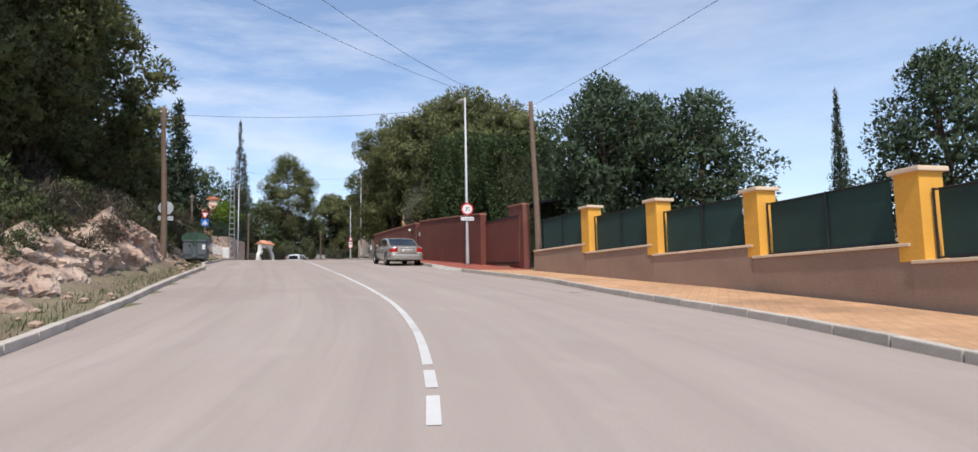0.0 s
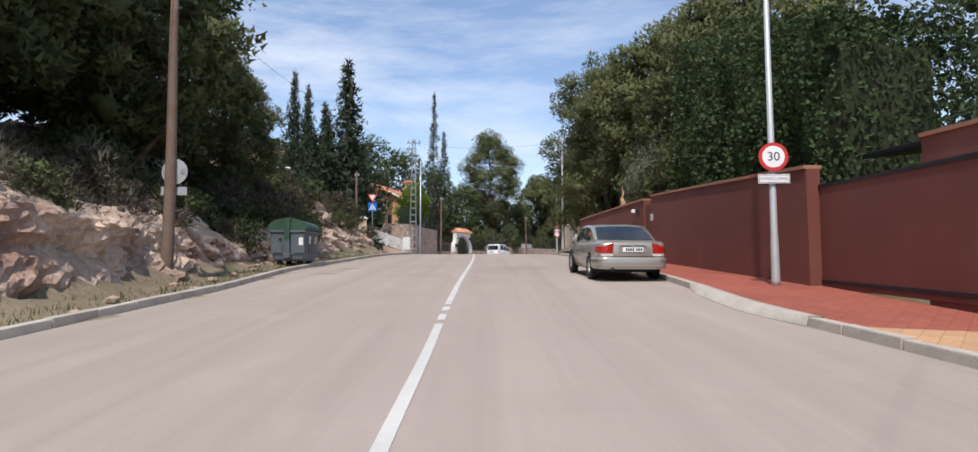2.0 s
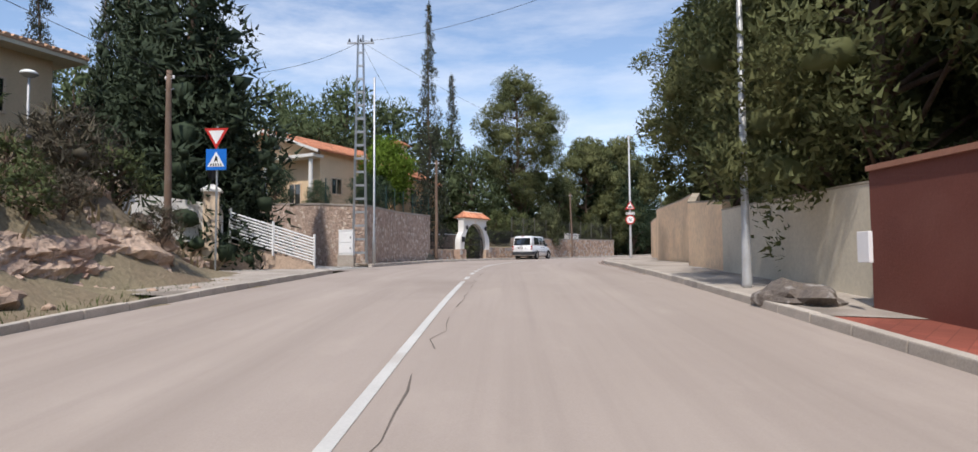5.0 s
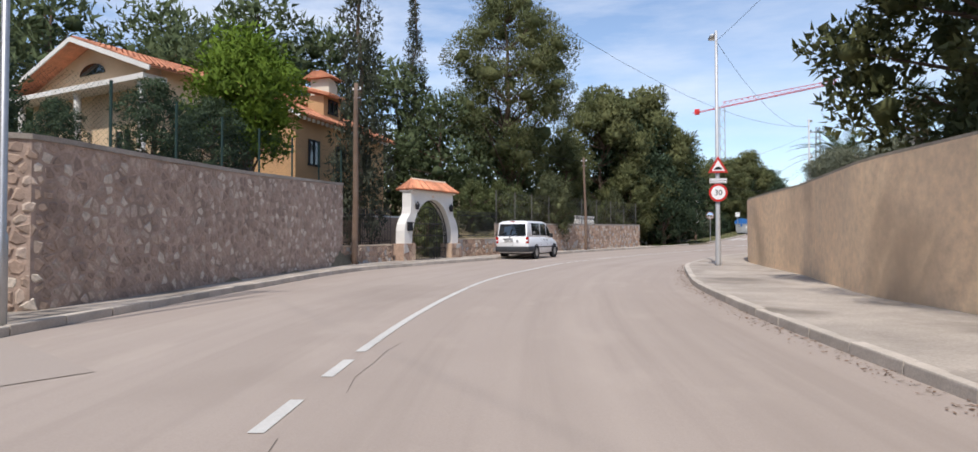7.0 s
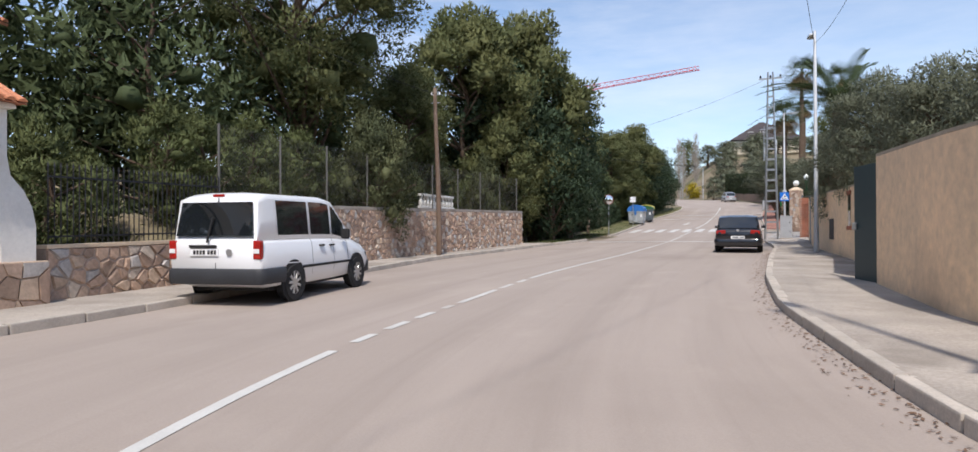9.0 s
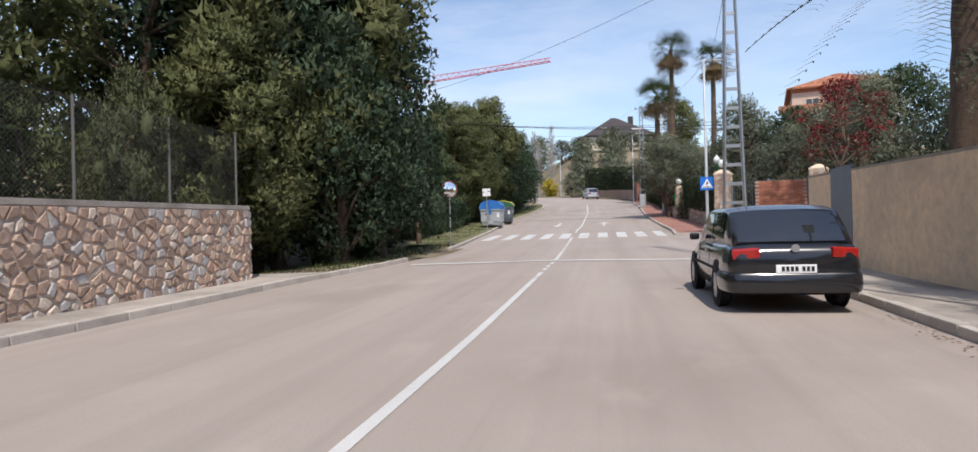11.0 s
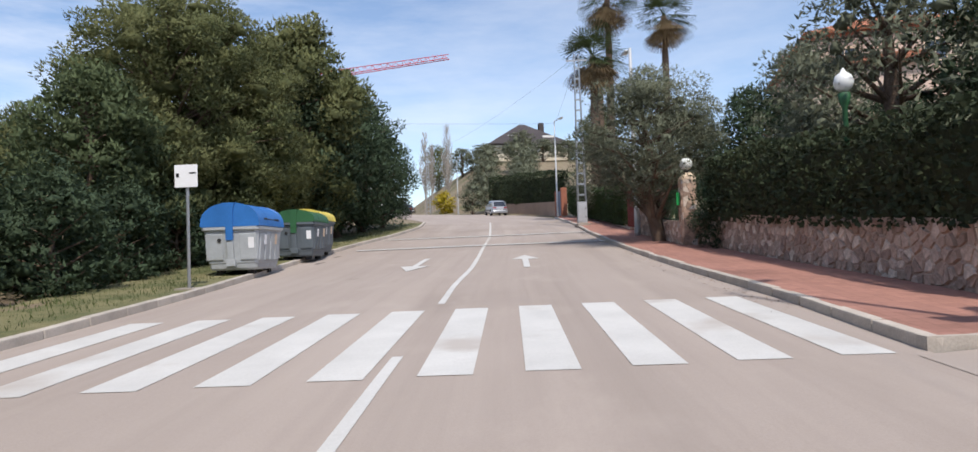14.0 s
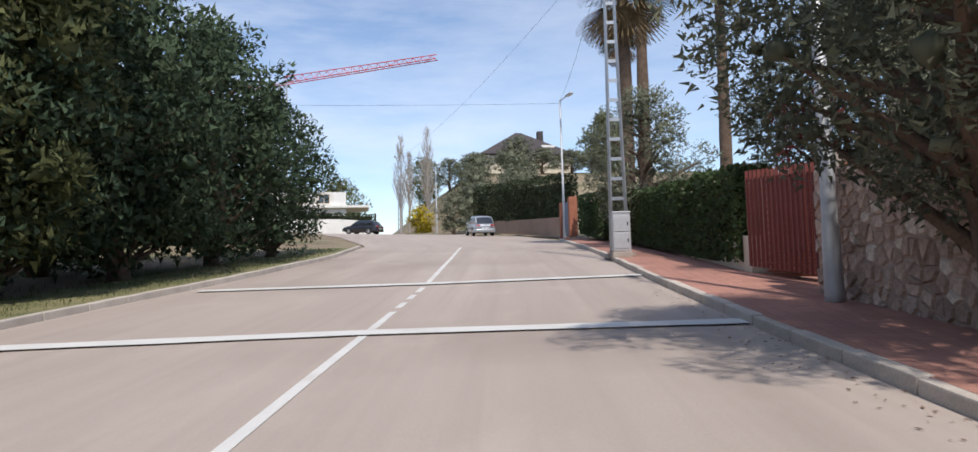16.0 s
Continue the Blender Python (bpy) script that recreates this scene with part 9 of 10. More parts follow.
panel = along([(-27.0, 59.9, 5.3, 6.75), (-29.0, 57.5, 6.0, 7.1)], 0.5)
tagged(wall_line("wall_white_garden", [tuple(q) for q in panel], 0.12, M["white_wall"], None, "white garden wall between gate pillars", -1), kind="structure")
for x, y, top in ((-27.2, 59.6, 7.35), (-29.0, 57.5, 7.7), (-30.4, 55.9, 8.0)):
    t = thing("gate_pillar", "cream gate pillar with a white cap and an iron lantern", "pillar", x, y, top - 2.3, 40, "gate pillars of the side street")
    bm = bmesh.new()
    box(bm, (0.48, 0.48, 2.2), (0, 0, 1.0), bevel=0.015)
    part("shaft", bm, M["cap"], t)
    bm = bmesh.new()
    rings = [[(sx * k, sy * k, z) for sx, sy in ((-1, -1), (1, -1), (1, 1), (-1, 1))] for z, k in ((2.1, 0.31), (2.18, 0.31), (2.36, 0.05))]
    loft(bm, rings)
    part("cap", bm, M["white_wall"], t)
    bm = bmesh.new()
    lathe(bm, [(0.04, 2.34), (0.05, 2.5), (0.12, 2.58), (0.16, 2.82), (0.06, 2.92), (0.01, 3.0)], 8)
    part("lantern", bm, M["lamp_iron"] if "lamp_iron" in M else M["iron"], t)
globe_lamp(-30.6, 66.0, 4.6, 4.4)
globe_lamp(-32.1, 56.9, gz(-32.1, 56.9), 3.2)
garage = along([(-36.6, 71.7, 4.7, 8.2), (-37.6, 72.0, 4.7, 8.2)], 0.5)
tagged(wall_line("wall_salmon_pier", [tuple(q) for q in garage], 0.35, M["orange_wall"], None, "salmon rendered pier of a garden wall", 1), kind="structure")
garage = along([(-37.6, 72.0, 4.7, 6.6), (-50, 75.5, 4.9, 6.8)], 2.0)
tagged(wall_line("wall_salmon", [tuple(q) for q in garage], 0.35, M["orange_wall"], None, "salmon rendered garden wall by the side street", 1), kind="structure")
t = thing("slat_screen", "dark slatted screen on the salmon wall", "fence", -37.6, 72.1, 6.6, math.degrees(math.atan2(3.5, -12.4)))
for k in range(9):
    bm = bmesh.new()
    box(bm, (12.6, 0.03, 0.14), (6.4, -0.1, 0.1 + k * 0.165))
    part("slat", bm, M["iron"], t)

# ---- ochre wall: doors, window, vents ----
def on_low_wall(y):
    return float(np.interp(y, low[:, 1], low[:, 0]))


def wall_fitting(name, label, cat, y, build):
    x = on_low_wall(y)
    sl = (on_low_wall(y + 0.4) - on_low_wall(y - 0.4)) / 0.8
    t = thing(name, label, cat, x, y, rz(x, y) + KERB, math.degrees(math.atan2(1, sl)) - 180)
    build(t)
    return t


M["teal_door"] = material("dark_teal_door_paint", (0.035, 0.06, 0.065), 0.5, 0.1, 1, 30, 0.1, 0.003)
t = thing("metal_door", "dark blue-green metal door in the ochre wall", "door", -16.4, 94.8, rz(-16.4, 94.8) + KERB, 92)
bm = bmesh.new()
box(bm, (1.12, 0.05, 2.25), (0, -0.1, 1.1), bevel=0.008)
lf = part("leaf", bm, M["teal_door"], t)
bm = bmesh.new()
box(bm, (0.03, 0.1, 0.14), (0.42, -0.02, 1.05), bevel=0.01)
part("handle", bm, M["metal"], lf)


def build_window(t):
    bm = bmesh.new()
    box(bm, (0.42, 0.06, 0.95), (0, 0.02, 1.45))
    part("pane", bm, M["glass"], t)
    for z, s in ((1.99, 0.62), (0.93, 0.62)):
        bm = bmesh.new()
        box(bm, (s, 0.14, 0.12), (0, 0.03, z), bevel=0.01)
        part("lintel" if z > 1.5 else "sill", bm, M["brick"], t)


def build_vent(t):
    # Dark panel stands for the shaded opening; the wall itself is not cut.
    bm = bmesh.new()
    box(bm, (0.92, 0.05, 0.72), (0, 0.012, 0.85))
    part("backing", bm, M["iron"], t)
    for k in range(9):
        bm = bmesh.new()
        box(bm, (0.88, 0.05, 0.045), (0, 0.045, 0.54 + k * 0.077), (35, 0, 0))
        part("slat", bm, M["grey_paint"], t)


def build_door2(t):
    bm = bmesh.new()
    box(bm, (1.5, 0.06, 2.3), (0, 0.02, 1.15), bevel=0.01)
    part("leaf", bm, M["grey_paint"], t)


wall_fitting("wall_window", "narrow dark window with brick lintel and sill", "window", 102.3, build_window)
wall_fitting("wall_vent", "dark louvred vent in the ochre wall", "vent", 105.6, build_vent)
wall_fitting("wall_vent", "dark louvred vent in the ochre wall", "vent", 98.0, build_vent)
wall_fitting("grey_door", "grey metal door at the end of the wall", "door", 114.6, build_door2)

tagged(wall_line("kerb_corner", along([(float(right(130.6)), 130.62, rz(-9.3, 130.6) - 0.1, rz(-9.3, 130.6) + KERB + 0.005), (float(right(130.6)) + 1.4, 130.3, rz(-8, 130.3) - 0.1, rz(-8, 130.3) + KERB + 0.005), (float(right(130.6)) + 3.4, 129.3, rz(-6, 129.3) - 0.1, rz(-6, 129.3) + KERB + 0.005)], 0.5), 0.16, M["kerb"], None, "concrete kerb round the corner", 1), kind="structure")

# ---- corner of the side street on the right ----
def stone_pillar(x, y, turn, h, w, label, globe=True):
    t = thing("stone_pillar", label, "pillar", x, y, rz(x, y) + 0.05, turn)
    bm = bmesh.new()
    box(bm, (w * 0.96, w * 0.96, h), (0, 0, h / 2 - 0.05))
    part("core", bm, M["mortar"], t)
    rnd = random.Random(8)
    for face in range(4):
        for cx, cy, poly in cells(w, h, 0.19 if w > 0.5 else 0.15, 40 + face):
            bm = bmesh.new()
            prism(bm, [(-w / 2 + cx + (px - cx) * 0.9, cy + (pz - cy) * 0.9) for px, pz in poly], 0.05 + rnd.uniform(0, 0.04), pose(0, 0, 0, 0, 0, 90 * face) @ Matrix.Translation((0, -w / 2, 0)))
            part("stone", bm, M["stone"], t)
    bm = bmesh.new()
    loft(bm, [[(sx * k, sy * k, z) for sx, sy in ((-1, -1), (1, -1), (1, 1), (-1, 1))] for z, k in ((h - 0.04, w * 0.56), (h + 0.04, w * 0.56), (h + 0.22, 0.1))])
    part("cap", bm, M["cap"], t)
    if globe:
        bm = bmesh.new()
        rod(bm, (0, 0, h + 0.2), (0, 0, h + 0.34), 0.06, n=10)
        part("lamp_neck", bm, M["iron"], t)
        bm = bmesh.new()
        bmesh.ops.create_uvsphere(bm, u_segments=20, v_segments=12, radius=0.2, matrix=Matrix.Translation((0, 0, h + 0.5)))
        part("lamp_globe", bm, M["lamp_glass"], t, "opal glass globe lamp", smooth=True)
    return t


stone_pillar(-7.25, 129.55, -40, 2.85, 0.62, "square stone gate pillar topped by a white globe lamp")
stone_pillar(-4.3, 126.6, -40, 2.85, 0.62, "square stone gate pillar at the far side of the gate", False)
stone_pillar(-3.9, 144.25, -14, 2.15, 0.4, "stone gate pillar with a globe lamp beneath the olive tree")
g = iron_rails("iron_gate", [(-6.95, 129.25, 6.02), (-4.6, 126.9, 5.95)], 2.35, "grey painted iron gate with a solid foot panel", 0.115, 0.08, M["grey_paint"], 0.0075)
for f0, f1 in ((0.0, 0.49), (0.51, 1.0)):
    a, b = Vector((2.35 * f0, -2.35 * f0, 0)), Vector((2.35 * f1, -2.35 * f1, 0))
    bm = bmesh.new()
    c = (a + b) / 2
    box(bm, ((b - a).length, 0.03, 0.62), (c.x, c.y, 0.42), (0, 0, -45))
    part("foot_panel", bm, M["grey_paint"], g)
    for e in (a, b):
        bm = bmesh.new()
        box(bm, (0.06, 0.06, 2.45), (e.x, e.y, 1.28), (0, 0, -45))
        part("stile", bm, M["grey_paint"], g)


def brick_wall(name, a, b, z, h, thick, label):
    """A wall of separate bricks over a mortar core."""
    a, b = Vector((*a, z)), Vector((*b, z))
    ln, turn = (b - a).length, math.degrees(math.atan2(b.y - a.y, b.x - a.x))
    t = thing(name, label, "wall", a.x, a.y, z, turn, "", "structure")
    bm = bmesh.new()
    box(bm, (ln - 0.02, thick - 0.03, h - 0.01), (ln / 2, 0, h / 2))
    part("core", bm, M["mortar"], t)
    bm = bmesh.new()
    box(bm, (0.235, thick, 0.055), (0, 0, 0), bevel=0.004)
    me = bpy.data.meshes.new("brick")
    bm.to_mesh(me)
    bm.free()
    me.materials.append(M["brick"])
    rows, cols = int(h / 0.066), int(ln / 0.247)
    for j in range(rows):
        for i in range(cols + 1):
            u = (i + (0.5 if j % 2 else 0.0)) * 0.247
            if u < 0.1 or u > ln - 0.1:
                continue
            ob = new("brick", me)
            ob.parent = t
            ob.location = (u, 0, 0.035 + j * 0.066)
    return t


brick_wall("wall_brick", (-9.05, 122.85), (-7.45, 122.2), 5.6, 2.45, 0.3, "red brick gate pier beside the steel mast")
tagged(wall_line("wall_beige_corner", along([(-7.3, 122.0, 5.4, 7.9), (-4.5, 120.6, 5.4, 8.0), (0.5, 117.6, 5.4, 8.0)], 1.0), 0.3, M["plaster"], None, "beige rendered wall along the side street", -1), kind="structure")


def leafy_box(name, label, pts, width, h, mat, seed, blade=0.14, dens=190, category="hedge", wob=0.12):
    """A hedge along points (x, y, z): leaves over its faces, a solid near-black core for the shade inside."""
    r = np.random.default_rng(seed)
    p = along(pts, 0.4)
    n = normals_of(p)
    t = thing(name, label, category, *p[len(p) // 2])
    o = p[len(p) // 2]
    ln = float(np.hypot(*np.diff(p[:, :2], axis=0).T).sum())
    count = int((2 * h + width) * ln * dens)
    k = r.integers(0, len(p) - 1, count)
    f = r.random(count)[:, None]
    c = p[k] * (1 - f) + p[k + 1] * f
    side = r.random(count)
    u, w = np.where(side < 0.42, -0.5, np.where(side < 0.84, 0.5, r.uniform(-0.5, 0.5, count))), np.where(side < 0.84, r.random(count), 1.0)
    bump = np.array([noise.noise(Vector((a[0] * 0.8, a[1] * 0.8, b * 2.0))) for a, b in zip(c, w)])
    u = u * (1 + wob * bump * 2) - np.sign(u) * r.random(count) ** 2 * 0.12
    ends = r.random(count) < 0.10
    at_end = np.where(r.random(count) < 0.5, 0, len(p) - 1)
    c = np.where(ends[:, None], p[at_end], c)
    u = np.where(ends, r.uniform(-0.5, 0.5, count), u)
    w = np.where(ends, r.random(count), w)
    q = c - o
    q[:, 0] += n[k, 0] * u * width
    q[:, 1] += n[k, 1] * u * width
    q[:, 2] += h * w * (1 + wob * bump) + r.normal(0, 0.03, count)
    way = r.normal(size=(count, 3))
    way /= np.linalg.norm(way, axis=1)[:, None]
    s2 = np.cross(way, r.normal(size=(count, 3)))
    s2 /= np.linalg.norm(s2, axis=1)[:, None]
    ll = blade * r.uniform(0.6, 1.4, (count, 1))
    v = np.stack([q - way * ll * 0.5, q + s2 * ll * 0.32, q + way * ll * 0.5, q - s2 * ll * 0.32], 1).reshape(-1, 3)
    ob = new("leaves", blade_mesh("leaves", v, mat))
    ob.parent = t
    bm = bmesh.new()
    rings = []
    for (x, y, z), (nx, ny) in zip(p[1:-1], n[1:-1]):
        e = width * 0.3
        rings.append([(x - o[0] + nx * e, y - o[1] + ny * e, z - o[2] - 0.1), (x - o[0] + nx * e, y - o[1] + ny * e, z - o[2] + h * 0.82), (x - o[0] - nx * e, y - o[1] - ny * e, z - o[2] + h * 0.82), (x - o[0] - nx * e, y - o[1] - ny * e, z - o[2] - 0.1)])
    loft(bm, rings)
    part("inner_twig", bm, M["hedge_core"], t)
    return t


# Near-black colour puts the shade between the leaves into the solid core.
M["hedge_core"] = material("hedge_inner_shade", (0.03, 0.034, 0.013), 0.95, 0.3, 3, 20, 0.6, 0.03)
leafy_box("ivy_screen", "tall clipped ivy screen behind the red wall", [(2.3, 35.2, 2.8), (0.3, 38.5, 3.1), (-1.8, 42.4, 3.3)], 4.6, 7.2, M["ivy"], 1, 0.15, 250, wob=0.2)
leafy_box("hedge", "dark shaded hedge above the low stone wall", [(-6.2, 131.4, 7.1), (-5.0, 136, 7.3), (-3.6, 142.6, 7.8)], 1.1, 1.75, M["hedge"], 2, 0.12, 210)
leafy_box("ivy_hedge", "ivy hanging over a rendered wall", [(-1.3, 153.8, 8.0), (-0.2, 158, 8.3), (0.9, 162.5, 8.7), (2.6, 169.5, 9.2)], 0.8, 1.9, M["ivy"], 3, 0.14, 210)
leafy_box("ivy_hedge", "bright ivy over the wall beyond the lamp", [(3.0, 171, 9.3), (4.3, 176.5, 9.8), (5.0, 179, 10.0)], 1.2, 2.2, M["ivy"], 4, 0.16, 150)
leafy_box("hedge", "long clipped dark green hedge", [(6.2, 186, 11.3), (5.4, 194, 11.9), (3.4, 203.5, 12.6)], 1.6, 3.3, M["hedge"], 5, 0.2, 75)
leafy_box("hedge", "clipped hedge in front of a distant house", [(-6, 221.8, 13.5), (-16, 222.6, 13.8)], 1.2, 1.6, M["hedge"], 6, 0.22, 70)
ivy_foot = along([(right(y) + w, y, rz(right(y) + w, y) - 0.05, rz(right(y) + w, y) + 0.85) for y, w in ((153.4, 1.95), (158, 2.0), (163, 2.1), (170, 2.3), (178, 2.4))], 1.0)
tagged(wall_line("wall_ivy_foot", [tuple(q) for q in ivy_foot], 0.25, M["pale_wall"], None, "low rendered wall below the ivy", -1), kind="structure")
far_foot = along([(4.9, 184, 10.0, 11.4), (4.6, 194, 10.8, 12.0), (2.6, 204, 11.6, 12.7)], 1.0)
tagged(wall_line("wall_far_brown", [tuple(q) for q in far_foot], 0.3, M["brown_wall"], None, "brown wall under the long hedge", -1), kind="structure")
t = thing("blue_gate", "slate blue metal gate between brick piers", "gate", 4.7, 182, rz(4.7, 182) + 0.1, 80)
bm = bmesh.new()
box(bm, (3.0, 0.06, 2.3), (0, 0, 1.2), bevel=0.01)
M["blue_gate"] = material("slate_blue_gate_paint", (0.11, 0.15, 0.22), 0.5, 0.08, 1, 20, 0.1, 0.003)
part("leaf", bm, M["blue_gate"], t)
for s in (-1.8, 1.8):
    bm = bmesh.new()
    box(bm, (0.55, 0.5, 2.5), (s, 0, 1.2), bevel=0.02)
    part("pier", bm, M["brick"], t)

# red iron gate with white brick behind, in the shade of the trees
M["red_iron"] = material("faded_red_iron", (0.20, 0.05, 0.04), 0.6, 0.15, 3, 40, 0.1, 0.003)
g = iron_rails("red_gate", [(-2.05, 150.9, 7.66), (-1.85, 153.2, 7.85)], 1.85, "faded red iron gate in a shaded wall", 0.14, 0.05, M["red_iron"], 0.035, False)
bm = bmesh.new()
box(bm, (0.03, 0.9, 1.3), (0.1, 1.0, 1.15), (0, 0, -5))
part("sheet_panel", bm, M["red_iron"], g)
brick_wall("wall_white_brick", (-1.7, 150.9), (-1.45, 153.2), 7.7, 1.9, 0.2, "white painted brick wall behind the red gate")
t = thing("gate_post", "pale concrete post beside the red gate", "pillar", -2.2, 150.65, 7.6)
bm = bmesh.new()
box(bm, (0.24, 0.24, 2.15), (0, 0, 1.05), bevel=0.015)
part("shaft", bm, M["concrete"], t)
t = thing("wall_lamp", "white globe lamp on a green post above the hedge", "lamp", -4.2, 137.15, 7.9)
bm = bmesh.new()
lathe(bm, [(0.1, 0), (0.06, 0.1), (0.05, 1.9), (0.1, 2.0), (0.13, 2.2), (0.05, 2.25)], 12)
part("post", bm, M["lid_green"], t, smooth=True)
bm = bmesh.new()
lathe(bm, [(0.05, 2.22), (0.17, 2.32), (0.2, 2.45), (0.16, 2.58), (0.06, 2.66), (0.02, 2.74)], 16)
part("globe", bm, M["lamp_glass"], t, "white opal lamp globe", smooth=True)
iron_rails("green_railing", [(-5.75, 133.5, 7.5), (-3.5, 143.9, 8.05)], 0.85, "green iron railing on the low stone wall", 0.16, 0.0, M["lid_green"], 0.0075)
iron_rails("green_railing", [(-3.85, 144.9, 7.72), (-3.4, 146.8, 7.85)], 1.05, "green iron railing on the low wall beside the olive", 0.13, 0.0, M["lid_green"], 0.009)
t = thing("letter_box", "bright green letter box on a stone pillar", "box", -4.1, 144.43, 8.48, -45)
M["bright_green"] = material("bright_green_paint", (0.02, 0.42, 0.10), 0.5, 0.05, 2, 30, 0.0)
bm = bmesh.new()
box(bm, (0.1, 0.26, 0.4), (0, 0, 0), bevel=0.02)
part("case", bm, M["bright_green"], t)


lay = [[(-22.9, 123.2), (-20.9, 122.9)], [(-22.9, 125.4), (-20.2, 125.2)], [(-21.6, 127.9), (-19.7, 127.1)]]
sheet("driveway_patch", [[(x, y, rz(x, y) + 0.012) for x, y in r] for r in lay], M["earth"], "trodden earth patch beside the drain")


# ---- palms, bare trees, blossoms ----
def fan_palm(name, x, y, z, h, seed, crown=1.9, label="tall fan palm with a skirt of dry fronds", r0=0.32, feather=False):
    r = np.random.default_rng(seed)
    t = thing(name, label, "palm", x, y, z)
    bm = bmesh.new()
    rings = []
    for k in range(15):
        f = k / 14
        rr = r0 * (1.25 - 0.5 * f) * (1.04 if k % 2 else 0.97)
        c = Vector((0.3 * math.sin(f * 1.5), 0.2 * f, -0.3 + h * f))
        rings.append([c + Vector((rr * math.cos(a), rr * math.sin(a), 0)) for a in np.linspace(0, 2 * math.pi, 11)[:-1]])
    loft(bm, rings)
    part("trunk", bm, M["bark"], t, smooth=True)
    top = Vector((0.3 * math.sin(1.5), 0.2, h - 0.2))
    for mat, num, lo, hi, nm, dead in ((M["palm"], 52, -0.45, 1.25, "crown", False), (M["palm_dry"], 34, -1.4, -0.6, "dry_skirt", True)):
        if feather and dead:
            continue
        v = []
        for k in range(num):
            az, el = r.uniform(0, 6.28), r.uniform(lo, hi)
            d = np.array((math.cos(az) * math.cos(el), math.sin(az) * math.cos(el), math.sin(el)))
            s = np.array((-math.sin(az), math.cos(az), 0))
            up = np.cross(d, s)
            ln = crown * r.uniform(0.8, 1.1)
            b = np.array(top)
            if feather:
                for j in range(26):
                    f = (j + 1) / 26
                    p = b + d * ln * f - np.array((0, 0, 0.42 * ln * f * f))
                    for sg in (-1, 1):
                        e = p + (s * sg * 0.8 + d * 0.55) * ln * 0.2 * (1.1 - 0.75 * f) - np.array((0, 0, 0.05))
                        q = d * 0.022
                        v += [p - q, p + q, e + q * 0.4, e - q * 0.4]
            else:
                stem = b + d * ln * 0.45
                for j in range(15):
                    a = (j - 7) / 7 * 1.25
                    w = d * math.cos(a) + s * math.sin(a)
                    e = stem + w * ln * 0.58 - np.array((0, 0, 0.10 * ln)) * (1 + abs(a)) - up * 0
                    q = np.cross(w, up) * 0.045
                    v += [stem - q * 0.3, stem + q * 0.3, e + q * 0.5, e - q * 0.5]
                q = s * 0.025
                v += [b - q, b + q, stem + q, stem - q]
        ob = new(nm, blade_mesh(nm, np.array(v), mat))
        ob.parent = t
    return t


fan_palm("fan_palm", 7.0, 175.4, 9.6, 18.4, 1, 2.8)
fan_palm("fan_palm", 12.2, 175.5, 9.6, 17.3, 2, 2.7)
fan_palm("fan_palm", 3.0, 169.2, 8.9, 12.3, 9, 2.6, "shorter dark fan palm below its neighbour")
fan_palm("fan_palm", 10.5, 186, 11, 14, 3, 1.7)
fan_palm("date_palm", -11.4, 110.4, 5.3, 6.4, 4, 3.6, "date palm with long arching grey-green fronds", 0.4, True)
fan_palm("date_palm", -7.5, 92, 5.4, 6.2, 5, 3.2, "date palm with long arching fronds behind the wall", 0.4, True)
fan_palm("fan_palm", 14, 122, 5.6, 11.5, 6, 1.5)
put(cypress, -5.2, 99.5, 0.75, 0, tall=1.15)


def bare_tree(x, y, z, h, seed):
    r = random.Random(seed)
    t = thing("bare_tree", "tall leafless poplar with pale grey twigs", "tree", x, y, z)
    bm = bmesh.new()
    rod(bm, (0, 0, -0.3), (0.2, 0, h), 0.16, 0.02, 7)
    for k in range(90):
        f = r.uniform(0.15, 0.95)
        a = r.uniform(0, 6.28)
        ln = h * (0.26 * (1 - f) + 0.06)
        p = Vector((0.2 * f, 0, h * f))
        q = p + Vector((math.cos(a) * ln * 0.36, math.sin(a) * ln * 0.36, ln))
        rod(bm, p, q, 0.045 * (1 - f) + 0.02, 0.012, 4, False)
        for _ in range(3):
            b = r.uniform(0, 6.28)
            u = p.lerp(q, r.uniform(0.4, 0.9))
            rod(bm, u, u + Vector((math.cos(b) * ln * 0.16, math.sin(b) * ln * 0.16, ln * 0.5)), 0.016, 0.008, 3, False)
    part("branch", bm, M["twig"], t)


bare_tree(-2.6, 226, 13, 12.5, 1)
bare_tree(0.8, 225, 13.2, 13.5, 2)
bare_tree(-1.2, 229, 13.2, 11, 3)
yb = tree("blossom_bush", 31, 3.6, 0.2, 1.9, M["yellow_bush"], "round bush covered in yellow blossom", 0.22, 2500, "round", 0.8, 20, 0.08)
put(yb, -1.0, 216.5, 1.0, 0, z=12.4)
ob_ = tree("orange_shrub", 32, 1.9, 0.2, 0.75, M["orange_bush"], "thin shrub with orange autumn leaves", 0.13, 420, "round", 0.4, 14, 0.03)
put(ob_, -29.6, 97.0, 1.0, 0)
bg = tree("bougainvillea", 33, 6.0, 3.4, 1.5, M["bloom"], "climbing bougainvillea with dark crimson bracts", 0.12, 1500, "upright", 0.5, 16, 0.06, 0, 2.0, 0, 2, 0)
put(bg, -7.4, 120.2, 1.0, 0, z=5.5)
put(bg, -0.9, 152.2, 0.6, 90, z=7.8)
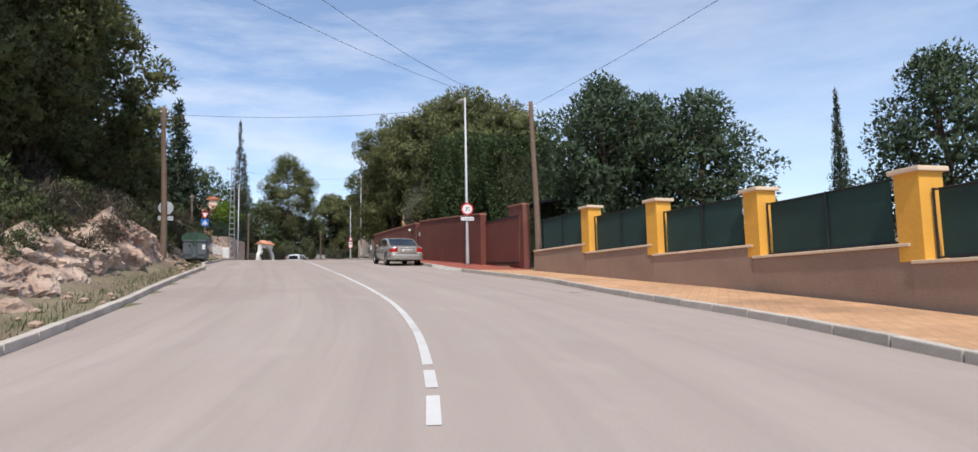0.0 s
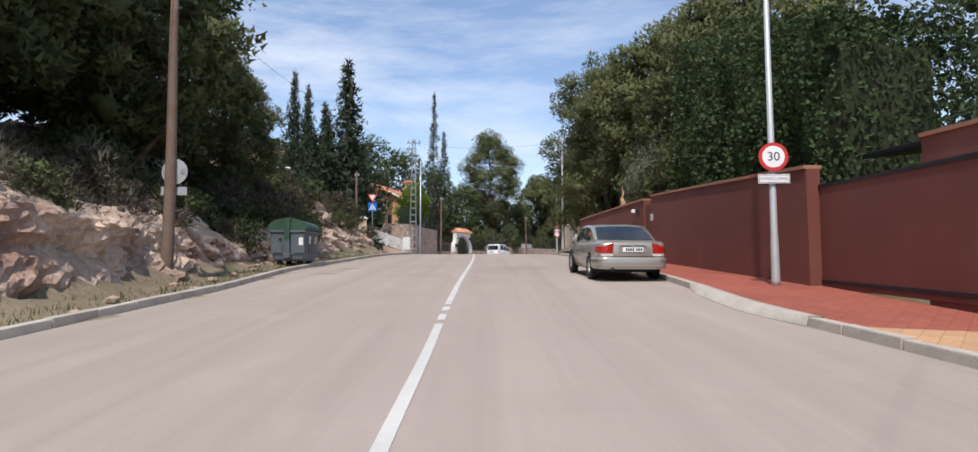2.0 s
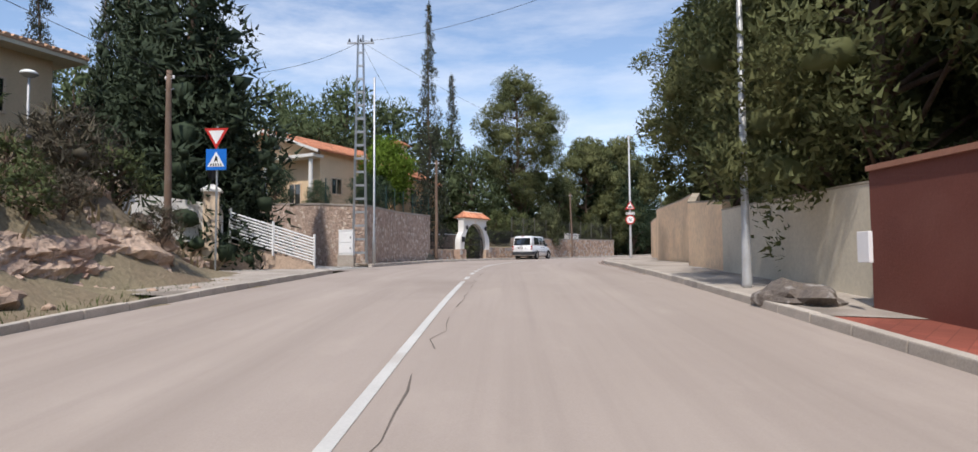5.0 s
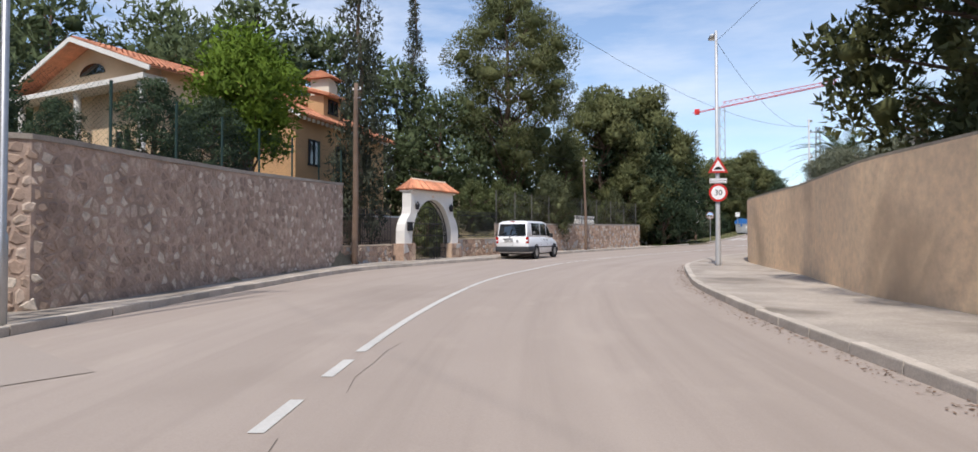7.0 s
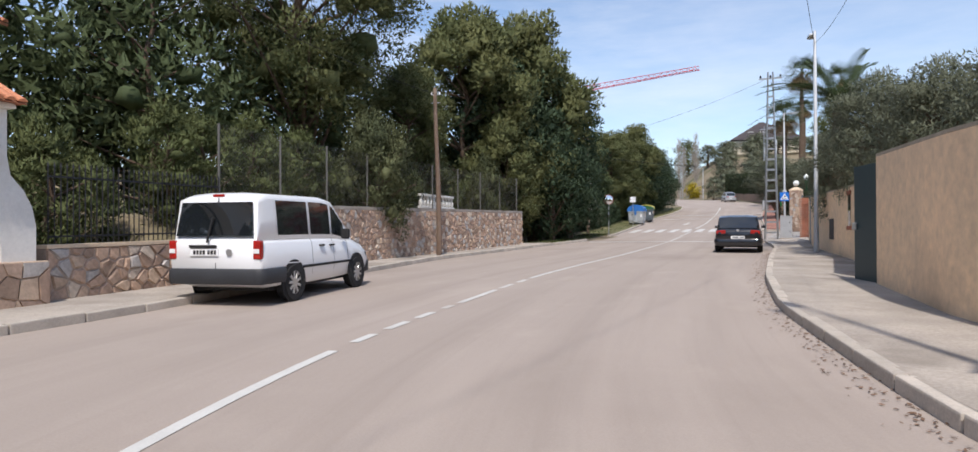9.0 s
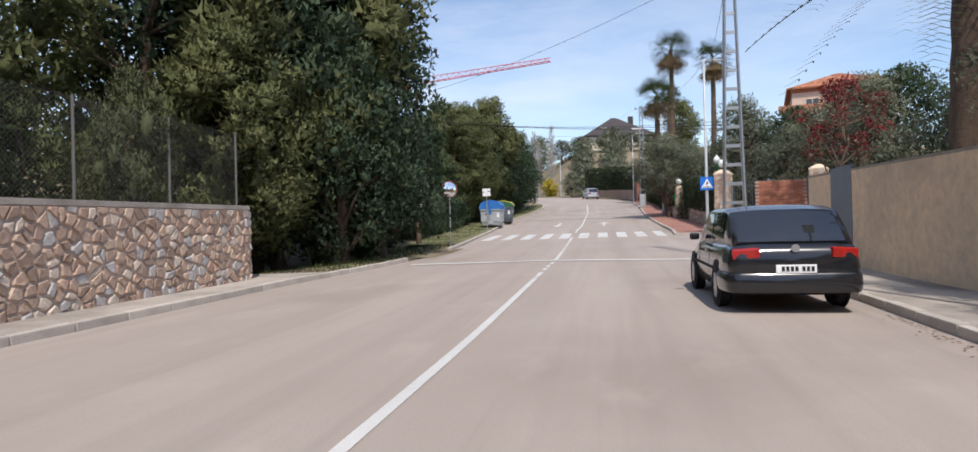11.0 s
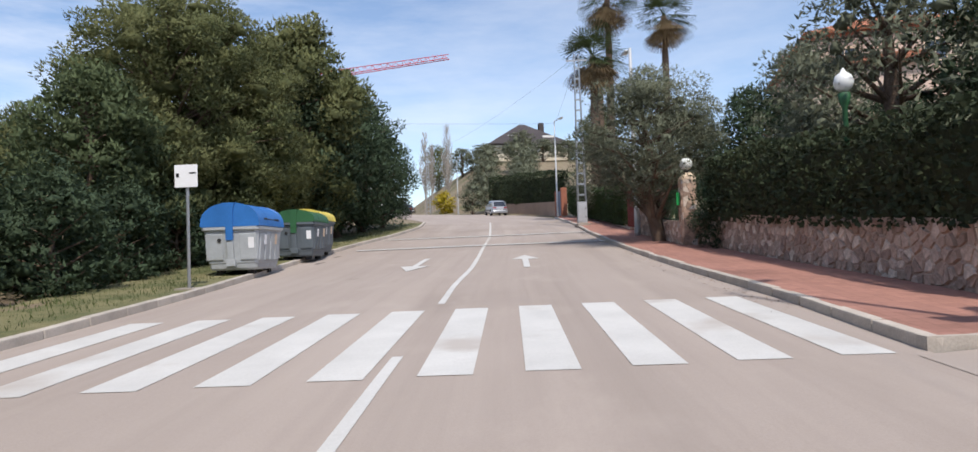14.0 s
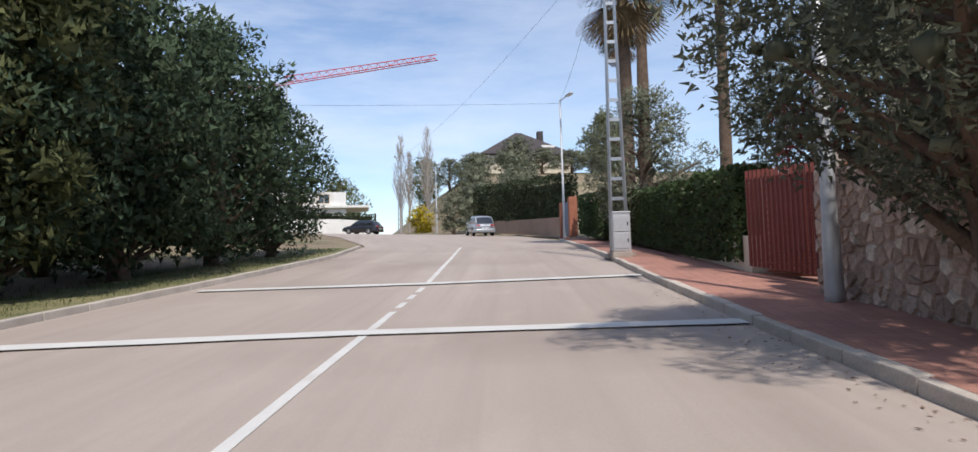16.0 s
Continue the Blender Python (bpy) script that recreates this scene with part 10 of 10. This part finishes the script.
put(juniper, -28.85, 102.8, 0.78, 30, z=6.55, tall=1.4)
put(juniper, -26.75, 113.2, 0.46, 120, z=6.6, tall=2.1)
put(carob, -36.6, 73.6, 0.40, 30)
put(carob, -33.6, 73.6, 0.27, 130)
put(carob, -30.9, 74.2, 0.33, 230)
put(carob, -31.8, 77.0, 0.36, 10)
for x, y, s in ((7.5, 205, 1.0), (10, 213, 1.2), (4.5, 211, 0.9), (6.5, 222, 1.1), (13, 224, 1.2), (1.5, 208, 0.75), (16, 236, 1.3), (9, 234, 1.2)):
    put(far_olive, x, y, s, R.uniform(0, 360))
for x, y, s in ((-20, 246, 1.0), (-32, 250, 1.1), (-10, 252, 1.0), (8, 285, 1.0), (-45, 240, 1.1), (40, 258, 1.1), (-26, 232, 0.9), (-22, 182, 0.8), (-17, 176, 0.75), (-26, 200, 0.95), (-20, 192, 0.75), (44, 268, 1.2)):
    put(far_pine, x, y, s, R.uniform(0, 360))


for x, y, s in ((13, 252, 1.4), (19, 250, 1.5), (25, 251, 1.5), (31, 253, 1.4), (36, 256, 1.5), (9, 256, 1.3)):
    put(far_olive, x, y, s, x * 20, tall=max(0.5, (28.6 - gz(x, y)) / (6.6 * s)))


# ---- crane ----
def crane():
    t = thing("tower_crane", "distant red tower crane above the trees", "crane", -23, 290, 12.3)
    bm = bmesh.new()
    for sx in (-0.8, 0.8):
        for sy in (-0.8, 0.8):
            rod(bm, (sx, sy, 0), (sx, sy, 38.5), 0.12, n=4)
    for k in range(20):
        z = k * 1.9
        s = 1 if k % 2 else -1
        rod(bm, (-0.8 * s, -0.8, z), (0.8 * s, -0.8, z + 1.9), 0.08, n=4)
        rod(bm, (-0.8, 0.8 * s, z), (-0.8, -0.8 * s, z + 1.9), 0.08, n=4)
    part("mast", bm, M["pole_paint"], t)
    way = Vector((32, -18, 0)).normalized()
    s = Vector((-way.y, way.x, 0))
    bm = bmesh.new()
    for a, b in ((0, 37), (0, -11)):
        for off in (-0.6, 0.6):
            rod(bm, way * a + s * off + Vector((0, 0, 38.3)), way * b + s * off + Vector((0, 0, 38.3 + b * 0.03)), 0.10, n=4)
    rod(bm, Vector((0, 0, 40.0)), way * 37 + Vector((0, 0, 40.4)), 0.09, n=4)
    for k in range(18):
        p = way * (k * 2.05) + Vector((0, 0, 38.3 + k * 0.06))
        q = way * (k * 2.05 + 1.0) + Vector((0, 0, 40.0 + 0.02 * k))
        for off in (-0.6, 0.6):
            rod(bm, p + s * off, q, 0.04, n=3)
            rod(bm, q, p + way * 2.05 + s * off, 0.04, n=3)
    part("jib", bm, M["crane_red"], t, "red lattice jib")
    bm = bmesh.new()
    box(bm, (1.6, 1.4, 1.8), (-way * 9.5 + Vector((0, 0, 38.2))), bevel=0.05)
    part("counterweight", bm, M["crane_red"], t)


crane()

# ---- cables ----
top_l, top_r = (-14.7, 28.95, gz(-14.45, 28.75) + 6.9), (1.9, 25.85, rz(2, 25.75) + 6.85)
mast_l, mast_r, mast_u = (-26.95, 67.75, 14.7), (-11.75, 118.75, 14.5), (-1.45, 160.2, 18.0)
lamp_r, lamp_b, lamp_c = (-1.0, 31.95, 10.6), (-11.2, 56.95, 11.5), (-18.15, 85.3, 12.6)
cable([top_r, (14, -12, 7.5)], 0.5, 0.007)
cable([top_r, (-9, -14, 7.2)], 2.4, 0.005)
cable([top_r, (-13, -14, 7.5)], 2.2, 0.005)
cable([top_l, (-9, -14, 7.2)], 0.6)
cable([(-15, 29.1, top_l[2] - 0.3), (-11, -14, 8.2)], 0.7)
cable([top_l, lamp_r], 0.35, 0.008)
cable([top_r, lamp_r], 0.3, 0.008)
cable([top_l, (-26.2, 57.1, 10.2), mast_l], 0.5, 0.008)
cable([(-14.7, 28.95, top_l[2] + 0.2), (-28, 62, 14.6)], 0.5, 0.007)
cable([mast_l, lamp_b], 0.5, 0.007)
cable([mast_l, (-31.0, 83.15, 11.7), (-27.1, 104.6, 11.2)], 0.5, 0.008)
cable([mast_l, (-13.5, 106.3, 12.9)], 2.0, 0.007)
cable([lamp_c, (-13.5, 106.3, 12.9)], 0.9, 0.007)
cable([lamp_b, lamp_c], 0.6, 0.007)
cable([mast_r, (-21.7, 130.4, gz(-21.75, 130.4) + 7.1), (-27, 152, 13)], 0.4, 0.007)
for k in range(3):
    cable([(-11.75, 118.8, 9.4 + 0.12 * k), (-21.7, 130.4, 11.75 + 0.05 * k)], 0.18 + 0.06 * k, 0.008 if k == 1 else 0.006, "black overhead power cable across the road")
cable([mast_r, (-7.95, 129.8, 14.2), mast_u, (-3.6, 214, 20.8)], 0.8, 0.007)
cable([mast_u, (2.9, 177.6, 17.7)], 0.4, 0.007)
cable([(-60, 208, 26), (2.9, 177.6, 17.6)], 0.9, 0.007)

# ---- stones of the walls ----
stones_on(tall_wall, tall_pts, 0.215, M["stone_grey"], 1, 300, (9.5, 25), 0.05, 0.014)
stones_on(low_wall, low_pts, 0.205, M["stone"], 2, 300, (5, 19), 0.032, 0.035)
stones_on(fore_wall, fore_pts, 0.2, M["stone"], 3)
stones_on(aft_wall, aft_pts, 0.22, M["stone"], 4)
villa_face = [(x, y, a, b) for x, y, a, b in villa_pts[::-1]]
post_face = [(x, y, a, b) for x, y, a, b in post_pts[::-1]]
stones_on(villa_wall, villa_face, 0.22, M["stone_grey"], 5)
stones_on(post_wall, post_face, 0.21, M["stone_grey"], 6)
